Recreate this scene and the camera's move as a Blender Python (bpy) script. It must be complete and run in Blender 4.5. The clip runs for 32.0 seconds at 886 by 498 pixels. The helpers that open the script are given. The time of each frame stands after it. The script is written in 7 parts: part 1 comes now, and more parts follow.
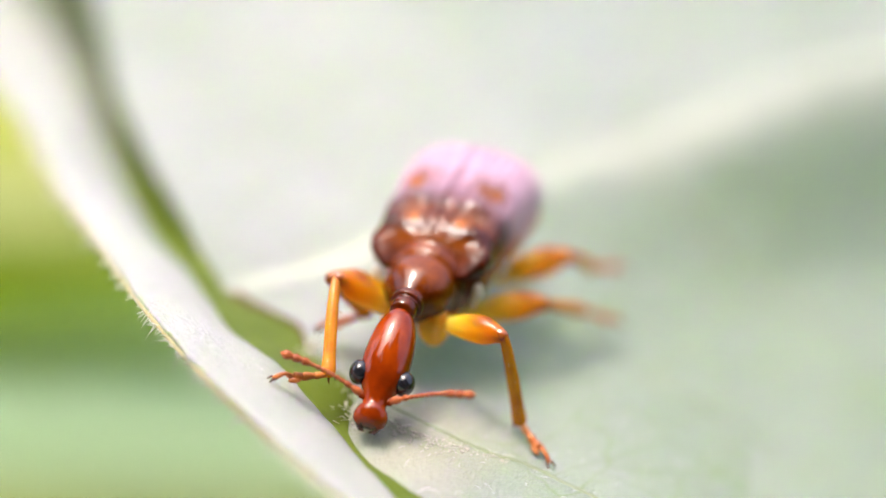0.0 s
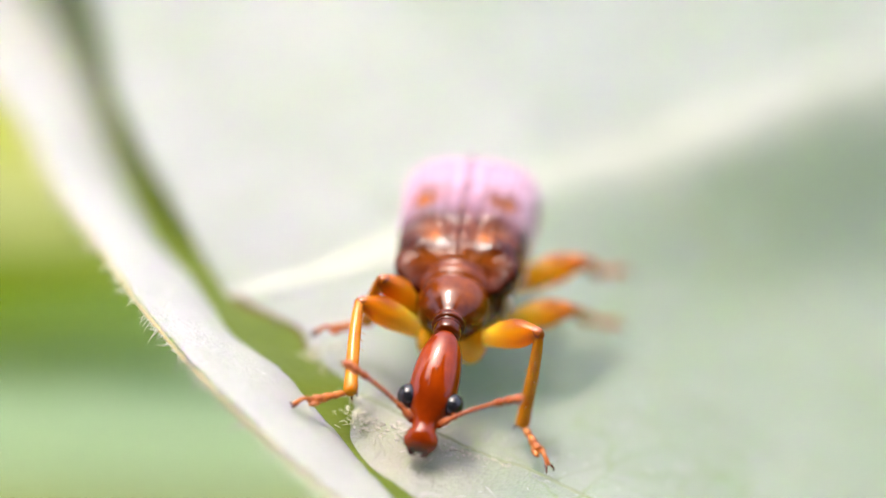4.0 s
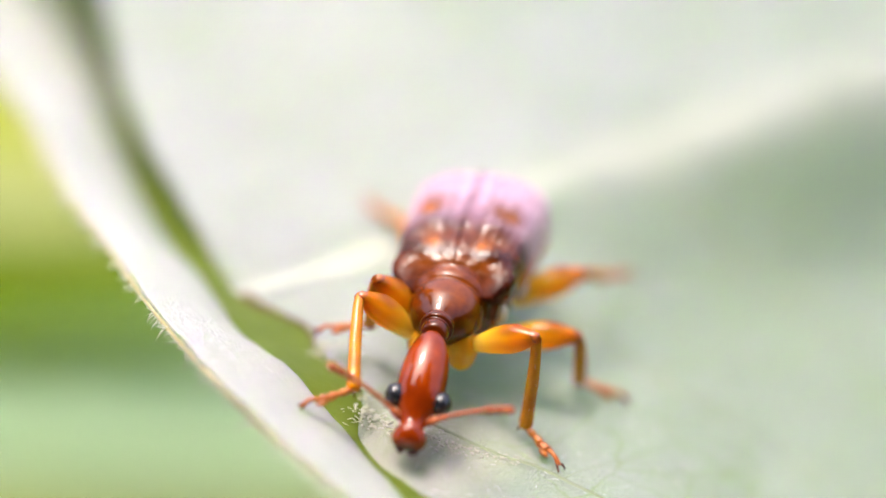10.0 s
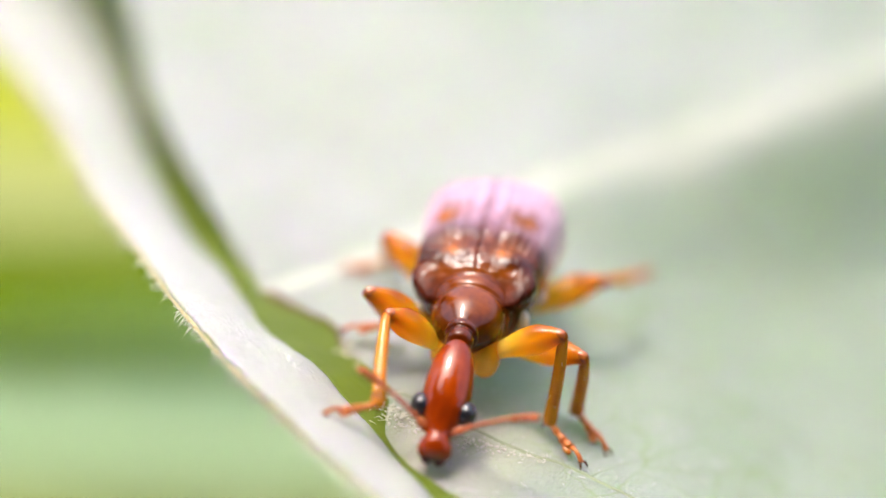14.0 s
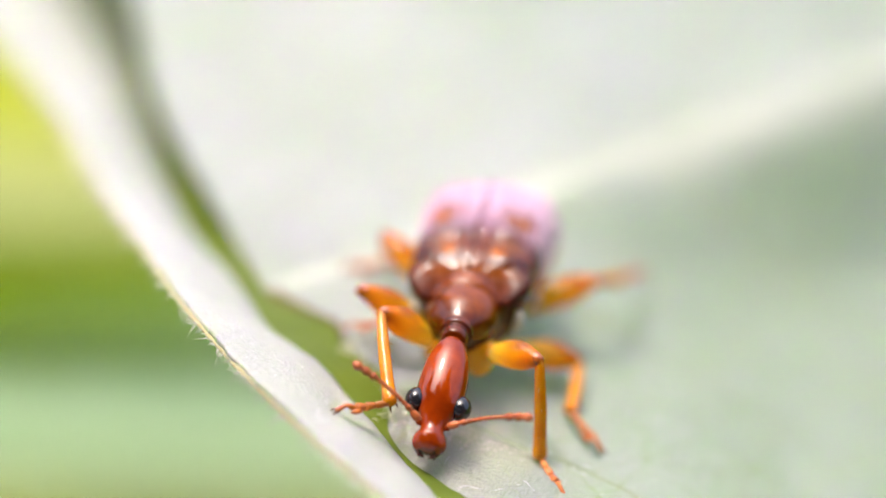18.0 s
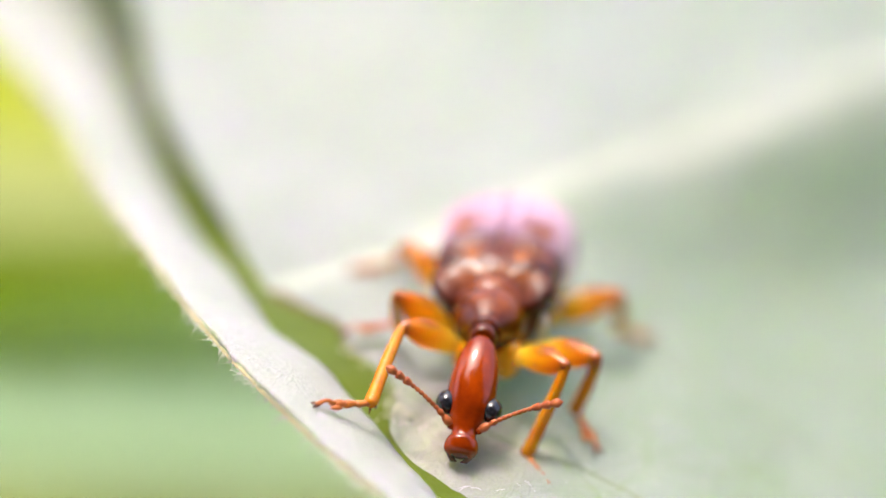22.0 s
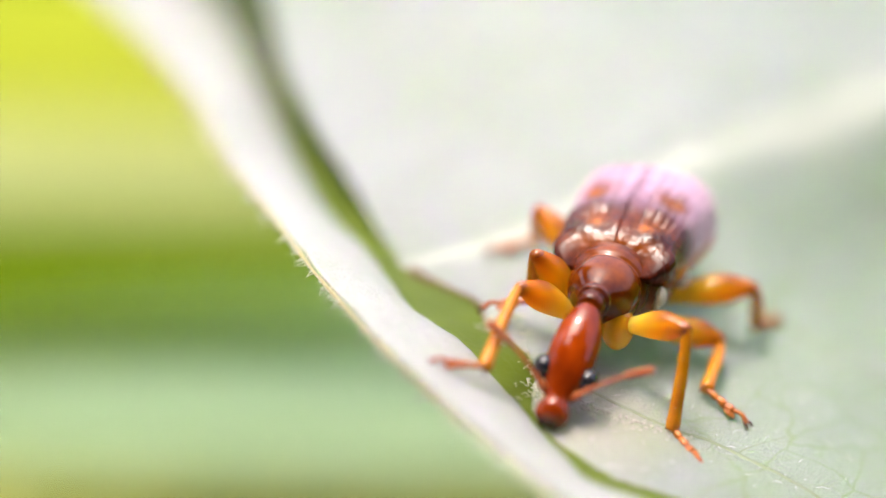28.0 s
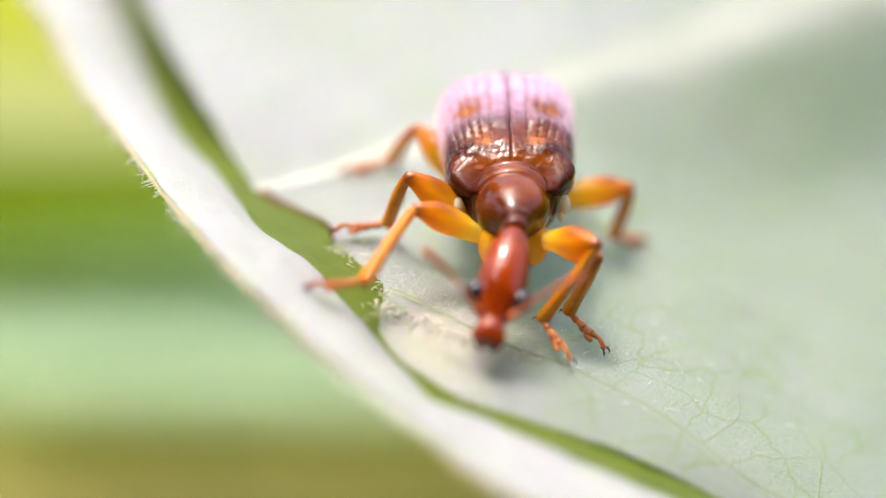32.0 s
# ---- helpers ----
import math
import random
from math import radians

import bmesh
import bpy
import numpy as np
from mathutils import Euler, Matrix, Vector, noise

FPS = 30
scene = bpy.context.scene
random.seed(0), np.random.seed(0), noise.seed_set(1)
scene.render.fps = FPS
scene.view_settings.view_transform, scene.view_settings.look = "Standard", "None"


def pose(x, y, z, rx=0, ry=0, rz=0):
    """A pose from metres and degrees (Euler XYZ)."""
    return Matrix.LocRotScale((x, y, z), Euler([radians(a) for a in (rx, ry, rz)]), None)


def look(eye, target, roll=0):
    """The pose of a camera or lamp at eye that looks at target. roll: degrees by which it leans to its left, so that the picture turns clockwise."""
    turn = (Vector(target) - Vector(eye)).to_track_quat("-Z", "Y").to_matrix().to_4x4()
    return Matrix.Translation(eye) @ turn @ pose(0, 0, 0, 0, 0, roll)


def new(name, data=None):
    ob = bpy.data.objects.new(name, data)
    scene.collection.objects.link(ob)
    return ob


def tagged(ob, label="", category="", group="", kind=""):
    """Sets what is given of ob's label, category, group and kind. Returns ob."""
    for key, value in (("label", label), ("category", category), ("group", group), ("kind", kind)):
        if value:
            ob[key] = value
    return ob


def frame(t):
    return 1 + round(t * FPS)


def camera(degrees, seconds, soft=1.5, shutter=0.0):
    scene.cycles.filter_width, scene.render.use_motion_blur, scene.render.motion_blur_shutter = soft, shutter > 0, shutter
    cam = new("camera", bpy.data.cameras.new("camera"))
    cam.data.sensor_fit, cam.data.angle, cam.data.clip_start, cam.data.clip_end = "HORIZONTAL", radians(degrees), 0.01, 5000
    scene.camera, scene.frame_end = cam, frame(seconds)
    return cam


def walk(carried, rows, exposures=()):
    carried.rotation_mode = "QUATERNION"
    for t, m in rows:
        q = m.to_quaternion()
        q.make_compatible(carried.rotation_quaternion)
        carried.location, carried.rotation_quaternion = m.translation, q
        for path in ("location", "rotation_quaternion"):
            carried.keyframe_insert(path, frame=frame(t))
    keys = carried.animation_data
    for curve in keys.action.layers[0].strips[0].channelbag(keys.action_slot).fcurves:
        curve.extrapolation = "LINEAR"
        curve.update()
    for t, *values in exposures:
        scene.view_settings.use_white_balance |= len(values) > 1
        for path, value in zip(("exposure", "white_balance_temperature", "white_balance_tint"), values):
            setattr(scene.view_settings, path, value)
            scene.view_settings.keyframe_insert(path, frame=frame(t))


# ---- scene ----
# A leaf-rolling weevil on the pale underside of a cut leaf, seen through a macro lens.
# Lengths below are in millimetres and are turned into metres by MM.
MM = 0.001
cam = camera(8.0, 32.0, soft=1.5)
cam.data.dof.use_dof = True
cam.data.dof.focus_distance = 120.15 * MM
cam.data.dof.aperture_fstop = 20.5
cam.data.dof.aperture_blades = 8
walk(cam, [
    (0.0, pose(0.00000, -0.10519, 0.06831, 57, 0, 0)),
    (0.5, pose(0.00015, -0.10518, 0.06832, 57, 0, 0)),
    (1.0, pose(0.00010, -0.10520, 0.06830, 57, 0, 0)),
    (1.5, pose(0.00013, -0.10518, 0.06832, 57, 0, 0)),
    (2.0, pose(0.00022, -0.10521, 0.06829, 57, 0, 0)),
    (2.5, pose(0.00015, -0.10518, 0.06832, 57, 0, 0)),
    (3.0, pose(0.00007, -0.10518, 0.06832, 57, 0, 0)),
    (3.5, pose(0.00001, -0.10517, 0.06835, 57, 0, 0)),
    (5.5, pose(-0.00017, -0.10512, 0.06843, 57, 0, 0)),
    (6.0, pose(-0.00026, -0.10516, 0.06836, 57, 0, 0)),
    (6.5, pose(-0.00034, -0.10516, 0.06836, 57, 0, 0)),
    (7.0, pose(-0.00023, -0.10520, 0.06831, 57, 0, 0)),
    (7.5, pose(-0.00028, -0.10517, 0.06834, 57, 0, 0)),
    (8.0, pose(-0.00014, -0.10523, 0.06826, 57, 0, 0)),
    (8.5, pose(-0.00010, -0.10518, 0.06833, 57, 0, 0)),
    (9.0, pose(-0.00034, -0.10520, 0.06830, 57, 0, 0)),
    (9.5, pose(-0.00019, -0.10510, 0.06826, 57, 0, 0)),
    (10.0, pose(-0.00019, -0.10496, 0.06820, 57, 0, 0)),
    (10.5, pose(-0.00019, -0.10496, 0.06820, 57, 0, 0)),
    (11.0, pose(-0.00022, -0.10495, 0.06822, 57, 0, 0)),
    (11.5, pose(-0.00019, -0.10496, 0.06821, 57, 0, 0)),
    (12.0, pose(-0.00020, -0.10494, 0.06823, 57, 0, 0)),
    (12.5, pose(-0.00061, -0.10494, 0.06823, 57, 0, 0)),
    (13.0, pose(-0.00072, -0.10496, 0.06821, 57, 0, 0)),
    (13.5, pose(-0.00065, -0.10496, 0.06820, 57, 0, 0)),
    (14.0, pose(-0.00070, -0.10498, 0.06817, 57, 0, 0)),
    (14.5, pose(-0.00075, -0.10500, 0.06815, 57, 0, 0)),
    (16.5, pose(-0.00072, -0.10550, 0.06855, 57, 0, 0)),
    (17.0, pose(-0.00079, -0.10562, 0.06865, 57, 0, 0)),
    (17.5, pose(-0.00070, -0.10566, 0.06866, 57, 0, 0)),
    (18.0, pose(-0.00075, -0.10572, 0.06862, 57, 0, 0)),
    (18.5, pose(-0.00074, -0.10578, 0.06859, 57, 0, 0)),
    (19.0, pose(-0.00063, -0.10581, 0.06860, 57, 0, 0)),
    (19.5, pose(-0.00072, -0.10592, 0.06850, 57, 0, 0)),
    (20.0, pose(-0.00062, -0.10592, 0.06856, 57, 0, 0)),
    (20.5, pose(-0.00068, -0.10589, 0.06871, 57, 0, 0)),
    (21.0, pose(-0.00069, -0.10593, 0.06873, 57, 0, 0)),
    (21.5, pose(-0.00077, -0.10596, 0.06877, 57, 0, 0)),
    (22.0, pose(-0.00078, -0.10599, 0.06882, 57, 0, 0)),
    (22.5, pose(-0.00074, -0.10597, 0.06874, 57, 0, 0)),
    (23.0, pose(-0.00083, -0.10594, 0.06869, 57, 0, 0)),
    (23.5, pose(-0.00075, -0.10557, 0.06860, 57, 0, 0)),
    (24.0, pose(-0.00060, -0.10535, 0.06844, 57, 0, 0)),
    (24.5, pose(-0.00045, -0.10546, 0.06854, 57, 0, 0)),
    (26.5, pose(-0.00142, -0.10563, 0.06864, 57, 0, 0)),
    (27.0, pose(-0.00193, -0.10552, 0.06845, 57, 0, 0)),
    (27.5, pose(-0.00276, -0.10513, 0.06804, 57, 0, 0)),
    (28.0, pose(-0.00347, -0.10481, 0.06751, 57, 0, 0)),
    (28.5, pose(-0.00231, -0.10414, 0.06682, 57, 0, 0)),
    (29.0, pose(-0.00151, -0.10374, 0.06641, 57, 0, 0)),
    (29.5, pose(-0.00172, -0.10363, 0.06622, 57, 0, 0)),
    (30.0, pose(-0.00111, -0.10339, 0.06566, 57, 0, 0)),
    (30.5, pose(-0.00082, -0.10384, 0.06570, 57, 0, 0)),
    (31.0, pose(-0.00040, -0.10493, 0.06606, 57, 0, 0)),
    (31.5, pose(-0.00053, -0.10519, 0.06601, 57, 0, 0)),
    (32.0, pose(-0.00059, -0.10521, 0.06598, 57, 0, 0)),
])

# ---- light ----
scene.view_settings.exposure = 1.96
world = bpy.data.worlds.new("sky")
scene.world = world
world.use_nodes = True
wn = world.node_tree
sky = wn.nodes.new("ShaderNodeTexSky")
sky.sky_type = "NISHITA"
sky.sun_disc = False
sky.sun_elevation = radians(77)
sky.sun_rotation = radians(-60)
sky.air_density, sky.dust_density, sky.ozone_density = 0.74, 6.0, 0.5
wn.links.new(sky.outputs[0], wn.nodes["Background"].inputs[0])
wn.nodes["Background"].inputs[1].default_value = 0.15
lamp = bpy.data.lights.new("sun", "SUN")
lamp.energy, lamp.angle, lamp.color = 0.62, radians(9), (1.0, 0.985, 0.94)
sun = new("sun", lamp)
sun.matrix_world = look((-0.19, 0.11, 0.97), (0, 0, 0))


# ---- materials ----
def nodes_of(name):
    m = bpy.data.materials.new(name)
    m.use_nodes = True
    nt = m.node_tree
    return m, nt, nt.nodes["Principled BSDF"]


def add(nt, kind, **sets):
    n = nt.nodes.new(kind)
    for key, value in sets.items():
        if key in n.inputs:
            n.inputs[key].default_value = value
    return n


def coords(nt, scale=1000.0):
    """Object space in millimetres."""
    tc = nt.nodes.new("ShaderNodeTexCoord")
    vm = nt.nodes.new("ShaderNodeVectorMath")
    vm.operation = "SCALE"
    vm.inputs["Scale"].default_value = scale
    nt.links.new(tc.outputs["Object"], vm.inputs[0])
    return vm.outputs[0]


def noise_tex(nt, vec, scale, detail=4.0, rough=0.6):
    n = add(nt, "ShaderNodeTexNoise", Scale=scale, Detail=detail, Roughness=rough)
    nt.links.new(vec, n.inputs["Vector"])
    return n.outputs["Fac"]


def ramp(nt, fac, stops):
    n = nt.nodes.new("ShaderNodeValToRGB")
    el = n.color_ramp.elements
    while len(el) < len(stops):
        el.new(0.5)
    for e, (p, c) in zip(el, stops):
        e.position, e.color = p, (*c, 1)
    nt.links.new(fac, n.inputs[0])
    return n.outputs["Color"]


def mix(nt, fac, a, b, mode="MIX"):
    n = nt.nodes.new("ShaderNodeMix")
    n.data_type, n.blend_type = "RGBA", mode
    for sock, v in ((n.inputs[0], fac), (n.inputs[6], a), (n.inputs[7], b)):
        if isinstance(v, bpy.types.NodeSocket):
            nt.links.new(v, sock)
        elif isinstance(v, tuple):
            sock.default_value = (*v, 1)
        else:
            sock.default_value = v
    return n.outputs[2]


def bump(nt, height, strength, dist, bsdf):
    b = nt.nodes.new("ShaderNodeBump")
    b.inputs["Strength"].default_value = strength
    b.inputs["Distance"].default_value = dist * MM
    nt.links.new(height, b.inputs["Height"])
    nt.links.new(b.outputs[0], bsdf.inputs["Normal"])
    return b


def shine_through(nt, bsdf, colour, share):
    """Light that passes through a thin blade."""
    tr = nt.nodes.new("ShaderNodeBsdfTranslucent")
    if isinstance(colour, tuple):
        tr.inputs[0].default_value = (*colour, 1)
    else:
        nt.links.new(colour, tr.inputs[0])
    ms = nt.nodes.new("ShaderNodeMixShader")
    ms.inputs[0].default_value = share
    nt.links.new(bsdf.outputs[0], ms.inputs[1])
    nt.links.new(tr.outputs[0], ms.inputs[2])
    nt.links.new(ms.outputs[0], nt.nodes["Material Output"].inputs[0])


def leaf_underside(name, warm=0.0, halves=False):
    m, nt, b = nodes_of(name)
    flat = nt.nodes.new("ShaderNodeAttribute")
    flat.attribute_name = "flat_shape"
    v = flat.outputs["Vector"]
    wob = add(nt, "ShaderNodeTexNoise", Scale=0.9, Detail=2.0)
    nt.links.new(v, wob.inputs["Vector"])
    shifted = nt.nodes.new("ShaderNodeVectorMath")
    shifted.operation = "MULTIPLY_ADD"
    shifted.inputs[1].default_value = (0.9, 0.9, 0.9)
    nt.links.new(wob.outputs["Color"], shifted.inputs[0])
    nt.links.new(v, shifted.inputs[2])
    veins = []
    for s, width in ((0.62, 0.026), (1.9, 0.045)):
        vo = add(nt, "ShaderNodeTexVoronoi", Scale=s)
        vo.feature = "DISTANCE_TO_EDGE"
        nt.links.new(shifted.outputs[0], vo.inputs["Vector"])
        mr = nt.nodes.new("ShaderNodeMapRange")
        mr.inputs["From Min"].default_value, mr.inputs["From Max"].default_value = 0.0, width
        mr.inputs["To Min"].default_value, mr.inputs["To Max"].default_value = 1.0, 0.0
        nt.links.new(vo.outputs["Distance"], mr.inputs[0])
        veins.append(mr.outputs[0])
    blotch = ramp(nt, noise_tex(nt, v, 0.35, 5.0), [(0.3, (0.28, 0.32, 0.262)), (0.55, (0.342, 0.37, 0.35)), (0.75, (0.378, 0.40, 0.392))])
    fine = ramp(nt, noise_tex(nt, v, 11.0, 6.0, 0.8), [(0.32, (0.72, 0.755, 0.72)), (0.62, (1, 1, 1))])
    col = blotch
    if warm:
        col = mix(nt, warm, col, (0.60, 0.60, 0.57))
    col = mix(nt, 1.0, col, fine, "MULTIPLY")
    half = nt.nodes.new("ShaderNodeMath")
    half.operation = "MULTIPLY"
    half.inputs[1].default_value = 0.0 if warm else 0.12
    nt.links.new(veins[0], half.inputs[0])
    col = mix(nt, half.outputs[0], col, (0.19, 0.28, 0.10))
    half2 = nt.nodes.new("ShaderNodeMath")
    half2.operation = "MULTIPLY"
    half2.inputs[1].default_value = 0.12
    nt.links.new(veins[1], half2.inputs[0])
    col = mix(nt, half2.outputs[0], col, (0.28, 0.36, 0.19))
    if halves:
        # the blade is greener and a little darker on the near side of the midrib
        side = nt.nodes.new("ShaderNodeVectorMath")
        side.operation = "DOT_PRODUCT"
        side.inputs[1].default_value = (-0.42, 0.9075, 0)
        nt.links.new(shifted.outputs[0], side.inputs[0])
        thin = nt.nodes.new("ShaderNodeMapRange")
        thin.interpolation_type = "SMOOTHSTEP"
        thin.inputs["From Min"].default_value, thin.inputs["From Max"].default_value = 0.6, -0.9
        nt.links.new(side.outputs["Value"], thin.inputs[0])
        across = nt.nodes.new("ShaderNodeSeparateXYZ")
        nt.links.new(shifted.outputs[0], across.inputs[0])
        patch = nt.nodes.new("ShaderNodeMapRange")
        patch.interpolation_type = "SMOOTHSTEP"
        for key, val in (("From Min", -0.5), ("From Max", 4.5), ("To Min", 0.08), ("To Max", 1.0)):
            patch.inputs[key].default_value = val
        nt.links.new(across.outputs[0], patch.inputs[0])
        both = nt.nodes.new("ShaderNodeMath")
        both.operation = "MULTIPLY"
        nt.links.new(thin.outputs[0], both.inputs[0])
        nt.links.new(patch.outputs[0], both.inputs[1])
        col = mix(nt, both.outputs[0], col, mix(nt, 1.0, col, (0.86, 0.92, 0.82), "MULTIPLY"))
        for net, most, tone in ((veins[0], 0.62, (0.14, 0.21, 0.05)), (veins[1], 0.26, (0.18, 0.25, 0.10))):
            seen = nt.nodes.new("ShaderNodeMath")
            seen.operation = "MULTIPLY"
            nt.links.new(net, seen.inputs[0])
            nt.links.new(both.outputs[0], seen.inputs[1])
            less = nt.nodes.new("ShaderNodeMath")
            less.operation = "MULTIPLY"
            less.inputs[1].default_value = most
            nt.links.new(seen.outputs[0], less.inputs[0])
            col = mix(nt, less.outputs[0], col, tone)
        # yellowish scrape where the jaws have been at work
        spot = nt.nodes.new("ShaderNodeVectorMath")
        spot.operation = "DISTANCE"
        spot.inputs[1].default_value = (0.0, -6.1, 0.4)
        nt.links.new(shifted.outputs[0], spot.inputs[0])
        scrape = nt.nodes.new("ShaderNodeMapRange")
        for key, val in (("From Min", 0.4), ("From Max", 2.2), ("To Min", 0.6), ("To Max", 0.0)):
            scrape.inputs[key].default_value = val
        nt.links.new(spot.outputs["Value"], scrape.inputs[0])
        col = mix(nt, scrape.outputs[0], col, (0.48, 0.49, 0.33))
    nt.links.new(col, b.inputs["Base Color"])
    b.inputs["Roughness"].default_value = 0.38
    b.inputs["Specular IOR Level"].default_value = 0.45
    b.inputs["Subsurface Weight"].default_value = 0.8
    b.inputs["Subsurface Radius"].default_value = (0.75, 1.15, 0.45)
    b.inputs["Subsurface Scale"].default_value = 1.1 * MM
    hsum = nt.nodes.new("ShaderNodeMath")
    hsum.operation = "ADD"
    cells = add(nt, "ShaderNodeTexVoronoi", Scale=9.0)
    nt.links.new(shifted.outputs[0], cells.inputs["Vector"])
    nt.links.new(cells.outputs["Distance"], hsum.inputs[0])
    nt.links.new(noise_tex(nt, v, 16.0, 6.0, 0.7), hsum.inputs[1])
    bump(nt, hsum.outputs[0], 0.8 if warm else 0.7, 0.05, b)
    shine_through(nt, b, (0.50, 0.66, 0.22), 0.16)
    return m


def green_face(name, dark, light, scale=0.5, share=0.35):
    m, nt, b = nodes_of(name)
    v = coords(nt)
    col = ramp(nt, noise_tex(nt, v, scale, 5.0), [(0.3, dark), (0.7, light)])
    nt.links.new(col, b.inputs["Base Color"])
    b.inputs["Roughness"].default_value = 0.45
    b.inputs["Specular IOR Level"].default_value = 0.3 if scale > 0.1 else 0.0
    bump(nt, noise_tex(nt, v, scale * 12, 5.0), 0.4, 0.08 if scale > 0.1 else 0.02, b)
    shine_through(nt, b, light, share)
    return m


def shell(name, dark, mid, light, scale, rough=0.18, coat=0.6, pit=0.0, glow=0.0):
    """Glossy chitin."""
    m, nt, b = nodes_of(name)
    v = coords(nt)
    col = ramp(nt, noise_tex(nt, v, scale, 4.0), [(0.28, dark), (0.5, mid), (0.74, light)])
    nt.links.new(col, b.inputs["Base Color"])
    b.inputs["IOR"].default_value = 1.56
    b.inputs["Roughness"].default_value = rough
    b.inputs["Specular IOR Level"].default_value = coat
    if pit:
        bump(nt, noise_tex(nt, v, 14.0, 4.0), pit, 0.03, b)
    if glow:
        b.inputs["Subsurface Weight"].default_value = glow
        b.inputs["Subsurface Radius"].default_value = (1.0, 0.42, 0.05)
        b.inputs["Subsurface Scale"].default_value = 0.35 * MM
    return m


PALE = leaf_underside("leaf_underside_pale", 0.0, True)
PALE_RIM = leaf_underside("leaf_margin_pale", 0.40)
GREEN = green_face("leaf_upper_green", (0.105, 0.15, 0.012), (0.172, 0.228, 0.026), 0.5, 0.45)
RIB = green_face("midrib_pale", (0.31, 0.335, 0.27), (0.36, 0.375, 0.32), 0.5, 0.1)
VEIN = green_face("side_vein_green", (0.22, 0.27, 0.13), (0.30, 0.34, 0.22), 1.0, 0.2)
BROWN = green_face("cut_edge_brown", (0.09, 0.06, 0.025), (0.22, 0.16, 0.07), 3.0)


def plain_fibre(name, colour):
    m, nt, b = nodes_of(name)
    b.inputs["Base Color"].default_value = (*colour, 1)
    b.inputs["Roughness"].default_value = 0.4
    shine_through(nt, b, colour, 0.6)
    return m


CRUMB = green_face("scraped_tissue_cream", (0.52, 0.52, 0.40), (0.66, 0.65, 0.55), 3.0, 0.3)
FRAY = plain_fibre("torn_fibre", (0.66, 0.66, 0.48))
BRISTLE = plain_fibre("shin_bristle", (0.50, 0.32, 0.12))
EDGING = green_face("dry_leaf_edge", (0.52, 0.46, 0.24), (0.66, 0.58, 0.38), 2.0, 0.4)
HAIR = plain_fibre("leaf_hair", (0.72, 0.72, 0.67))
HEAD = shell("head_red", (0.105, 0.010, 0.001), (0.18, 0.020, 0.001), (0.26, 0.034, 0.001), 1.6, 0.02, 0.36, 0.02, 0.05)
PRON = shell("pronotum_red_brown", (0.022, 0.002, 0.0006), (0.080, 0.012, 0.001), (0.19, 0.040, 0.002), 1.1, 0.02, 0.30, 0.06, 0.05)
DARK = shell("thorax_dark", (0.06, 0.018, 0.016), (0.13, 0.03, 0.02), (0.22, 0.07, 0.04), 3.0, 0.2, 0.7, 0.2)
ORANGE = shell("leg_orange", (0.70, 0.24, 0.006), (0.80, 0.36, 0.012), (0.86, 0.48, 0.03), 1.2, 0.12, 0.5, 0.2, 0.5)
FEMUR = ORANGE.copy()
FEMUR.name = "thigh_amber"
fnt = FEMUR.node_tree
ftc = fnt.nodes.new("ShaderNodeTexCoord")
fsep = fnt.nodes.new("ShaderNodeSeparateXYZ")
fnt.links.new(ftc.outputs["Generated"], fsep.inputs[0])
fcol = ramp(fnt, fsep.outputs[1], [(0.05, (0.96, 0.86, 0.26)), (0.42, (0.95, 0.67, 0.06)), (0.68, (0.92, 0.46, 0.014)), (0.87, (0.82, 0.28, 0.008)), (0.98, (0.46, 0.11, 0.006))])
# the upper edge of the thigh is browner towards the knee
fridge = fnt.nodes.new("ShaderNodeMapRange")
fridge.interpolation_type = "SMOOTHSTEP"
fridge.inputs["From Min"].default_value, fridge.inputs["From Max"].default_value = 0.66, 0.98
fnt.links.new(fsep.outputs[2], fridge.inputs[0])
fdist = fnt.nodes.new("ShaderNodeMapRange")
fdist.interpolation_type = "SMOOTHSTEP"
for key, val in (("From Min", 0.35), ("From Max", 0.80), ("To Max", 0.85)):
    fdist.inputs[key].default_value = val
fnt.links.new(fsep.outputs[1], fdist.inputs[0])
fboth = fnt.nodes.new("ShaderNodeMath")
fboth.operation = "MULTIPLY"
fnt.links.new(fridge.outputs[0], fboth.inputs[0])
fnt.links.new(fdist.outputs[0], fboth.inputs[1])
fcol = mix(fnt, fboth.outputs[0], fcol, (0.30, 0.055, 0.006))
fnt.links.new(fcol, fnt.nodes["Principled BSDF"].inputs["Base Color"])
shine_through(fnt, fnt.nodes["Principled BSDF"], fcol, 0.55)
TIBIA = shell("tibia_amber", (0.38, 0.10, 0.002), (0.48, 0.17, 0.003), (0.56, 0.24, 0.006), 1.5, 0.10, 0.3, 0.3, 0.35)
KNEE = shell("knee_brown", (0.13, 0.026, 0.006), (0.26, 0.06, 0.01), (0.42, 0.12, 0.02), 3.0, 0.12, 0.6, 0.15)
TARSUS = shell("tarsus_red_brown", (0.26, 0.055, 0.006), (0.38, 0.10, 0.01), (0.50, 0.18, 0.015), 4.0, 0.3, 0.4, 0.3)
FEELER = shell("antenna_red_brown", (0.22, 0.045, 0.012), (0.31, 0.07, 0.018), (0.40, 0.11, 0.03), 6.0, 0.35, 0.3, 0.4)
EYE = shell("eye_black", (0.006, 0.006, 0.009), (0.012, 0.012, 0.016), (0.02, 0.02, 0.026), 6.0, 0.07, 0.5)
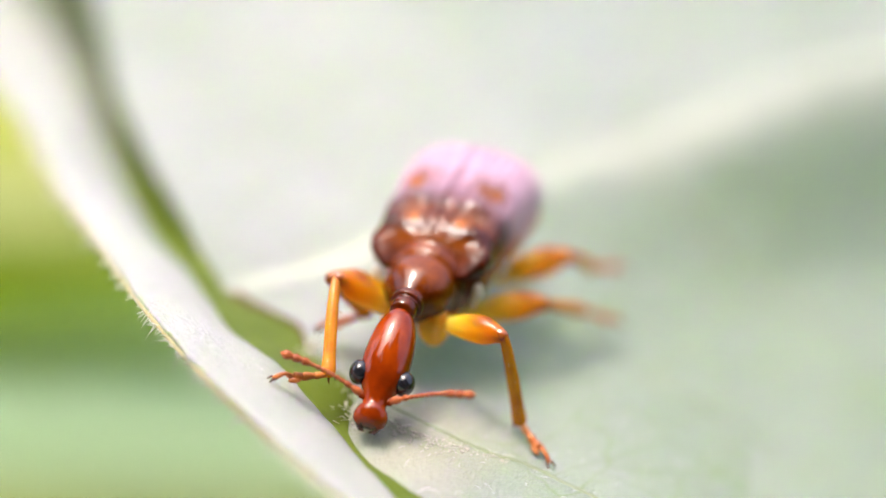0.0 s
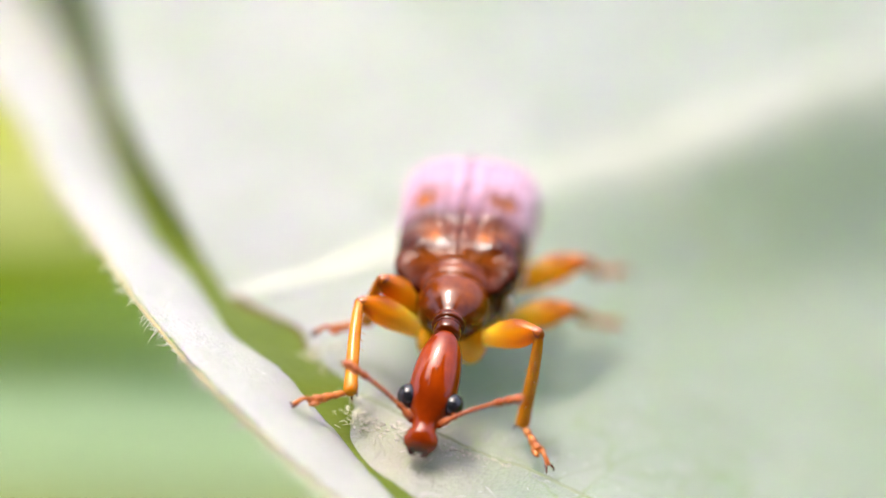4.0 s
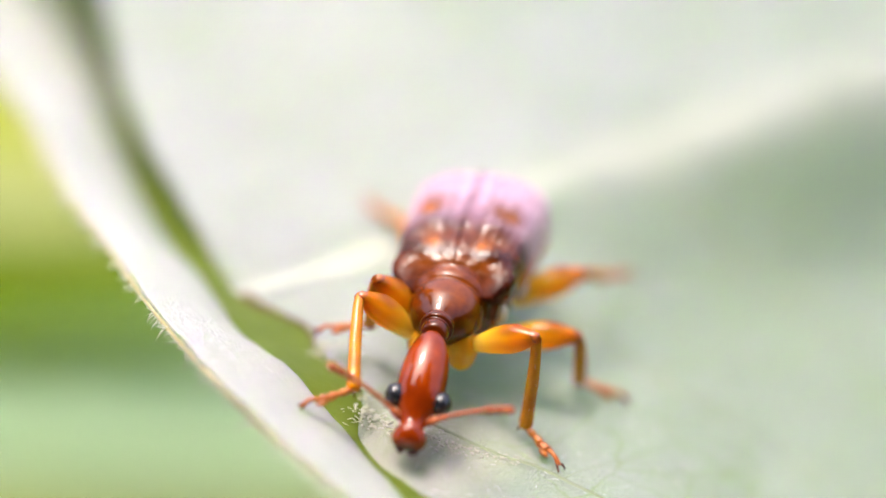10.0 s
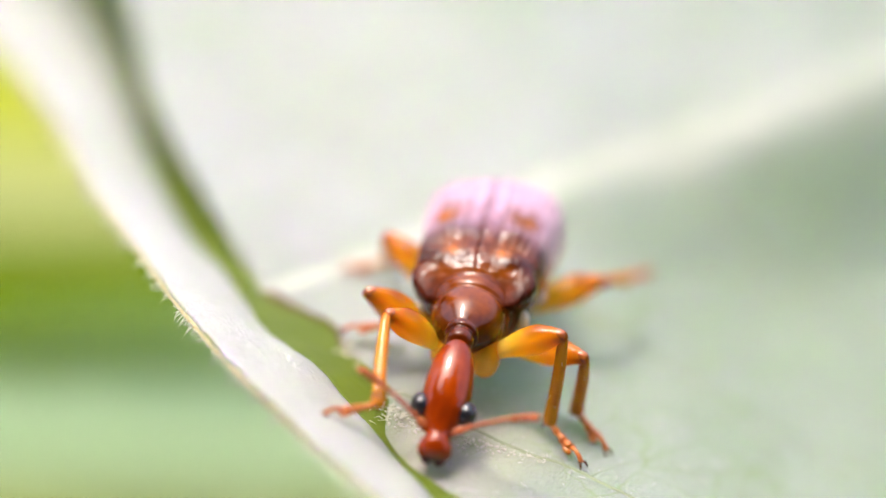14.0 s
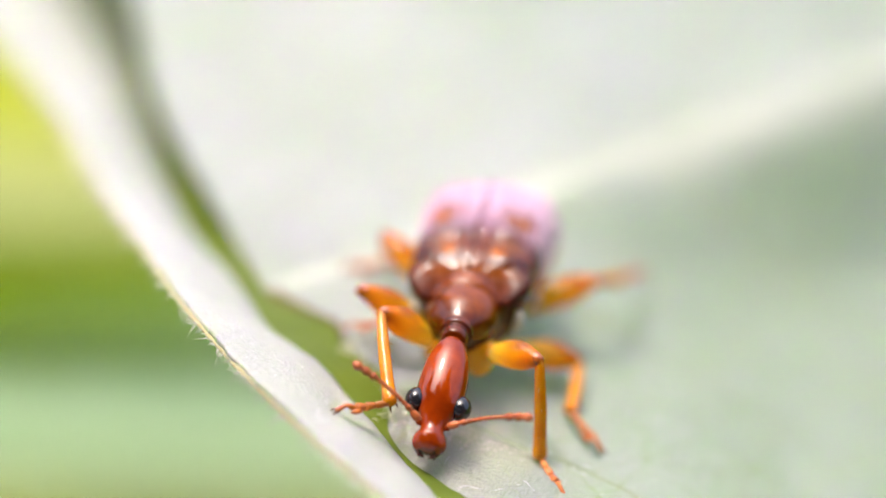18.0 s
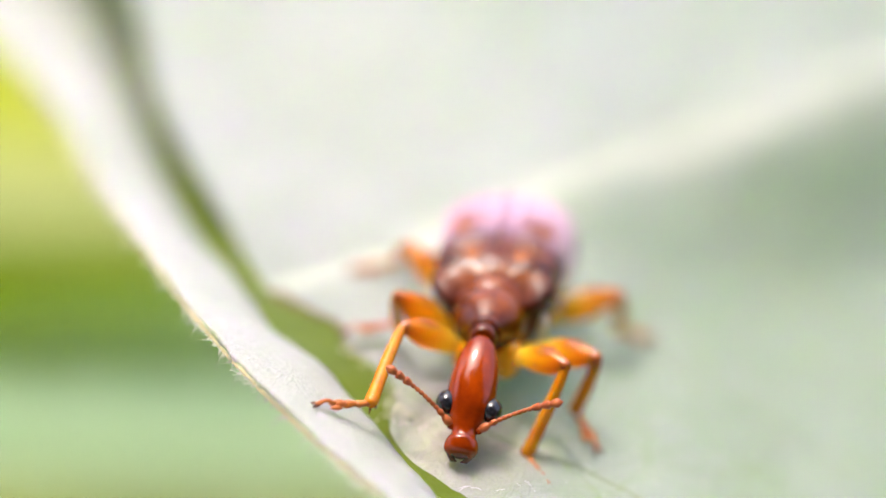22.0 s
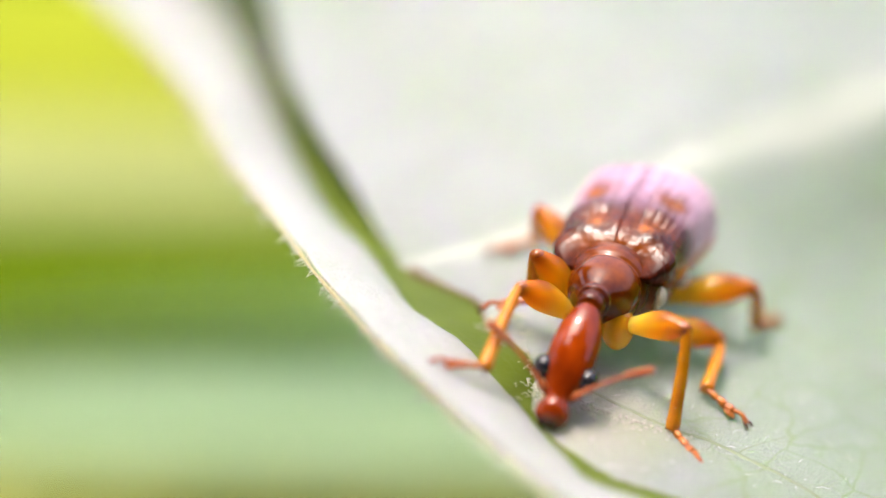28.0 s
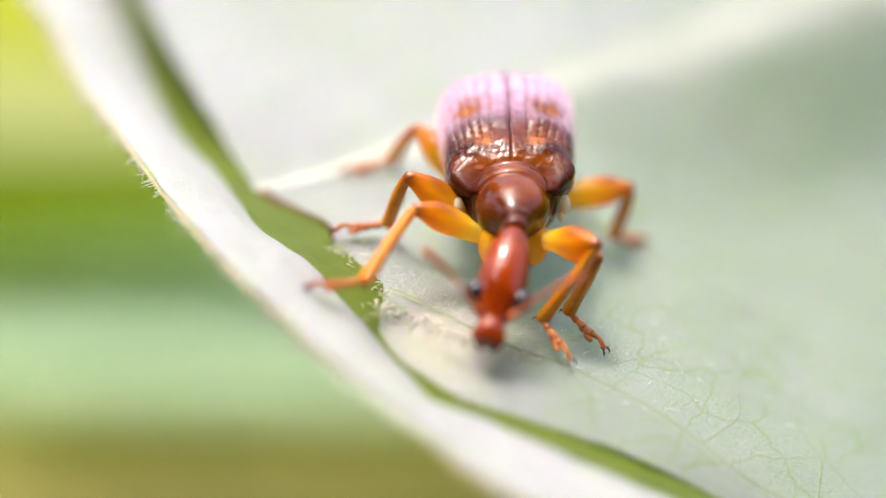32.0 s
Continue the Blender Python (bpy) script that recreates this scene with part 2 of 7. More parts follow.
JAW = shell("jaw_dark", (0.03, 0.008, 0.006), (0.07, 0.015, 0.01), (0.13, 0.03, 0.015), 5.0, 0.2, 0.6)
CLAW = shell("claw_dark", (0.05, 0.015, 0.01), (0.10, 0.03, 0.015), (0.16, 0.05, 0.02), 5.0, 0.2, 0.5)
WHITE = green_face("pale_scale_patch", (0.72, 0.68, 0.55), (0.88, 0.84, 0.74), 6.0)


def wing_material():
    m, nt, b = nodes_of("wing_case_red_brown")
    v = coords(nt)
    col = ramp(nt, noise_tex(nt, v, 1.6, 4.0), [(0.30, (0.014, 0.002, 0.001)), (0.5, (0.042, 0.005, 0.001)), (0.72, (0.11, 0.016, 0.002))])
    # sky reflection painted pale pink on the flat ridges, left out of the pits and hollows; amber where the shell is
    # thin
    sheen_mask = nt.nodes.new("ShaderNodeAttribute")
    sheen_mask.attribute_name = "sky_sheen"
    amber = nt.nodes.new("ShaderNodeAttribute")
    amber.attribute_name = "amber"
    col = mix(nt, amber.outputs["Fac"], col, (0.50, 0.13, 0.010))
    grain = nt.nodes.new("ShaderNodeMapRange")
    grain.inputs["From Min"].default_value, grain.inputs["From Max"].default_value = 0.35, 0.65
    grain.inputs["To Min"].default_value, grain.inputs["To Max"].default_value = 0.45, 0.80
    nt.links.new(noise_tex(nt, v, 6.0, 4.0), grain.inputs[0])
    sheen_share = nt.nodes.new("ShaderNodeMath")
    sheen_share.operation = "MULTIPLY"
    nt.links.new(grain.outputs[0], sheen_share.inputs[0])
    nt.links.new(sheen_mask.outputs["Fac"], sheen_share.inputs[1])
    col = mix(nt, sheen_share.outputs[0], col, (0.60, 0.36, 0.51))
    nt.links.new(sheen_share.outputs[0], b.inputs["Sheen Weight"])
    nt.links.new(col, b.inputs["Base Color"])
    # the front edge of the cases is duller than the polished shoulders and tip
    dull = nt.nodes.new("ShaderNodeAttribute")
    dull.attribute_name = "dull"
    for key, low, high in (("Roughness", 0.05, 0.5), ("Specular IOR Level", 0.24, 0.05)):
        mr = nt.nodes.new("ShaderNodeMapRange")
        mr.inputs["To Min"].default_value, mr.inputs["To Max"].default_value = low, high
        nt.links.new(dull.outputs["Fac"], mr.inputs[0])
        nt.links.new(mr.outputs[0], b.inputs[key])
    b.inputs["IOR"].default_value = 1.6
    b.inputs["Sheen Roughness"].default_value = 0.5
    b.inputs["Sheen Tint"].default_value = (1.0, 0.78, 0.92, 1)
    bump(nt, noise_tex(nt, v, 9.0, 3.0), 0.30, 0.04, b)
    return m


WING = wing_material()


# ---- mesh helpers ----
def mesh_object(name, bm, material, parent=None, label="", smooth=True):
    me = bpy.data.meshes.new(name)
    bmesh.ops.recalc_face_normals(bm, faces=bm.faces)
    bm.to_mesh(me)
    bm.free()
    if smooth:
        for p in me.polygons:
            p.use_smooth = True
    me.materials.append(material)
    ob = new(name, me)
    if parent:
        ob.parent = parent
    if label:
        ob["label"] = label
    return ob


def part(name, bm, material, parent, label=""):
    return mesh_object(name, bm, material, parent, label)


def loft(rings, seg=24, power=1.0, flat=1.0):
    """A closed skin along y through rings (y, cx, cz, rx, rz) in mm; flat < 1 flattens the underside."""
    bm = bmesh.new()
    rows = []
    for y, cx, cz, rx, rz in rings:
        row = []
        for k in range(seg):
            a = 2 * math.pi * k / seg
            c, s = math.cos(a), math.sin(a)
            c = math.copysign(abs(c) ** power, c)
            s = math.copysign(abs(s) ** power, s)
            row.append(bm.verts.new(((cx + rx * c) * MM, y * MM, (cz + rz * s * (flat if s < 0 else 1)) * MM)))
        rows.append(row)
    for a, b in zip(rows, rows[1:]):
        for k in range(seg):
            bm.faces.new((a[k], a[(k + 1) % seg], b[(k + 1) % seg], b[k]))
    bm.faces.new(rows[0])
    bm.faces.new(rows[-1])
    return bm


def smooth_rings(keys, n):
    """Catmull-Rom through ring keys, n steps in all."""
    keys = [np.array(k, float) for k in keys]
    y = [k[0] for k in keys]
    out = []
    for t in np.linspace(0, len(keys) - 1, n):
        i = min(int(t), len(keys) - 2)
        f = t - i
        p = [keys[max(i - 1, 0)], keys[i], keys[i + 1], keys[min(i + 2, len(keys) - 1)]]
        q = 0.5 * (2 * p[1] + (p[2] - p[0]) * f + (2 * p[0] - 5 * p[1] + 4 * p[2] - p[3]) * f * f
                   + (3 * p[1] - p[0] - 3 * p[2] + p[3]) * f ** 3)
        q[3:] = np.maximum(q[3:], 0.004)
        out.append(tuple(q))
    return out


def curve_at(pts, t):
    """Catmull-Rom point on a polyline of tuples, t from 0 to 1."""
    pts = [np.array(p, float) for p in pts]
    s = t * (len(pts) - 1)
    i = min(int(s), len(pts) - 2)
    f = s - i
    p = [pts[max(i - 1, 0)], pts[i], pts[i + 1], pts[min(i + 2, len(pts) - 1)]]
    return 0.5 * (2 * p[1] + (p[2] - p[0]) * f + (2 * p[0] - 5 * p[1] + 4 * p[2] - p[3]) * f * f
                  + (3 * p[1] - p[0] - 3 * p[2] + p[3]) * f ** 3)


def ball(bm, x, y, z, r, sx=1, sy=1, sz=1, u=14, v=10):
    got = bmesh.ops.create_uvsphere(bm, u_segments=u, v_segments=v, radius=r * MM)
    bmesh.ops.scale(bm, vec=(sx, sy, sz), verts=got["verts"])
    bmesh.ops.translate(bm, vec=(x * MM, y * MM, z * MM), verts=got["verts"])


def pebble(bm, at, size, turn):
    """A small rounded crumb of 6 x 3 faces."""
    c, s = math.cos(turn), math.sin(turn)

    def vert(u, v, w):
        x, y = u * size[0], v * size[1]
        return bm.verts.new(((at[0] + x * c - y * s) * MM, (at[1] + x * s + y * c) * MM, (at[2] + w * size[2]) * MM))

    top, foot = vert(0, 0, 1), vert(0, 0, -1)
    rings = [[vert(0.87 * math.cos(k * math.pi / 3), 0.87 * math.sin(k * math.pi / 3), w) for k in range(6)] for w in (0.5, -0.5)]
    for k in range(6):
        n = (k + 1) % 6
        bm.faces.new((top, rings[0][k], rings[0][n]))
        bm.faces.new((rings[0][k], rings[1][k], rings[1][n], rings[0][n]))
        bm.faces.new((foot, rings[1][n], rings[1][k]))


def tube(bm, pts, radii, seg=6):
    """A bent tapered tube through points in mm."""
    rows = []
    pts = [Vector(p) for p in pts]
    a = None
    for i, p in enumerate(pts):
        d = (pts[min(i + 1, len(pts) - 1)] - pts[max(i - 1, 0)]).normalized()
        a = d.orthogonal().normalized() if a is None else (a - d * a.dot(d)).normalized()
        b = d.cross(a)
        rows.append([bm.verts.new((p + (a * math.cos(2 * math.pi * k / seg) + b * math.sin(2 * math.pi * k / seg)) * radii[i]) * MM) for k in range(seg)])
    for r, s in zip(rows, rows[1:]):
        for k in range(seg):
            bm.faces.new((r[k], r[(k + 1) % seg], s[(k + 1) % seg], s[k]))
    bm.faces.new(rows[0])
    bm.faces.new(rows[-1])


# ---- the leaf ----
# edge of the upper blade, from the far end past the cut to the near end (x, y)
EDGE = [(-11.5, 20.0), (-9.6, 14.0), (-7.4, 8.2), (-6.6, 4.6), (-5.3, 1.1), (-4.35, -1.2), (-4.15, -1.75), (-3.3, -2.35),
        (-2.78, -2.85), (-2.68, -3.6), (-2.65, -4.7), (-2.45, -5.7), (-2.0, -6.7), (-1.12, -7.95), (0.5, -8.8), (3.9, -10.75), (9.0, -14.0)]


def blade_height(x, y):
    """Height of the upper blade over the plane of the feet."""
    # d: behind (+) or in front of (-) the midrib; run: along it from the cut corner
    d = (x + 4.2) * -0.42 + (y + 1.6) * 0.9075
    run = (x + 4.2) * 0.9075 + (y + 1.6) * 0.42
    ridge = 1.0 / (1 + math.exp(-(run - 4.6) / 1.2)) + 0.058 * max(0.0, run - 6.5)
    if d > 0:
        h = ridge + 0.09 * d + 0.004 * d * d
    else:
        h = ridge * math.exp(-(d / 2.5) ** 2) - 0.15 * (1 - math.exp(d / 2.0)) * ridge
    # the right side sinks away
    fall = min(1.0, max(0.0, (0.8 - d) / 4.5))
    h -= 0.09 * max(0.0, x - 2.5) ** 1.3 * fall * fall * (3 - 2 * fall)
    # the near lip bends down to the slit
    lip = max(0.0, -6.6 - (y - 0.45 * (x + 1.5) * -1))
    h -= 0.17 * lip ** 1.4
    n = noise.noise((x * 0.28, y * 0.28, 0.3)) * 0.22 + noise.noise((x * 0.9, y * 0.9, 2.1)) * 0.06
    return h + n * min(1.0, abs(run) * 0.2 + 0.3)


def lean_down(x):
    """How far the leaf hangs down at x mm, towards its stalk side."""
    def soft(u):
        return 0.8 * math.log1p(math.exp(min(u / 0.8, 30.0)))
    return 0.30 * soft(x + 0.8) + 0.08 * soft(x - 2.0)


def hang(thing):
    """Lets the sheet sag and slide back towards its stalk side; the flat shape is kept for the pattern of the material."""
    for ob in thing.children:
        me = ob.data
        kept = me.attributes.new("flat_shape", "FLOAT_VECTOR", "POINT")
        for v, a in zip(me.vertices, kept.data):
            a.vector = v.co / MM
            fall = lean_down(v.co.x / MM) * MM
            v.co.y += 1.54 * fall
            v.co.z -= fall
        me.update()


def build_leaf():
    leaf = new("leaf")
    tagged(leaf, "pale silvery green leaf underside, finely veined, freshly cut", "leaf")
    bm = bmesh.new()
    ns, nr = 260, 150
    rows = []
    for i in range(ns + 1):
        e = curve_at(EDGE, i / ns)
        row = []
        for j in range(nr + 1):
            r = (j / nr) ** 1.6 * (15 + 19 * math.sin(math.pi * min(1.0, max(0.0, i / ns))) ** 0.5)
            x, y = e[0] + r * 0.945, e[1] + r * 0.327
            ragged = math.exp(-r / 0.15)
            x += (noise.noise((e[0] * 2.2, e[1] * 2.2, 0)) * 0.07 + noise.noise((e[0] * 7, e[1] * 7, 3)) * 0.03) * ragged
            y += noise.noise((e[0] * 3.5, e[1] * 3.5, 7)) * 0.03 * ragged
            row.append(bm.verts.new((x * MM, y * MM, blade_height(x, y) * MM)))
        rows.append(row)
    for a, b in zip(rows, rows[1:]):
        for j in range(nr):
            bm.faces.new((a[j], a[j + 1], b[j + 1], b[j]))
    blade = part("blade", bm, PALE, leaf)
    blade.data.materials.append(GREEN)
    sol = blade.modifiers.new("thickness", "SOLIDIFY")
    sol.thickness, sol.offset, sol.material_offset, sol.material_offset_rim = 0.16 * MM, -1.0, 1, 0
    # midrib
    bm = bmesh.new()
    n = 60
    rows = []
    for i in range(n + 1):
        q = i / n
        x, y = -4.3 + 26 * q, -1.6 + 12.03 * q
        w = 0.24 + 0.56 * min(1.0, q * 4) + 0.85 * q
        row = []
        for k in range(13):
            a = math.pi * (k / 12)
            ox, oy = -0.42 * math.cos(a) * w, 0.9075 * math.cos(a) * w
            row.append(bm.verts.new(((x + ox) * MM, (y + oy) * MM, (blade_height(x + ox, y + oy) - 0.03 + 0.038 * math.sin(a)) * MM)))
        rows.append(row)
    for a, b in zip(rows, rows[1:]):
        for k in range(12):
            bm.faces.new((a[k], a[k + 1], b[k + 1], b[k]))
    bm.faces.new(rows[0])
    part("midrib", bm, RIB, leaf, "thick pale midrib")
    # side veins, faintly raised
    for pts, w in (([(-1.6, -5.0), (0.4, -6.6), (2.1, -7.75), (5.0, -10.6), (7.3, -12.1), (9.0, -13.2)], 0.050),
                   ([(1.2, -1.0), (3.5, -3.6), (6.0, -5.6), (9.5, -7.6), (13.0, -9.0)], 0.055),
                   ([(4.2, 1.6), (7.0, -0.9), (10.5, -2.6), (14.5, -4.0)], 0.055),
                   ([(2.1, -7.75), (3.3, -7.2), (4.6, -7.9), (5.1, -7.7)], 0.022),
                   ([(4.3, -9.9), (5.0, -9.0), (5.1, -7.7), (6.0, -5.6)], 0.026),
                   ([(6.5, -11.6), (6.6, -10.2), (6.4, -9.4), (6.2, -8.1), (7.4, -6.5)], 0.028)):
        bm = bmesh.new()
        m = 46
        rows = []
        for i in range(m + 1):
            q = curve_at(pts, i / m)
            nxt = curve_at(pts, min(1.0, i / m + 0.01)) - curve_at(pts, max(0.0, i / m - 0.01))
            side = Vector((-nxt[1], nxt[0])).normalized()
            wig = 0.10 * noise.noise((q[0] * 1.3, q[1] * 1.3, 8))
            k = w * (1.15 - 0.6 * i / m)
            row = []
            for f in (-1.0, -0.6, 0.0, 0.6, 1.0):
                x, y = q[0] + side.x * (f * k + wig), q[1] + side.y * (f * k + wig)
                row.append(bm.verts.new((x * MM, y * MM, (blade_height(x, y) - 0.006 + 0.03 * k / 0.05 * (1 - f * f)) * MM)))
            rows.append(row)
        for a, b in zip(rows, rows[1:]):
            for k in range(4):
                bm.faces.new((a[k], a[k + 1], b[k + 1], b[k]))
        part("side_vein", bm, VEIN, leaf, "fine greenish side vein")
    bm = bmesh.new()
    z = blade_height(20.8, 10.0)
    tube(bm, [(19.5, 9.4, z - 0.5), (22.5, 10.8, z - 0.9), (26, 12.5, z - 4), (29, 14, -18), (31, 15, -40), (32, 15, -61)], [0.5, 0.6, 0.7, 0.8, 0.9, 1.0], 10)
    part("leaf_stalk", bm, GREEN, leaf, "green leaf stalk")
    hang(leaf)
    return leaf


build_leaf()

# the folded-under half: a raised margin with a hairy rim, and its green inner face in the slit
RIM = [(-19.0, 20.0, -0.3), (-14.5, 14.0, 0.0), (-10.6, 8.3, 0.2), (-8.6, 3.9, 0.6), (-7.7, 0.9, 0.95), (-6.8, -1.6, 1.25), (-5.7, -4.7, 1.7), (-4.6, -6.6, 1.54),
       (-3.3, -8.3, 1.2), (-2.04, -9.7, 0.86), (-0.77, -11.05, 0.6), (0.5, -12.4, 0.43), (4.5, -15.5, 0.2), (9.5, -18.5, 0.0)]
INNER = [(-13.0, 21.6, -1.6), (-9.75, 14.0, -1.0), (-7.78, 8.05, -0.6), (-6.85, 4.1, -0.3), (-6.05, 1.0, -0.1), (-5.05, -1.4, 0.15), (-4.2, -3.75, 0.5), (-3.18, -5.12, 0.5),
         (-2.28, -6.28, 0.08), (-1.35, -7.85, -0.12), (-0.8, -8.8, -0.12), (0.65, -9.75, -0.18), (4.0, -12.05, -0.4), (9.5, -15.6, -0.8)]
DEEP = [(-9.0, 21.6, -2.8), (-7.0, 14.2, -2.4), (-5.3, 8.6, -2.0), (-4.4, 4.8, -1.7), (-3.2, 1.8, -0.9), (-2.4, -0.4, -0.6), (-1.6, -2.4, -0.45), (-0.6, -4.4, -0.42),
        (0.2, -5.8, -0.6), (0.6, -7.0, -0.42), (0.9, -8.0, -0.38), (2.2, -8.9, -0.38), (5.8, -11.2, -0.95), (11.0, -14.0, -1.5)]


def build_lower_leaf():
    low = new("folded_leaf_half")
    tagged(low, "folded lower leaf half with pale raised margin and green inner face", "leaf")
    n = 200

    def ribbon(a, b, steps, sag, rough):
        bm = bmesh.new()
        rows = []
        for i in range(n + 1):
            pa, pb = curve_at(a, i / n), curve_at(b, i / n)
            row = []
            for j in range(steps + 1):
                f = j / steps
                p = pa * (1 - f) + pb * f
                z = p[2] + sag * math.sin(math.pi * f) + (noise.noise((p[0] * 0.9, p[1] * 0.9, 5)) + 0.35 * noise.noise((p[0] * 3.5, p[1] * 2.2, 6))) * rough
                e = noise.noise((p[0] * 4, p[1] * 4, 9)) * 0.04 if j == 0 else 0.0
                row.append(bm.verts.new(((p[0] + e) * MM, (p[1] + e) * MM, z * MM)))
            rows.append(row)
        for r, s in zip(rows, rows[1:]):
            for j in range(steps):
                bm.faces.new((r[j], r[j + 1], s[j + 1], s[j]))
        return bm

    margin = part("leaf_margin", ribbon(RIM, INNER, 40, 0.18, 0.09), PALE_RIM, low, "pale pinkish white margin")
    sol = margin.modifiers.new("thickness", "SOLIDIFY")
    sol.thickness, sol.offset = 0.14 * MM, -1.0
    inner = part("inner_face", ribbon(INNER, DEEP, 16, -0.12, 0.08), GREEN, low, "saturated green inner face")
    sol = inner.modifiers.new("thickness", "SOLIDIFY")
    sol.thickness, sol.offset = 0.12 * MM, -1.0
    # thin dry edge
    bm = bmesh.new()
    tube(bm, [tuple(curve_at(RIM, i / n)) for i in range(n + 1)], [0.045 + 0.015 * noise.noise((i * 0.3, 0, 4)) for i in range(n + 1)], 8)
    part("dry_edge", bm, EDGING, low, "thin cream-yellow edge")
    # hairs along the rim and over the margin
    rng = random.Random(4)
    bm = bmesh.new()
    for k in range(1300):
        t = rng.uniform(0.24, 0.74)
        f = 0.0 if k < 330 else rng.uniform(0.0, 0.9) ** 1.4
        p = curve_at(RIM, t) * (1 - f) + curve_at(INNER, t) * f
        p[2] += 0.18 * math.sin(math.pi * f)
        q = curve_at(RIM, min(t + 0.01, 1))
        d = Vector(q - curve_at(RIM, t)).normalized()
        out = Vector((-0.75, -0.55, 0.25 if f == 0 else 0.9)).normalized()
        g = (out + d * rng.uniform(-0.2, 0.9) + Vector((0, 0, rng.uniform(-0.3, 0.5)))).normalized()
        ln = rng.uniform(0.10, 0.30) * (1.0 if f == 0 else 0.85)
        bend = Vector((rng.uniform(-1, 1), rng.uniform(-1, 1), rng.uniform(-1, 0.3))) * 0.7
        pts = [Vector(p) + g * ln * s + bend * ln * s * s for s in (0, 0.25, 0.5, 0.75, 1.0)]
        tube(bm, pts, [0.014, 0.012, 0.010, 0.007, 0.003] if f == 0 else [0.007, 0.0065, 0.006, 0.005, 0.002], 5)
    part("hair_fringe", bm, HAIR, low, "short white hairs along the rim")["kind"] = "stuff"
    hang(low)
    return low


build_lower_leaf()


def build_cut():
    """Browned cut corner, torn fibres and fluff on the chewed edge."""
    cut = new("chewed_edge")
    tagged(cut, "browned chewed leaf edge with torn pale fibres", "leaf edge")
    rng = random.Random(9)
    bm = bmesh.new()
    n = 70
    rows = []
    for i in range(n + 1):
        t = 0.352 + (0.66 - 0.352) * i / n
        e = curve_at(EDGE, t)
        z = blade_height(e[0], e[1])
        w = 0.02 + 0.03 * noise.noise((i * 0.35, 2, 1)) + 0.30 * max(0.0, 1 - i / 20)
        row = [bm.verts.new(((e[0] - 0.04) * MM, (e[1] - 0.03) * MM, (z + dz) * MM)) for dz in (0.01, -0.09)]
        row.insert(0, bm.verts.new(((e[0] + max(w, 0.02)) * MM, (e[1] + 0.3 * w) * MM, (z + 0.015) * MM)))
        rows.append(row)
    for a, b in zip(rows, rows[1:]):
        for k in range(2):
            bm.faces.new((a[k], a[k + 1], b[k + 1], b[k]))
    part("browned_edge", bm, BROWN, cut, "brown dried cut edge")
    # a crumbly strip of scraped tissue from the torn corner to the jaws
    bm = bmesh.new()
    scrape = [(-2.35, -5.15), (-1.75, -5.75), (-1.0, -6.25), (-0.3, -6.65), (0.5, -6.95), (1.3, -7.2)]
    for k in range(300):
        f = rng.random() ** 1.2
        q = curve_at(scrape, f)
        off = rng.gauss(0, 0.16) * (1 - 0.5 * f)
        x, y = q[0] + off * 0.6 + rng.uniform(-0.08, 0.08), q[1] + off
        r = rng.uniform(0.010, 0.032) * (1.2 - 0.6 * f)
        pebble(bm, (x, y, blade_height(x, y) + r * 0.3 + 0.03 * max(0.0, 1 - abs(off) / 0.2) * (1 - f)),
               (r * rng.uniform(1.0, 3.6), r * rng.uniform(0.7, 1.6), r * rng.uniform(0.5, 1.0)), rng.uniform(0, 3.14))
    part("scraped_tissue", bm, CRUMB, cut, "crumbly cream scraped tissue")["kind"] = "stuff"
    bm = bmesh.new()
    for k in range(170):
        t = rng.uniform(0.56, 0.72)
        e = curve_at(EDGE, t)
        r = rng.uniform(0.02, 0.9) if k % 2 else rng.uniform(0.0, 0.25)
        x, y = e[0] + 0.945 * r, e[1] + 0.327 * r + rng.uniform(-0.15, 0.15)
        z = blade_height(x, y) + 0.02
        a = rng.uniform(0, 2 * math.pi)
        g = Vector((math.cos(a), math.sin(a), rng.uniform(0.1, 0.9)))
        ln = rng.uniform(0.08, 0.30)
        bend = Vector((rng.uniform(-1, 1), rng.uniform(-1, 1), -0.6)) * ln * 0.6
        p = Vector((x, y, z))
        tube(bm, [p, p + g * ln * 0.5, p + g * ln + bend], [0.016, 0.013, 0.004], 4)
    part("fibre_fluff", bm, FRAY, cut, "pale yellow torn fibres")["kind"] = "stuff"
    bm = bmesh.new()
    for k in range(190):
        x, y = rng.uniform(-1.6, 6.5), rng.uniform(-9.0, -4.0)
        z = blade_height(x, y)
        a = rng.uniform(0, 2 * math.pi)
        ln = rng.uniform(0.10, 0.32)
        g = Vector((math.cos(a), math.sin(a), 0.18))
        p = Vector((x, y, z - 0.01))
        tube(bm, [p, p + g * ln * 0.5, p + g * ln - Vector((0, 0, 0.25 * ln))], [0.006, 0.0055, 0.002], 4)
    for k in range(26):
        e = curve_at(EDGE, rng.uniform(0.57, 0.67))
        x, y = e[0] + rng.uniform(-0.05, 0.25), e[1]
        p = Vector((x, y, blade_height(x, y)))
        g = Vector((rng.uniform(-1, 0.6), rng.uniform(-0.8, 0.8), rng.uniform(0.2, 1.0))).normalized()
        ln = rng.uniform(0.10, 0.34)
        bend = Vector((rng.uniform(-1, 1), rng.uniform(-1, 1), -0.5)) * ln * 0.5
        tube(bm, [p, p + g * ln * 0.4, p + g * ln * 0.75 + bend * 0.4, p + g * ln + bend], [0.009, 0.008, 0.006, 0.002], 5)
    part("leaf_down", bm, HAIR, cut, "fine white down on the blade")["kind"] = "stuff"
    hang(cut)
    return cut


build_cut()


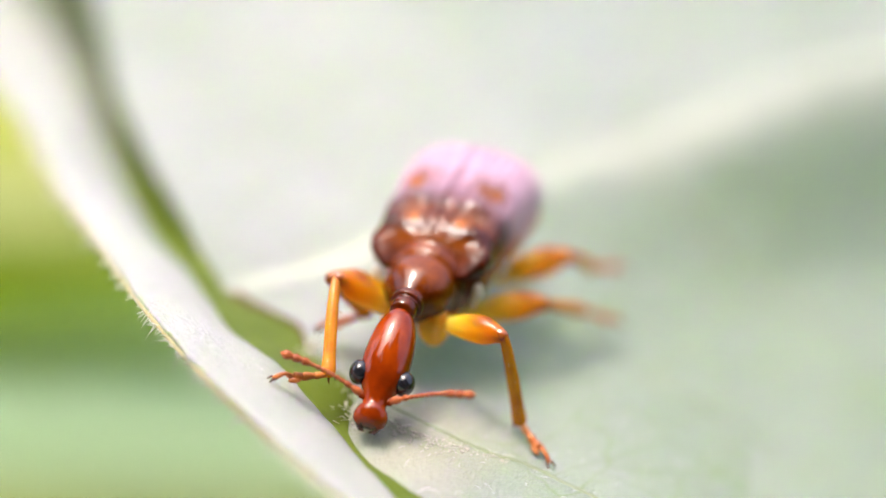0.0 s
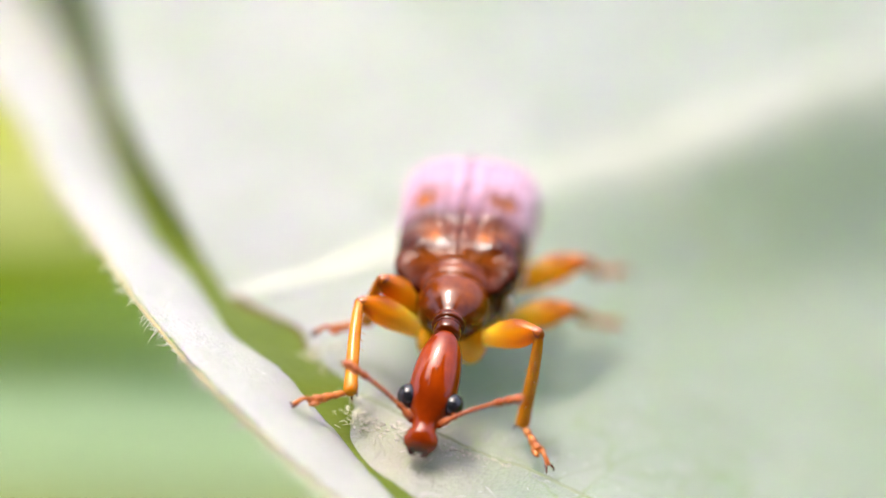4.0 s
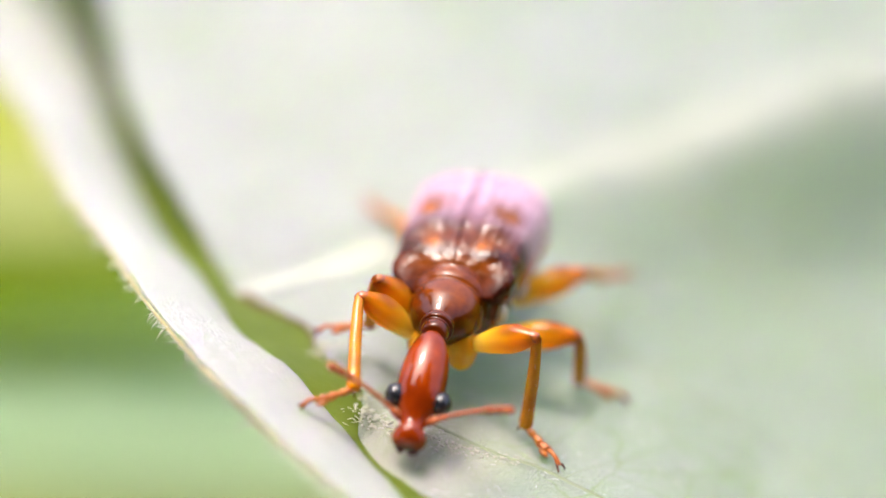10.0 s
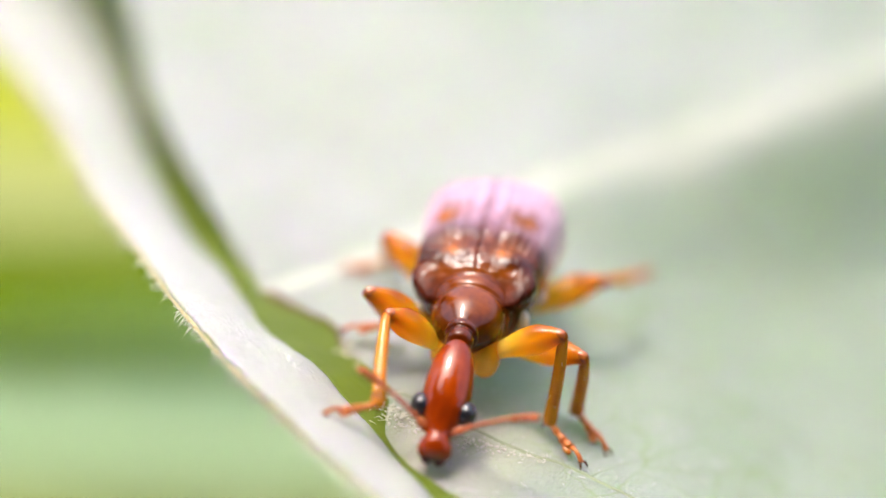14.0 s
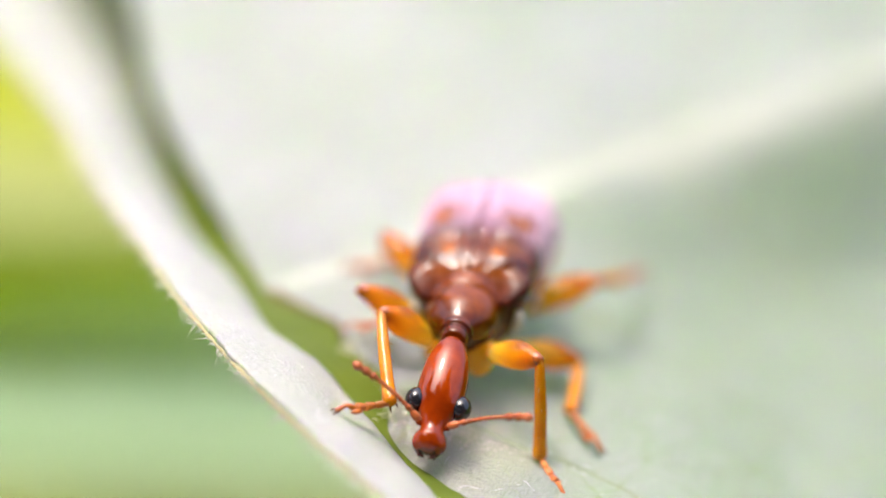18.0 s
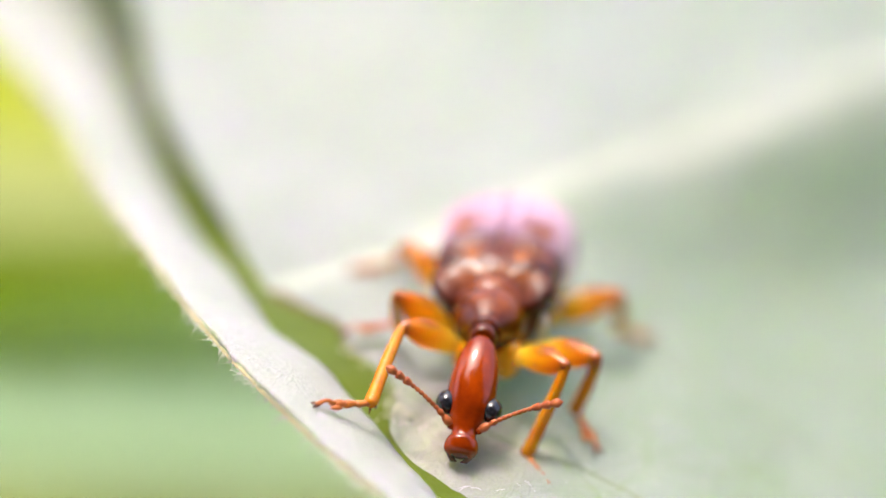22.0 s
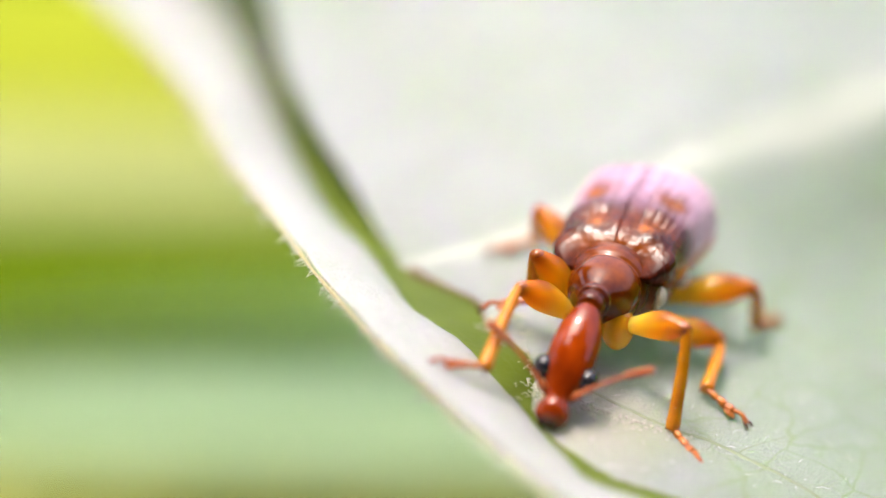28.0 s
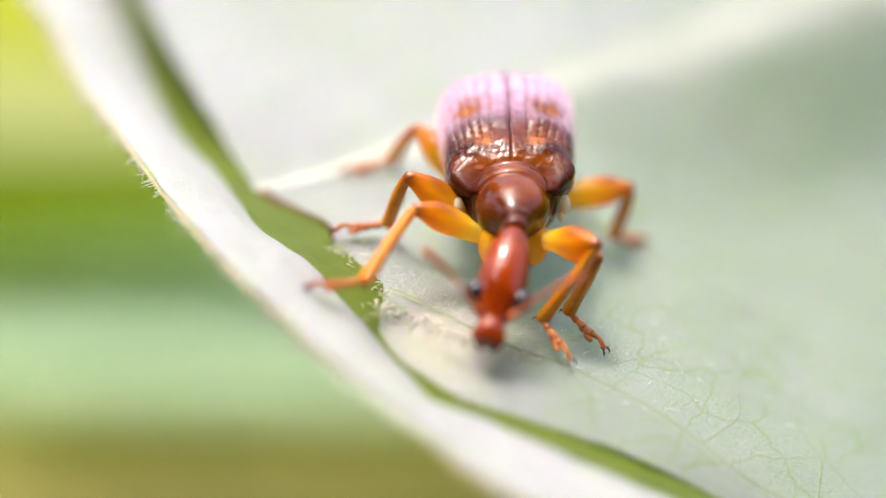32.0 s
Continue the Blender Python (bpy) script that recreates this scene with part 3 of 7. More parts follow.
# ---- far leaves, far out of focus ----
def view_point(u, v, w):
    """From right, up and depth as seen along the line of sight, to the world, in mm."""
    s, c = math.sin(radians(33)), math.cos(radians(33))
    return Vector((u, v * s + w * c, v * c - w * s))


def far_leaf(label, u, v, w, length, width, material, lean, roll):
    bm = bmesh.new()
    rows = []
    for i in range(41):
        q = i / 40
        half = width * math.sin(math.pi * q) ** 0.6 / 2 + 0.05
        x = (q - 0.5) * length
        row = []
        for k in range(-6, 7):
            f = k / 6
            row.append(bm.verts.new((x * MM, f * half * MM, (-0.12 * width * f * f + 0.15 * math.sin(q * 9 + f) - 2.0 * (q - 0.5) ** 2) * MM)))
        rows.append(row)
    for a, b in zip(rows, rows[1:]):
        for k in range(12):
            bm.faces.new((a[k], a[k + 1], b[k + 1], b[k]))
    ob = new("background_leaf")
    tagged(ob, label, "leaf", "leaves behind")
    bl = part("blade", bm, material, ob)
    sol = bl.modifiers.new("thickness", "SOLIDIFY")
    sol.thickness = 0.2 * MM
    bm = bmesh.new()
    tube(bm, [(-length / 2 + length * i / 20, 0, 0.12 - 2.0 * (i / 20 - 0.5) ** 2 + 0.15 * math.sin(i / 20 * 9)) for i in range(21)], [0.35 - 0.012 * i for i in range(21)], 8)
    part("midrib", bm, material, ob)
    bm = bmesh.new()
    e = -length / 2
    tube(bm, [(e + 0.5, 0, -0.4), (e - 3, 0, -1.5), (e - 7, 0, -8), (e - 9, 0, -22), (e - 10, 0, -62)], [0.35, 0.5, 0.6, 0.7, 0.8], 8)
    part("leaf_stalk", bm, material, ob)
    ob.matrix_world = Matrix.Translation(view_point(u, v, w) * MM) @ pose(0, 0, 0, lean, 0, roll)
    return ob


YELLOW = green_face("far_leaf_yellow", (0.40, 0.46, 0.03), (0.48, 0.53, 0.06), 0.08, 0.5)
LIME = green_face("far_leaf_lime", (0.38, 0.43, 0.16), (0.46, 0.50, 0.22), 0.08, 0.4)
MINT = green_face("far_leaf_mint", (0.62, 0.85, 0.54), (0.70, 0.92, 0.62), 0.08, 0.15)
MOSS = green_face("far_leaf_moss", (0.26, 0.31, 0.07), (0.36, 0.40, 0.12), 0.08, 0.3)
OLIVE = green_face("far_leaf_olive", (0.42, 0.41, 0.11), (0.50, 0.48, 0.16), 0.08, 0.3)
DEEPG = green_face("far_ground_green", (0.045, 0.076, 0.002), (0.072, 0.112, 0.004), 0.05, 0.05)
SHADE = green_face("sky_blocker_green", (0.03, 0.05, 0.012), (0.07, 0.11, 0.025), 0.02, 0.3)
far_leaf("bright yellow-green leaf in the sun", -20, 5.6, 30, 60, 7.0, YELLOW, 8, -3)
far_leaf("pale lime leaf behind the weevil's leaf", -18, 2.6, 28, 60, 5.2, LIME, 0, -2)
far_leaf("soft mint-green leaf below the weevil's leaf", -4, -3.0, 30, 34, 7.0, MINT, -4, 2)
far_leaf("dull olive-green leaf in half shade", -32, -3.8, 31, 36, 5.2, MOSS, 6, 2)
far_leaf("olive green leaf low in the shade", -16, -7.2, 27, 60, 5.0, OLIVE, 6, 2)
bm = bmesh.new()
bmesh.ops.create_grid(bm, x_segments=60, y_segments=60, size=20.0)
ground = mesh_object("ground", bm, DEEPG)
ground.location = (0, 0, -0.06)
# unseen foliage, added to block and shape the sky light; it leaves one wide opening, from the sun down to the open
# sides of the leaf
OPENING = Vector((-0.11, 0.22, 0.96)).normalized()
BEHIND = Vector((0.30, 0.87, 0.38)).normalized()
BESIDE = Vector((-0.88, 0.30, 0.36)).normalized()
STALK_SIDE = Vector((0.82, 0.30, 0.48)).normalized()
rng = random.Random(21)
cverts, cfaces = [], []
while len(cfaces) < 4 * 4200:
    d = Vector((rng.gauss(0, 1), rng.gauss(0, 1), rng.gauss(0, 1))).normalized()
    if d.z < -0.10 or max(d.dot(OPENING) - 0.10, d.dot(BEHIND) + 0.02, d.dot(BESIDE) - 0.16, d.dot(STALK_SIDE) + 0.03) + 0.13 * noise.noise(d * 5) > 0.74:
        continue
    at = d * rng.uniform(0.44, 0.62)
    along = (d.orthogonal().normalized() + Vector((rng.uniform(-1, 1), rng.uniform(-1, 1), rng.uniform(-0.8, 0.3)))).normalized()
    across = along.cross(d + Vector((rng.uniform(-0.5, 0.5), rng.uniform(-0.5, 0.5), rng.uniform(-0.5, 0.5)))).normalized()
    up = across.cross(along)
    ln, wd = rng.uniform(0.05, 0.085), rng.uniform(0.022, 0.036)
    k = len(cverts)
    cverts += [at - along * ln / 2, at + along * ln / 2 - up * 0.008]
    cverts += [at - along * ln * 0.15 + across * wd + up * 0.006, at + along * ln * 0.2 + across * wd * 0.8 + up * 0.005]
    cverts += [at - along * ln * 0.15 - across * wd + up * 0.006, at + along * ln * 0.2 - across * wd * 0.8 + up * 0.005]
    cverts += [at + up * 0.0]
    cfaces += [(k, k + 2, k + 6), (k + 2, k + 3, k + 1, k + 6), (k, k + 6, k + 4), (k + 6, k + 1, k + 5, k + 4)]
cmesh = bpy.data.meshes.new("canopy")
cmesh.from_pydata([tuple(v) for v in cverts], [], cfaces)
cmesh.materials.append(SHADE)
canopy = new("canopy", cmesh)
tagged(canopy, "unseen dark green foliage added to block part of the sky", "foliage", kind="stuff")
tagged(ground, "dark green undergrowth far below the leaves", "undergrowth", kind="structure")

# ---- the weevil ----
weevil = new("weevil")
tagged(weevil, "glossy red-brown leaf-rolling weevil with amber legs on a leaf", "beetle")


def build_body():
    keys = [(-0.10, 0, -0.02, 0.16, 0.15), (-0.06, 0, -0.02, 0.24, 0.23), (0.06, 0, -0.01, 0.27, 0.26), (0.16, 0, 0, 0.26, 0.25), (0.22, 0, 0, 0.30, 0.29)]
    part("neck", loft(smooth_rings(keys, 22), 28), PRON, weevil, "dark red ringed neck")
    keys = [(0.16, 0, 0, 0.20, 0.20), (0.20, 0, 0, 0.31, 0.30), (0.28, 0, 0, 0.33, 0.32), (0.34, 0, 0, 0.32, 0.32), (0.48, 0, -0.02, 0.44, 0.42),
            (0.72, 0, -0.06, 0.62, 0.58), (0.95, 0, -0.09, 0.70, 0.65), (1.12, 0, -0.10, 0.72, 0.67), (1.20, 0, -0.10, 0.705, 0.655), (1.27, 0, -0.10, 0.76, 0.71),
            (1.36, 0, -0.10, 0.795, 0.745), (1.46, 0, -0.10, 0.80, 0.75), (1.52, 0, -0.10, 0.775, 0.73), (1.57, 0, -0.10, 0.80, 0.75), (1.64, 0, -0.10, 0.79, 0.74), (1.68, 0, -0.10, 0.70, 0.66)]
    part("pronotum", loft(smooth_rings(keys, 96), 56, flat=1.1), PRON, weevil, "glossy bell-shaped red-brown pronotum")
    keys = [(1.25, 0, -0.30, 0.40, 0.40), (1.5, 0, -0.30, 0.80, 0.70), (1.9, 0, -0.28, 1.02, 0.82), (2.4, 0, -0.25, 1.10, 0.88), (2.9, 0, -0.2, 1.05, 0.85), (3.2, 0, -0.2, 0.7, 0.6)]
    part("thorax", loft(smooth_rings(keys, 30), 36), DARK, weevil, "dark red-brown thorax")
    keys = [(2.5, 0, -0.1, 0.5, 0.5), (2.9, 0, -0.12, 1.08, 0.80), (3.6, 0, -0.05, 1.20, 0.82), (4.4, 0, 0.0, 1.08, 0.75), (4.95, 0, 0.05, 0.75, 0.55), (5.2, 0, 0.1, 0.3, 0.25)]
    part("abdomen", loft(smooth_rings(keys, 34), 36), ORANGE, weevil, "orange-brown abdomen")
    # wing cases, with rows of pits, raised lumps and squared shoulders
    for side in (-1, 1):
        bm = bmesh.new()
        sheen_layer = bm.verts.layers.float.new("sky_sheen")
        dull_layer = bm.verts.layers.float.new("dull")
        amber_layer = bm.verts.layers.float.new("amber")
        nl, na = 270, 150
        rows = []
        for i in range(nl + 1):
            t = i / nl
            # half width and crown height along the case
            wd = np.interp(t, [0, 0.02, 0.05, 0.10, 0.2, 0.35, 0.6, 0.78, 0.88, 0.94, 0.98, 1.0], [0.84, 0.95, 1.07, 1.17, 1.23, 1.26, 1.33, 1.35, 1.26, 1.06, 0.76, 0.44])
            ht = np.interp(t, [0, 0.02, 0.05, 0.09, 0.14, 0.2, 0.3, 0.55, 0.75, 0.88, 0.95, 1.0], [0.35, 0.47, 0.60, 0.71, 0.80, 0.88, 0.97, 1.14, 1.13, 0.93, 0.62, 0.24])
            y = 1.52 + 3.75 * t
            row = []
            for j in range(na + 1):
                a = math.radians(0.02 + 107.98 * j / na)
                x = wd * math.sin(a) ** 0.74 if a < math.pi / 2 else wd * (1 - 0.10 * (a - math.pi / 2) ** 2 * 4)
                z = 0.05 + ht * (math.cos(a) if a > math.pi / 2 else math.copysign(abs(math.cos(a)) ** 0.66, math.cos(a)))
                s = j / na * 10.5
                groove = 0.5 + 0.5 * math.cos(2 * math.pi * s)
                pit = groove ** 4 * (0.5 + 0.5 * math.cos(2 * math.pi * (t * 38 + 0.5 * (int(s + 0.5) % 2)))) ** 2
                edge = min(1.0, max(0.0, t - 0.10) * 6 + 0.15, (1 - t) * 14)
                dent = edge * min(1.0, (a / 0.12) ** 2) * (0.010 * groove ** 3 + 0.030 * pit)
                # swellings behind the base and on the disc, with hollows between them
                lump = 0.05 * math.exp(-((t - 0.12) / 0.05) ** 2 - ((a - 0.50) / 0.24) ** 2) + 0.07 * math.exp(-((t - 0.31) / 0.05) ** 2 - ((a - 0.42) / 0.22) ** 2)
                lump += 0.13 * math.exp(-((t - 0.06) / 0.075) ** 2 - ((a - 1.2) / 0.36) ** 2) + 0.05 * math.exp(-((t - 0.30) / 0.07) ** 2 - ((a - 1.0) / 0.2) ** 2)
                lump -= 0.08 * math.exp(-((t - 0.22) / 0.045) ** 2 - ((a - 0.48) / 0.42) ** 2) + 0.085 * math.exp(-((t - 0.44) / 0.055) ** 2 - ((a - 0.55) / 0.34) ** 2)
                lump += 0.03 * math.exp(-((a - 0.02) / 0.07) ** 2) * min(1.0, t * 8)
                lump += 0.012 * noise.noise((x * 4, y * 4, side * 3)) + 0.005 * noise.noise((x * 11, y * 11, side * 5))
                # coarse wrinkles on the base
                rough = max(0.0, 1 - t / 0.42)
                lump += rough * (0.022 * noise.noise((x * 5.5, y * 7.5, side * 9)) + 0.011 * noise.noise((x * 13, y * 15, side * 2)))
                nrm = Vector((math.sin(a), 0, math.cos(a)))
                x += nrm.x * (lump - dent)
                z += nrm.z * (lump - dent)
                # rounded shoulder lobes reach forward beside the pronotum
                lobe = 0.26 * math.exp(-((a - 1.3) / 0.42) ** 2) * (1 - t) ** 8
                vert = bm.verts.new((side * (x + 0.0015) * MM, (y - lobe) * MM, z * MM))
                # the painted sky sheen grows towards the tip and is missing on the shoulders and in the two hollows of
                # the disc
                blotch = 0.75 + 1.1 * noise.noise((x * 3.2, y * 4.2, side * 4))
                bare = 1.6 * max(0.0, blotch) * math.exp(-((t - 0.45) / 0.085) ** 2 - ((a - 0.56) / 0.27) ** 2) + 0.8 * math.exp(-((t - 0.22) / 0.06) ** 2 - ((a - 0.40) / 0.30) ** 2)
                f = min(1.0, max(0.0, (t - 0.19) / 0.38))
                vert[sheen_layer] = f * f * (3 - 2 * f) * (1 - min(1.0, bare)) * (1 - 0.8 * min(1.0, 1.3 * pit)) * (1 - 0.15 * groove ** 3)
                vert[amber_layer] = min(1.0, 0.30 * bare + 0.65 * math.exp(-((t - 0.15) / 0.035) ** 2 - ((a - 0.30) / 0.14) ** 2)) * (1 - 0.6 * min(1.0, 2 * pit))
                # thin amber shell along the side edge
                vert[amber_layer] = max(vert[amber_layer], 0.25 * math.exp(-((t - 0.05) / 0.035) ** 2 - (a / 0.9) ** 4))
                vert[amber_layer] = max(vert[amber_layer], 0.85 * min(1.0, max(0.0, (a - 1.45) / 0.2)) * min(1.0, t * 4))
                vert[sheen_layer] *= 1 - 0.7 * min(1.0, max(0.0, (a - 1.5) / 0.2))
                vert[dull_layer] = max(0.0, 1 - t / 0.07)
                row.append(vert)
            rows.append(row)
        # the front edge turns inwards
        for f, dy in ((0.985, -0.035), (0.94, -0.055), (0.85, -0.06), (0.7, -0.04), (0.45, 0.04)):
            rows.insert(0, [bm.verts.new((v.co.x * f, v.co.y + dy * MM, 0.05 * MM + (v.co.z - 0.05 * MM) * f)) for v in rows[-nl - 1]])
            for vert in rows[0]:
                vert[dull_layer] = 1.0
        for a, b in zip(rows, rows[1:]):
            for j in range(na):
                bm.faces.new((a[j], a[j + 1], b[j + 1], b[j]))
        bm.faces.new(rows[-1])
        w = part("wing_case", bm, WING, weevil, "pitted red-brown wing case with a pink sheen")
        mid = w.data.polygons[len(w.data.polygons) // 2]
        outward = mid.normal.dot(Vector((mid.center.x, 0, mid.center.z))) > 0
        sol = w.modifiers.new("thickness", "SOLIDIFY")
        sol.thickness, sol.offset = 0.06 * MM, -1.0 if outward else 1.0
    bm = bmesh.new()
    ball(bm, 0, 1.78, 0.53, 0.12, 1.1, 0.8, 0.5)
    part("scutellum", bm, KNEE, weevil, "small amber plate between the wing cases")
    for side in (-1, 1):
        bm = bmesh.new()
        ball(bm, side * 1.02, 1.52, -0.26, 0.17, 0.6, 0.8, 1.2)
        ball(bm, side * 0.94, 1.55, -0.48, 0.11, 0.6, 0.9, 1.3)
        part("side_patch", bm, WHITE, weevil, "cream scale patch on the flank")
        bm = bmesh.new()
        ball(bm, side * 1.14, 2.75, -0.33, 0.20, 0.6, 1.2, 1.1)
        part("side_patch", bm, WHITE, weevil, "cream scale patch on the flank")
    for side in (-1, 1):
        for x, y, z, r, ln in ((0.36, 0.86, -0.72, 0.33, 1.45), (0.42, 1.7, -0.88, 0.24, 1.1), (0.5, 3.0, -0.85, 0.24, 1.0)):
            bm = bmesh.new()
            ball(bm, side * x, y, z, r, 1.0, 1.0, ln)
            part("coxa", bm, ORANGE, weevil, "amber hip joint")


build_body()


def build_head():
    keys = [(-0.02, 0, 0, 0.05, 0.05), (0.0, 0, 0, 0.14, 0.13), (0.06, 0, 0, 0.205, 0.19), (0.2, 0, 0.0, 0.30, 0.27), (0.45, 0, 0.0, 0.395, 0.35), (0.8, 0, 0.0, 0.455, 0.40),
            (1.15, 0, 0.0, 0.47, 0.40), (1.42, 0, 0, 0.44, 0.37), (1.60, 0, 0, 0.375, 0.31), (1.76, 0, 0.01, 0.29, 0.26), (1.90, 0, 0.02, 0.245, 0.225),
            (2.00, 0, 0.03, 0.245, 0.22), (2.08, 0, 0.04, 0.29, 0.24), (2.18, 0, 0.03, 0.325, 0.245), (2.28, 0, 0.02, 0.325, 0.23), (2.36, 0, 0.0, 0.285, 0.195), (2.42, 0, -0.01, 0.18, 0.13)]
    head = part("head", loft(smooth_rings(keys, 90), 44), HEAD, weevil, "long polished red head")
    for side in (-1, 1):
        bm = bmesh.new()
        ball(bm, side * 0.435, 1.42, 0.05, 0.235, 0.88, 1.06, 1.0, 28, 18)
        part("eye", bm, EYE, head, "bulging glossy black eye")
        bm = bmesh.new()
        tube(bm, [(side * 0.15, 2.30, -0.02), (side * 0.17, 2.40, -0.04), (side * 0.13, 2.47, -0.06), (side * 0.04, 2.49, -0.07)], [0.09, 0.075, 0.05, 0.015], 8)
        part("mandible", bm, JAW, head, "dark curved jaw")
        bm = bmesh.new()
        ball(bm, side * 0.27, 1.86, 0.08, 0.075, 1, 1, 0.9)
        part("antenna_socket", bm, HEAD, head)
    bm = bmesh.new()
    ball(bm, 0, 2.36, 0.02, 0.17, 1.3, 0.55, 0.9)
    part("mouth_plate", bm, JAW, head, "dark mouth plate")
    feelers = []
    for side in (-1, 1):
        bm = bmesh.new()
        y = 0.0
        beads = [(0.27, 0.082, 0), (0.16, 0.062, 0)] + [(0.105, 0.047, 0)] * 7 + [(0.19, 0.088, 1), (0.18, 0.096, 1), (0.27, 0.092, 2)]
        pts, rad = [], []
        for ln, r, club in beads:
            for q in range(9):
                c, f = y + ln * q / 9, q / 8
                pts.append((0.08 * side * (c / 1.9) * (1 - c / 1.9) * 4, c, 0.05 * math.sin(c * 2)))
                if club == 0:
                    k = 0.62 + 0.38 * math.sin(math.pi * f) ** 0.8
                elif club == 1:
                    k = (0.50 + 0.50 * f ** 0.6) * (0.55 if f == 1 else 1.0)
                else:
                    k = (0.55 + 0.45 * min(1.0, f * 2.2)) * (1 - max(0.0, (f - 0.45) / 0.55) ** 1.7) + 0.06
                rad.append(r * k)
            y += ln * 0.99
        tube(bm, pts, rad, 12)
        feelers.append(part("antenna", bm, FEELER, head, "beaded red-brown antenna with a thicker club"))
    return head, feelers


head, antennae = build_head()


def build_leg(kind, side):
    """femur, tibia and tarsus along +y, z to the outer bend."""
    l1, l2, l3 = {"front": (1.72, 1.98, 1.05), "mid": (1.95, 1.50, 1.00), "hind": (1.95, 1.25, 0.95)}[kind]
    fat = {"front": 0.285, "mid": 0.29, "hind": 0.30}[kind]
    keys = [(-0.06, 0, 0, 0.06, 0.06), (0.0, 0, 0, 0.11, 0.12), (0.22 * l1, 0, 0.01, 0.165, 0.18), (0.52 * l1, 0, 0.04, fat * 0.86, fat * 0.97), (0.72 * l1, 0, 0.05, fat * 0.86, fat),
            (0.88 * l1, 0, 0.04, 0.17, 0.20), (l1, 0, 0, 0.115, 0.125), (l1 + 0.07, 0, -0.01, 0.06, 0.07)]
    femur = part("femur", loft(smooth_rings(keys, 44), 26), FEMUR, weevil, "swollen translucent amber thigh")
    keys = [(0.74 * l1, 0, 0.275, 0.03, 0.035), (0.82 * l1, 0, 0.190, 0.07, 0.075), (0.91 * l1, 0, 0.075, 0.115, 0.125), (l1, 0, 0.012, 0.118, 0.126), (l1 + 0.07, 0, 0.0, 0.06, 0.07)]
    part("knee_cap", loft(smooth_rings(keys, 16), 20), KNEE, femur, "brown knee")
    keys = [(-0.05, 0, 0, 0.05, 0.05), (0.02, 0, 0, 0.085, 0.085), (0.12 * l2, 0, 0.02, 0.100, 0.105), (0.45 * l2, 0, 0.03, 0.118, 0.122), (0.8 * l2, 0, 0.01, 0.125, 0.128),
            (0.94 * l2, 0, 0, 0.145, 0.14), (l2, 0, 0, 0.12, 0.115), (l2 + 0.03, 0, 0, 0.05, 0.05)]
    tibia = part("tibia", loft(smooth_rings(keys, 40), 20), TIBIA, weevil, "slender amber shin")
    bm = bmesh.new()
    tube(bm, [(0.05, l2 - 0.05, -0.06), (0.09, l2 + 0.05, -0.11), (0.08, l2 + 0.13, -0.12)], [0.03, 0.02, 0.004], 6)
    tube(bm, [(-0.05, l2 - 0.05, -0.06), (-0.09, l2 + 0.03, -0.10), (-0.08, l2 + 0.09, -0.11)], [0.025, 0.018, 0.004], 6)
    part("spur", bm, CLAW, tibia, "dark spur")
    bm = bmesh.new()
    rng = random.Random(31)
    for k in range(34):
        q = rng.uniform(0.25, 0.98)
        a = rng.uniform(-2.5, -0.6) if k % 3 else rng.uniform(0, 6.28)
        out = Vector((math.cos(a), 0.45, math.sin(a))).normalized()
        p = Vector((0.11 * math.cos(a), q * l2, 0.015 + 0.11 * math.sin(a)))
        ln = rng.uniform(0.05, 0.10)
        tube(bm, [p, p + out * ln * 0.6, p + out * ln + Vector((0, 0.02, 0))], [0.007, 0.005, 0.0015], 4)
    part("bristles", bm, BRISTLE, tibia, "short pale bristles along the shin")["kind"] = "stuff"
    joints = []
    y = 0.0
    for step, (ln, r) in enumerate(((0.28, 0.082), (0.22, 0.095), (0.20, 0.110), (0.40, 0.050))):
        bm = bmesh.new()
        joints.append(bm)
        ln *= l3 / 1.05
        n = 11
        rise = 0.015 if step < 3 else 0.10
        wide = [r * (0.45 + 0.55 * (q / (n - 1)) ** 0.7) * (0.6 if q == n - 1 else 0.9 if q == n - 2 else 1) for q in range(n)]
        if step == 3:
            wide = [r * (0.75 + 0.35 * (q / (n - 1)) ** 2) for q in range(n)]
        tube(bm, [(0, y + ln * q / (n - 1), rise * math.sin(math.pi * q / (n - 1))) for q in range(n)], wide, 12)
        y += ln * 0.93
    for s in (-1, 1):
        ball(joints[1], s * 0.045, 0.44 * l3, -0.015, 0.06, 0.8, 1.3, 0.6, 10, 8)
        ball(joints[2], s * 0.075, 0.635 * l3, -0.015, 0.085, 0.75, 1.5, 0.6, 12, 8)
    tarsus = part("tarsus", joints[0], TARSUS, weevil, "jointed red-brown foot")
    for bm, word in zip(joints[1:], ("second foot joint", "two-lobed third foot joint", "slender last foot joint")):
        part("foot_joint", bm, TARSUS, tarsus, word)
    bm = bmesh.new()
    for s in (-1, 1):
        tube(bm, [(s * 0.02, y - 0.02, 0.01), (s * 0.06, y + 0.07, 0.02), (s * 0.08, y + 0.13, -0.03), (s * 0.07, y + 0.14, -0.09)], [0.03, 0.026, 0.018, 0.004], 7)
    part("claw", bm, CLAW, tarsus, "pair of dark claws")
    return femur, tibia, tarsus


legs = {}
for code, kind, side in (("FL", "front", -1), ("FR", "front", 1), ("ML", "mid", -1), ("MR", "mid", 1), ("HL", "hind", -1), ("HR", "hind", 1)):
    legs[code] = build_leg(kind, side)


# ---- what moves ----
def mm(x, y, z, rx, ry, rz):
    return pose(x * MM, y * MM, z * MM, rx, ry, rz)


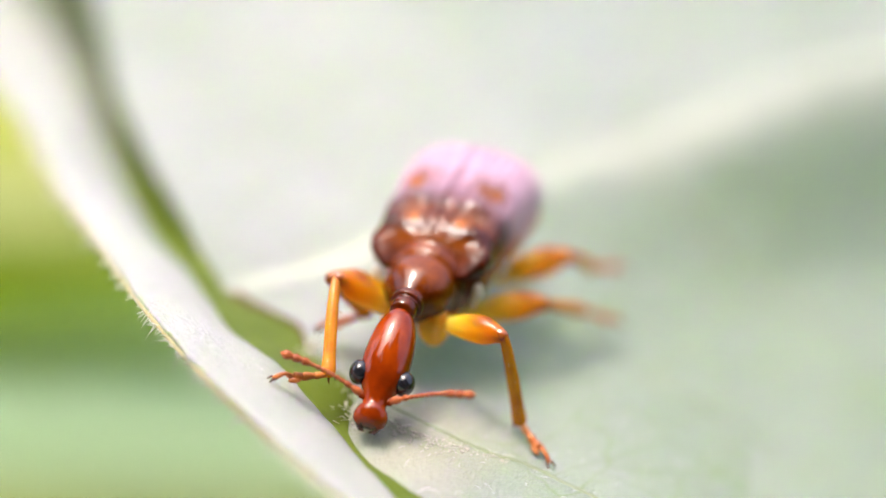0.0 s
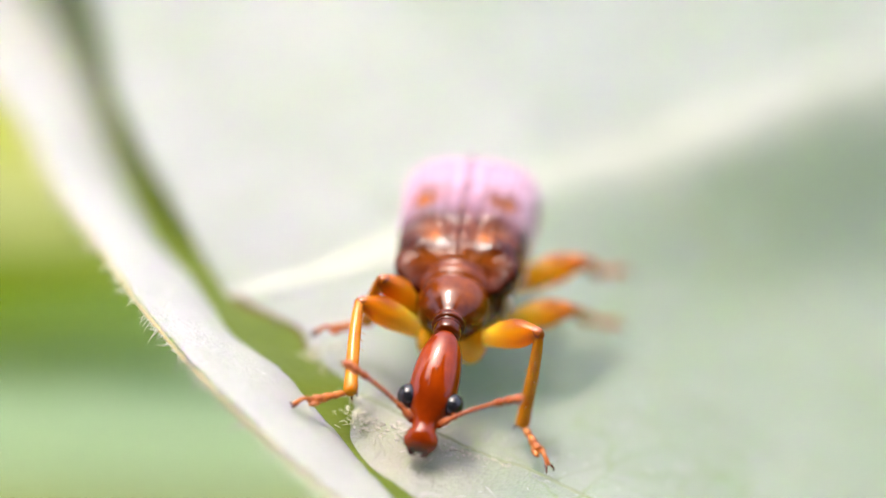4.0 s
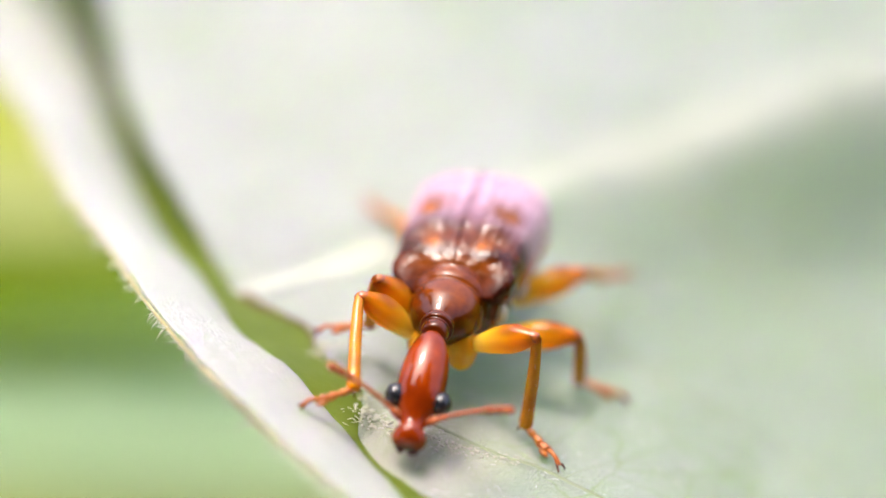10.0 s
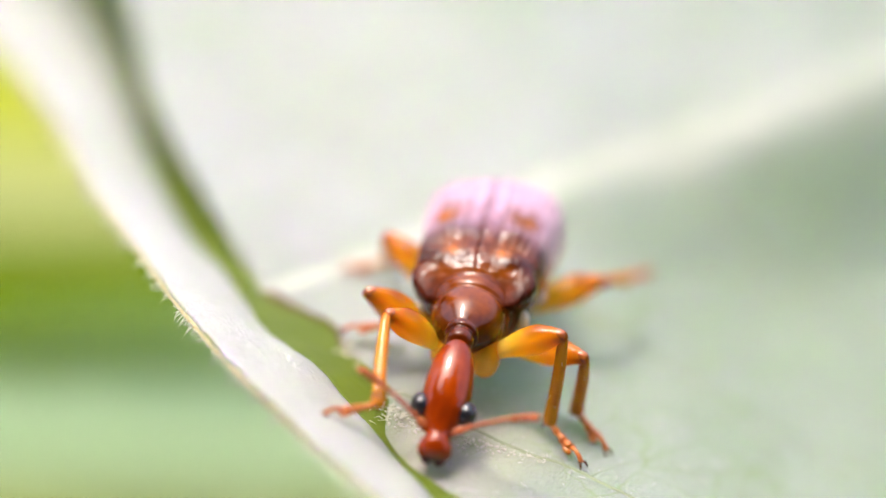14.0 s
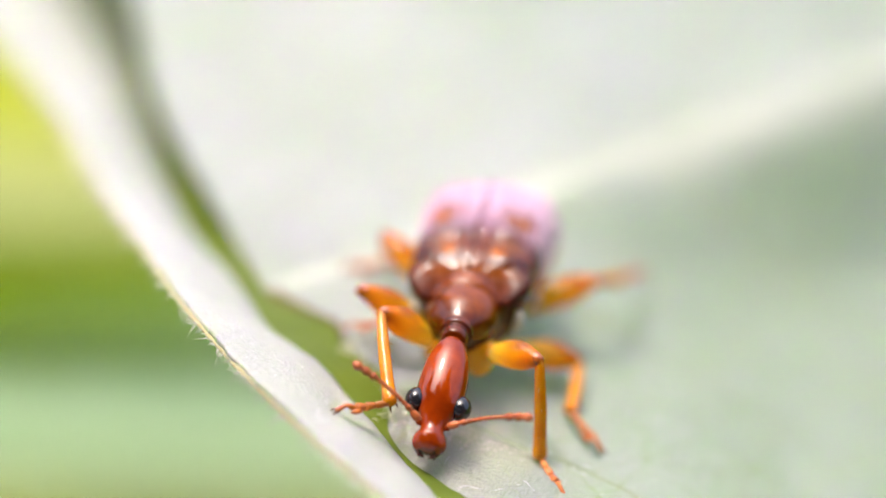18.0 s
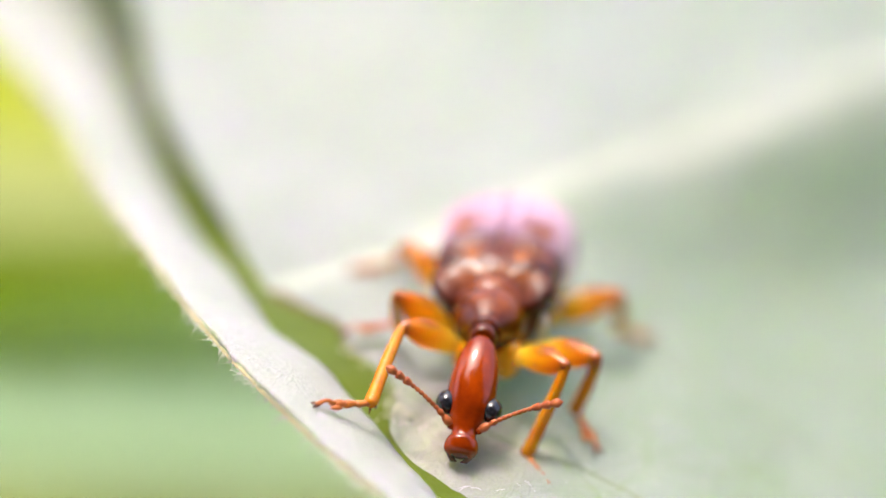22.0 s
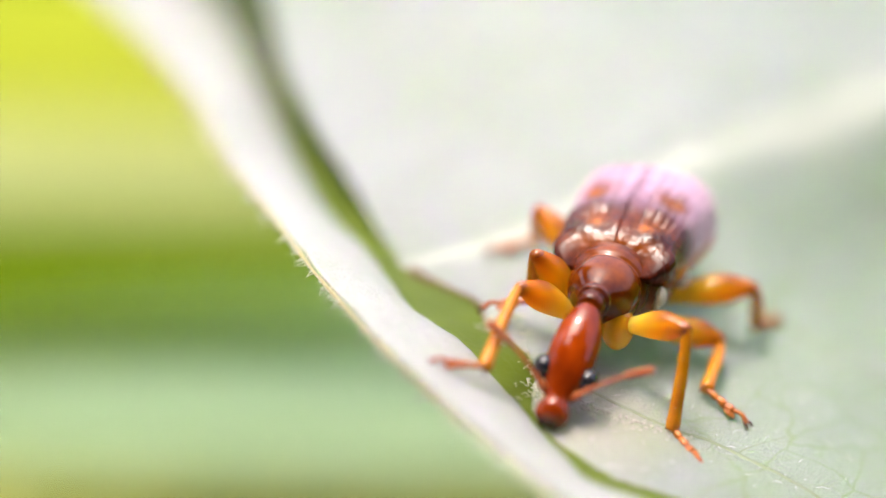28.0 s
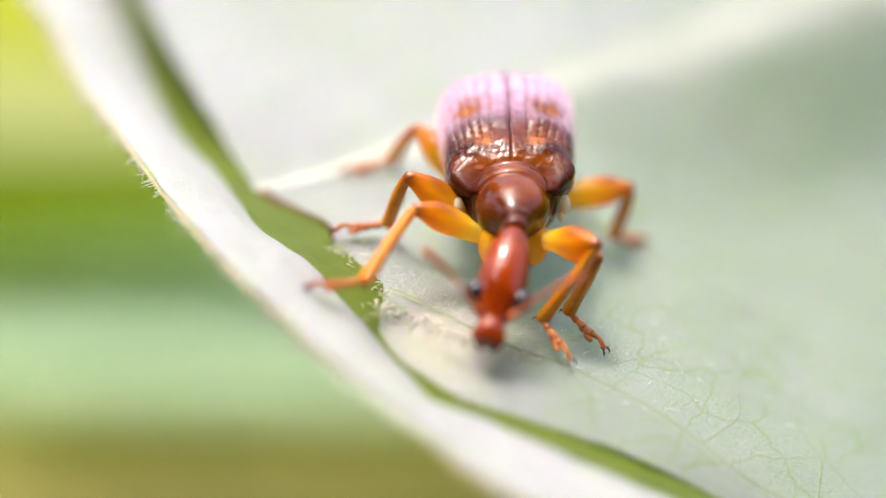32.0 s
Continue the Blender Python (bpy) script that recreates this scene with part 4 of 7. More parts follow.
def motions():
    walk(weevil, [
        (0.0, mm(-0.772, -4.779, 1.710, -2.5, -0.0, -18.1)),
        (1.0, mm(-0.072, -4.936, 1.659, -2.0, -0.0, -6.3)),
        (2.0, mm(-0.069, -4.950, 1.655, -1.8, -0.0, -6.8)),
        (3.0, mm(0.077, -5.219, 1.565, -0.2, -0.0, -5.6)),
        (6.0, mm(-0.094, -5.100, 1.604, -3.3, -0.0, -9.5)),
        (7.0, mm(-0.114, -5.117, 1.599, -2.5, -0.0, -10.2)),
        (8.0, mm(-0.208, -5.055, 1.621, -3.5, -0.0, -10.5)),
        (8.5, mm(-0.442, -5.011, 1.633, -5.5, -0.0, -13.0)),
        (9.0, mm(-0.385, -5.066, 1.616, -5.8, -0.0, -11.8)),
        (9.5, mm(-0.369, -5.161, 1.584, -5.2, -0.0, -11.9)),
        (10.0, mm(-0.359, -5.256, 1.553, -5.0, -0.0, -12.1)),
        (10.5, mm(-0.177, -5.449, 1.489, -4.8, -0.0, -8.4)),
        (11.0, mm(0.079, -5.319, 1.531, -6.2, -0.0, -5.2)),
        (12.0, mm(-0.167, -5.306, 1.536, -6.0, -0.0, -9.9)),
        (13.0, mm(-0.172, -5.371, 1.514, -5.5, -0.0, -7.9)),
        (14.0, mm(-0.396, -5.489, 1.476, -5.0, -0.0, -9.5)),
        (14.5, mm(-0.344, -5.504, 1.472, -5.2, -0.0, -9.9)),
        (16.5, mm(-0.978, -5.535, 1.463, -4.0, -0.0, -14.8)),
        (17.0, mm(-0.676, -5.315, 1.536, -6.8, -0.0, -9.5)),
        (18.0, mm(-0.543, -5.476, 1.484, -6.2, -0.0, -9.8)),
        (19.0, mm(-0.462, -5.584, 1.450, -7.0, -0.0, -7.6)),
        (20.0, mm(-0.557, -5.643, 1.433, -6.5, -0.0, -9.5)),
        (21.0, mm(-0.567, -5.402, 1.510, -10.5, -0.0, -11.8)),
        (22.0, mm(-0.016, -5.427, 1.501, -10.5, -0.0, -7.1)),
        (23.0, mm(-0.119, -5.365, 1.523, -11.2, -0.0, -7.1)),
        (24.0, mm(-0.127, -5.786, 1.382, -7.8, -0.0, -9.0)),
        (24.5, mm(-0.436, -5.525, 1.467, -8.5, -0.0, -13.3)),
        (26.5, mm(-0.866, -5.094, 1.608, -10.5, -0.0, -18.4)),
        (27.0, mm(-0.769, -5.254, 1.557, -9.7, -0.0, -15.2)),
        (28.0, mm(-0.696, -5.212, 1.574, -10.8, -0.0, -16.3)),
        (28.5, mm(-0.717, -5.331, 1.536, -8.8, -0.0, -18.4)),
        (29.0, mm(-0.714, -5.423, 1.506, -10.2, -0.0, -16.3)),
        (29.5, mm(-1.032, -5.602, 1.446, -7.8, -0.0, -20.6)),
        (30.0, mm(-0.679, -5.508, 1.484, -8.8, -0.0, -15.5)),
        (31.0, mm(0.578, -5.174, 1.608, -9.2, -0.0, -0.5)),
        (32.0, mm(0.761, -5.315, 1.565, -6.8, -0.0, 1.9)),
    ])
    walk(head, [
        (0.0, mm(0.000, 0.000, 0.000, -39.5, -10.4, -173.0)),
        (1.0, mm(0.000, 0.000, 0.000, -42.3, -4.2, -178.1)),
        (2.0, mm(0.000, 0.000, 0.000, -40.2, -4.0, -177.5)),
        (3.0, mm(0.000, 0.000, 0.000, -32.9, -6.1, 179.0)),
        (6.0, mm(0.000, 0.000, 0.000, -52.2, -11.4, 177.8)),
        (7.0, mm(0.000, 0.000, 0.000, -44.3, -11.3, 178.5)),
        (8.0, mm(0.000, 0.000, 0.000, -41.3, -13.8, 176.5)),
        (8.5, mm(0.000, 0.000, 0.000, -47.9, -13.4, 179.7)),
        (9.0, mm(0.000, 0.000, 0.000, -45.6, -15.1, 177.0)),
        (9.5, mm(0.000, 0.000, 0.000, -40.5, -11.6, -179.6)),
        (10.0, mm(0.000, 0.000, 0.000, -37.6, -8.1, -176.2)),
        (10.5, mm(0.000, 0.000, 0.000, -36.4, -6.9, -178.6)),
        (11.0, mm(0.000, 0.000, 0.000, -43.3, -3.1, -178.0)),
        (12.0, mm(0.000, 0.000, 0.000, -42.1, -10.3, 179.9)),
        (13.0, mm(0.000, 0.000, 0.000, -39.5, -10.8, 177.5)),
        (14.0, mm(0.000, 0.000, 0.000, -40.6, -8.1, -178.6)),
        (14.5, mm(0.000, 0.000, 0.000, -39.4, -9.0, -179.1)),
        (16.5, mm(0.000, 0.000, 0.000, -37.3, -2.1, -168.2)),
        (17.0, mm(0.000, 0.000, 0.000, -39.3, -8.1, -178.5)),
        (18.0, mm(0.000, 0.000, 0.000, -37.6, -8.3, -178.4)),
        (19.0, mm(0.000, 0.000, 0.000, -46.3, -6.4, -178.7)),
        (20.0, mm(0.000, 0.000, 0.000, -36.8, -2.3, -173.4)),
        (21.0, mm(0.000, 0.000, 0.000, -47.6, -8.1, -176.0)),
        (22.0, mm(0.000, 0.000, 0.000, -49.8, -7.5, -179.5)),
        (23.0, mm(0.000, 0.000, 0.000, -47.2, -8.4, 179.9)),
        (24.0, mm(0.000, 0.000, 0.000, -40.3, -15.4, 174.9)),
        (24.5, mm(0.000, 0.000, 0.000, -53.6, -15.0, 179.2)),
        (26.5, mm(0.000, 0.000, 0.000, -53.0, -10.4, -172.2)),
        (27.0, mm(0.000, 0.000, 0.000, -49.2, -11.1, -175.6)),
        (28.0, mm(0.000, 0.000, 0.000, -51.6, -12.2, -175.4)),
        (28.5, mm(0.000, 0.000, 0.000, -45.6, -10.3, -172.3)),
        (29.0, mm(0.000, 0.000, 0.000, -47.5, -3.3, -168.6)),
        (29.5, mm(0.000, 0.000, 0.000, -46.5, -6.1, -166.9)),
        (30.0, mm(0.000, 0.000, 0.000, -26.4, -9.6, -174.2)),
        (31.0, mm(0.000, 0.000, 0.000, -60.3, -7.8, 174.4)),
        (32.0, mm(0.000, 0.000, 0.000, -41.2, -10.1, 169.7)),
    ])
    walk(antennae[0], [
        (0.0, mm(-0.270, 1.850, 0.080, 24.0, -0.0, 102.3)),
        (1.0, mm(-0.270, 1.850, 0.080, 22.4, -0.0, 113.4)),
        (2.0, mm(-0.270, 1.850, 0.080, 23.1, -0.0, 111.8)),
        (3.0, mm(-0.270, 1.850, 0.080, 23.7, -0.0, 111.0)),
        (6.0, mm(-0.270, 1.850, 0.080, 16.7, -0.0, 121.1)),
        (7.0, mm(-0.270, 1.850, 0.080, 22.4, -0.0, 117.0)),
        (8.0, mm(-0.270, 1.850, 0.080, 23.8, 0.0, 115.6)),
        (8.5, mm(-0.270, 1.850, 0.080, 20.8, 0.0, 120.4)),
        (9.0, mm(-0.270, 1.850, 0.080, 21.5, -0.0, 119.5)),
        (9.5, mm(-0.270, 1.850, 0.080, 23.1, 0.0, 110.3)),
        (10.0, mm(-0.270, 1.850, 0.080, 22.6, 0.0, 102.0)),
        (10.5, mm(-0.270, 1.850, 0.080, 6.5, -0.0, 71.5)),
        (11.0, mm(-0.270, 1.850, 0.080, 20.4, -0.0, 96.1)),
        (12.0, mm(-0.270, 1.850, 0.080, 17.1, 0.0, 99.5)),
        (13.0, mm(-0.270, 1.850, 0.080, 18.2, -0.0, 98.5)),
        (14.0, mm(-0.270, 1.850, 0.080, 21.2, -0.0, 105.0)),
        (14.5, mm(-0.270, 1.850, 0.080, 22.5, -0.0, 103.8)),
        (16.5, mm(-0.270, 1.850, 0.080, 31.5, -0.0, 120.1)),
        (17.0, mm(-0.270, 1.850, 0.080, 25.5, -0.0, 96.1)),
        (18.0, mm(-0.270, 1.850, 0.080, 23.8, -0.0, 98.6)),
        (19.0, mm(-0.270, 1.850, 0.080, 17.4, 0.0, 105.6)),
        (20.0, mm(-0.270, 1.850, 0.080, 21.9, 0.0, 100.8)),
        (21.0, mm(-0.270, 1.850, 0.080, 29.2, 0.0, 98.9)),
        (22.0, mm(-0.270, 1.850, 0.080, 21.9, -0.0, 113.8)),
        (23.0, mm(-0.270, 1.850, 0.080, 22.5, 0.0, 107.9)),
        (24.0, mm(-0.270, 1.850, 0.080, 14.1, 0.0, 52.8)),
        (24.5, mm(-0.270, 1.850, 0.080, 23.4, -0.0, 114.7)),
        (26.5, mm(-0.270, 1.850, 0.080, 26.5, -0.0, 122.9)),
        (27.0, mm(-0.270, 1.850, 0.080, 26.3, -0.0, 120.1)),
        (28.0, mm(-0.270, 1.850, 0.080, 25.5, -0.0, 122.1)),
        (28.5, mm(-0.270, 1.850, 0.080, 27.0, -0.0, 118.1)),
        (29.0, mm(-0.270, 1.850, 0.080, 27.2, -0.0, 104.5)),
        (29.5, mm(-0.270, 1.850, 0.080, 24.5, -0.0, 110.1)),
        (30.0, mm(-0.270, 1.850, 0.080, 46.8, -0.0, 76.6)),
        (31.0, mm(-0.270, 1.850, 0.080, 21.1, -0.0, 129.7)),
        (32.0, mm(-0.270, 1.850, 0.080, 30.7, -0.0, 123.3)),
    ])
    walk(antennae[1], [
        (0.0, mm(0.270, 1.850, 0.080, 16.9, -0.0, -96.8)),
        (1.0, mm(0.270, 1.850, 0.080, 23.7, -0.0, -105.6)),
        (2.0, mm(0.270, 1.850, 0.080, 23.4, -0.0, -104.3)),
        (3.0, mm(0.270, 1.850, 0.080, 28.3, -0.0, -105.8)),
        (6.0, mm(0.270, 1.850, 0.080, 19.1, -0.0, -117.6)),
        (7.0, mm(0.270, 1.850, 0.080, 23.1, -0.0, -113.7)),
        (8.0, mm(0.270, 1.850, 0.080, 25.1, -0.0, -104.5)),
        (8.5, mm(0.270, 1.850, 0.080, 20.1, 0.0, -112.6)),
        (9.0, mm(0.270, 1.850, 0.080, 22.1, -0.0, -109.3)),
        (9.5, mm(0.270, 1.850, 0.080, 25.9, 0.0, -106.7)),
        (10.0, mm(0.270, 1.850, 0.080, 28.0, -0.0, -104.3)),
        (10.5, mm(0.270, 1.850, 0.080, 15.0, -0.0, -71.3)),
        (11.0, mm(0.270, 1.850, 0.080, 28.8, -0.0, -117.7)),
        (12.0, mm(0.270, 1.850, 0.080, 30.0, -0.0, -115.7)),
        (13.0, mm(0.270, 1.850, 0.080, 28.5, -0.0, -116.2)),
        (14.0, mm(0.270, 1.850, 0.080, 27.0, -0.0, -112.4)),
        (14.5, mm(0.270, 1.850, 0.080, 27.3, -0.0, -109.1)),
        (16.5, mm(0.270, 1.850, 0.080, 30.1, -0.0, -107.3)),
        (17.0, mm(0.270, 1.850, 0.080, 25.7, -0.0, -79.6)),
        (18.0, mm(0.270, 1.850, 0.080, 29.6, -0.0, -109.1)),
        (19.0, mm(0.270, 1.850, 0.080, 27.1, 0.0, -117.9)),
        (20.0, mm(0.270, 1.850, 0.080, 21.4, -0.0, -95.4)),
        (21.0, mm(0.270, 1.850, 0.080, 27.4, -0.0, -115.7)),
        (22.0, mm(0.270, 1.850, 0.080, 29.1, 0.0, -114.8)),
        (23.0, mm(0.270, 1.850, 0.080, 28.2, -0.0, -110.3)),
        (24.0, mm(0.270, 1.850, 0.080, 47.3, -0.0, -105.0)),
        (24.5, mm(0.270, 1.850, 0.080, 23.9, 0.0, -94.7)),
        (26.5, mm(0.270, 1.850, 0.080, 23.8, 0.0, -124.4)),
        (27.0, mm(0.270, 1.850, 0.080, 27.1, -0.0, -116.9)),
        (28.0, mm(0.270, 1.850, 0.080, 26.2, -0.0, -115.9)),
        (28.5, mm(0.270, 1.850, 0.080, 33.9, 0.0, -117.9)),
        (29.0, mm(0.270, 1.850, 0.080, 40.1, 0.0, -129.6)),
        (29.5, mm(0.270, 1.850, 0.080, 41.7, -0.0, -123.1)),
        (30.0, mm(0.270, 1.850, 0.080, 33.4, -0.0, -75.8)),
        (31.0, mm(0.270, 1.850, 0.080, 26.7, -0.0, -122.7)),
        (32.0, mm(0.270, 1.850, 0.080, 37.9, -0.0, -114.2)),
    ])
    walk(legs["FL"][0], [
        (0.0, mm(-0.400, 0.950, -0.720, 41.1, -1.9, 131.0)),
        (1.0, mm(-0.400, 0.950, -0.720, 32.6, -1.6, 127.1)),
        (2.0, mm(-0.400, 0.950, -0.720, 33.7, -1.4, 125.0)),
        (3.0, mm(-0.400, 0.950, -0.720, 35.0, -0.2, 108.6)),
        (6.0, mm(-0.400, 0.950, -0.720, 34.3, -3.0, 113.7)),
        (7.0, mm(-0.400, 0.950, -0.720, 35.9, -2.2, 120.0)),
        (8.0, mm(-0.400, 0.950, -0.720, 37.4, -2.9, 124.5)),
        (8.5, mm(-0.400, 0.950, -0.720, 40.6, -4.6, 124.1)),
        (9.0, mm(-0.400, 0.950, -0.720, 38.7, -5.1, 116.5)),
        (9.5, mm(-0.400, 0.950, -0.720, 39.4, -4.7, 116.5)),
        (10.0, mm(-0.400, 0.950, -0.720, 41.6, -4.5, 115.6)),
        (10.5, mm(-0.400, 0.950, -0.720, 38.4, -3.8, 127.1)),
        (11.0, mm(-0.400, 0.950, -0.720, 31.2, -5.3, 121.8)),
        (12.0, mm(-0.400, 0.950, -0.720, 32.5, -4.7, 127.8)),
        (13.0, mm(-0.400, 0.950, -0.720, 37.2, -4.2, 130.6)),
        (14.0, mm(-0.400, 0.950, -0.720, 40.0, -4.0, 126.9)),
        (14.5, mm(-0.400, 0.950, -0.720, 38.2, -4.2, 126.4)),
        (16.5, mm(-0.400, 0.950, -0.720, 44.8, -3.1, 129.1)),
        (17.0, mm(-0.400, 0.950, -0.720, 32.3, -5.5, 125.0)),
        (18.0, mm(-0.400, 0.950, -0.720, 39.3, -5.1, 125.7)),
        (19.0, mm(-0.400, 0.950, -0.720, 38.9, -6.2, 118.4)),
        (20.0, mm(-0.400, 0.950, -0.720, 41.9, -6.0, 113.0)),
        (21.0, mm(-0.400, 0.950, -0.720, 51.4, -9.6, 114.0)),
        (22.0, mm(-0.400, 0.950, -0.720, 29.5, -8.6, 125.6)),
        (23.0, mm(-0.400, 0.950, -0.720, 30.4, -8.8, 129.0)),
        (24.0, mm(-0.400, 0.950, -0.720, 37.0, -6.5, 122.5)),
        (24.5, mm(-0.400, 0.950, -0.720, 27.9, -7.1, 123.5)),
        (26.5, mm(-0.400, 0.950, -0.720, 34.0, -7.6, 133.6)),
        (27.0, mm(-0.400, 0.950, -0.720, 33.9, -7.2, 132.6)),
        (28.0, mm(-0.400, 0.950, -0.720, 32.3, -7.8, 133.8)),
        (28.5, mm(-0.400, 0.950, -0.720, 33.9, -6.5, 132.4)),
        (29.0, mm(-0.400, 0.950, -0.720, 40.0, -8.4, 124.9)),
        (29.5, mm(-0.400, 0.950, -0.720, 42.9, -6.0, 129.7)),
        (30.0, mm(-0.400, 0.950, -0.720, 35.0, -6.6, 131.7)),
        (31.0, mm(-0.400, 0.950, -0.720, 28.6, -8.9, 106.4)),
        (32.0, mm(-0.400, 0.950, -0.720, 30.6, -6.7, 98.2)),
    ])
    walk(legs["FL"][1], [
        (0.0, mm(-1.354, 0.072, 0.410, -46.2, 31.3, 164.9)),
        (1.0, mm(-1.541, 0.055, 0.205, -34.0, 30.9, 150.8)),
        (2.0, mm(-1.559, 0.109, 0.233, -36.5, 31.0, 149.8)),
        (3.0, mm(-1.734, 0.496, 0.267, -39.9, 41.7, 147.9)),
        (6.0, mm(-1.681, 0.334, 0.248, -41.3, 42.4, 154.6)),
        (7.0, mm(-1.587, 0.220, 0.288, -38.8, 38.8, 157.6)),
        (8.0, mm(-1.496, 0.134, 0.324, -42.4, 34.6, 158.9)),
        (8.5, mm(-1.433, 0.145, 0.395, -43.6, 34.3, 163.9)),
        (9.0, mm(-1.559, 0.265, 0.351, -45.9, 37.9, 159.2)),
        (9.5, mm(-1.550, 0.277, 0.368, -43.4, 38.0, 160.5)),
        (10.0, mm(-1.521, 0.313, 0.418, -43.2, 36.1, 160.1)),
        (10.5, mm(-1.432, 0.081, 0.346, -32.6, 25.6, 152.5)),
        (11.0, mm(-1.608, 0.105, 0.166, -30.8, 30.3, 145.8)),
        (12.0, mm(-1.500, 0.000, 0.200, -32.3, 35.5, 157.9)),
        (13.0, mm(-1.391, 0.002, 0.317, -31.3, 27.6, 157.2)),
        (14.0, mm(-1.408, 0.096, 0.382, -37.4, 32.2, 162.3)),
        (14.5, mm(-1.441, 0.084, 0.341, -35.7, 34.0, 162.1)),
        (16.5, mm(-1.307, 0.130, 0.490, -42.5, 35.5, 177.4)),
        (17.0, mm(-1.539, 0.043, 0.196, -42.8, 44.4, 167.0)),
        (18.0, mm(-1.424, 0.096, 0.366, -43.2, 36.5, 167.2)),
        (19.0, mm(-1.523, 0.211, 0.353, -46.1, 35.4, 158.3)),
        (20.0, mm(-1.531, 0.339, 0.423, -43.1, 37.7, 162.2)),
        (21.0, mm(-1.289, 0.309, 0.605, -43.2, 16.0, 146.3)),
        (22.0, mm(-1.543, -0.024, 0.118, -31.6, 30.6, 150.0)),
        (23.0, mm(-1.469, -0.088, 0.139, -31.9, 28.7, 152.8)),
        (24.0, mm(-1.496, 0.112, 0.308, -34.7, 30.3, 153.5)),
        (24.5, mm(-1.612, 0.027, 0.078, -37.6, 47.2, 162.3)),
        (26.5, mm(-1.344, -0.126, 0.233, -39.2, 26.2, 158.1)),
        (27.0, mm(-1.370, -0.105, 0.231, -34.3, 28.3, 158.6)),
        (28.0, mm(-1.362, -0.146, 0.192, -33.4, 27.9, 158.3)),
        (28.5, mm(-1.382, -0.093, 0.233, -35.6, 33.2, 162.9)),
        (29.0, mm(-1.389, 0.063, 0.373, -36.5, 30.3, 160.8)),
        (29.5, mm(-1.291, 0.051, 0.444, -38.0, 32.3, 171.2)),
        (30.0, mm(-1.377, -0.071, 0.260, -34.2, 30.9, 161.1)),
        (31.0, mm(-1.813, 0.402, 0.094, -36.3, 30.9, 130.2)),
        (32.0, mm(-1.850, 0.638, 0.150, -29.0, 36.3, 128.0)),
    ])
    walk(legs["FL"][2], [
        (0.0, mm(-0.996, -1.444, -0.812, 3.6, -2.1, 121.8)),
        (1.0, mm(-1.846, -1.656, -0.744, 1.1, -1.8, 114.6)),
        (2.0, mm(-1.834, -1.571, -0.777, 1.6, -1.6, 114.8)),
        (3.0, mm(-1.827, -1.239, -0.681, -0.1, -0.2, 113.7)),
        (6.0, mm(-1.523, -1.389, -0.716, -6.4, -2.8, 120.3)),
        (7.0, mm(-1.454, -1.503, -0.679, -5.1, -2.2, 120.2)),
        (8.0, mm(-1.314, -1.503, -0.775, -4.2, -3.1, 119.2)),
        (8.5, mm(-1.092, -1.447, -0.732, -10.0, -4.5, 125.2)),
        (9.0, mm(-1.231, -1.333, -0.772, -9.9, -4.7, 124.7)),
        (9.5, mm(-1.239, -1.358, -0.704, -9.3, -4.3, 124.9)),
        (10.0, mm(-1.262, -1.316, -0.678, -8.8, -4.1, 125.1)),
        (10.5, mm(-1.793, -1.612, -0.616, 5.8, -4.4, 112.8)),
        (11.0, mm(-2.141, -1.589, -0.710, 3.7, -5.8, 111.9)),
        (12.0, mm(-1.561, -1.782, -0.661, 0.0, -5.4, 116.0)),
        (13.0, mm(-1.606, -1.742, -0.596, -0.5, -5.0, 114.5)),
        (14.0, mm(-1.275, -1.597, -0.635, -1.4, -4.4, 118.4)),
        (14.5, mm(-1.320, -1.645, -0.615, -2.0, -4.6, 119.6)),
        (16.5, mm(-0.599, -1.365, -0.599, -4.4, -3.2, 126.8)),
        (17.0, mm(-0.947, -1.583, -0.766, -2.8, -5.9, 118.5)),
        (18.0, mm(-0.958, -1.490, -0.725, -1.1, -5.6, 116.3)),
        (19.0, mm(-1.263, -1.371, -0.809, 4.8, -6.4, 113.2)),
        (20.0, mm(-1.185, -1.290, -0.648, -0.1, -5.8, 117.7)),
        (21.0, mm(-1.780, -1.099, -0.698, 6.8, -9.6, 114.6)),
        (22.0, mm(-1.930, -1.748, -0.775, 3.8, -9.9, 110.3)),
        (23.0, mm(-1.789, -1.812, -0.779, 1.0, -10.5, 111.5)),
        (24.0, mm(-1.715, -1.599, -0.665, 9.2, -7.3, 109.1)),
        (24.5, mm(-1.246, -1.737, -0.741, -1.5, -7.2, 122.9)),
        (26.5, mm(-1.405, -1.755, -0.890, 13.6, -9.5, 114.9)),
        (27.0, mm(-1.475, -1.821, -0.750, 10.3, -9.0, 113.2)),
        (28.0, mm(-1.499, -1.871, -0.770, 7.4, -9.7, 115.8)),
        (28.5, mm(-1.253, -1.818, -0.731, 8.0, -7.7, 118.0)),
        (29.0, mm(-1.350, -1.634, -0.646, 2.4, -8.9, 119.7)),
        (29.5, mm(-0.885, -1.590, -0.586, 4.9, -6.4, 125.0)),
        (30.0, mm(-1.365, -1.806, -0.694, 9.2, -7.9, 115.9)),
        (31.0, mm(-2.642, -1.088, -0.913, 8.0, -9.1, 101.1)),
        (32.0, mm(-2.863, -0.877, -0.624, 1.2, -6.6, 102.7)),
    ])
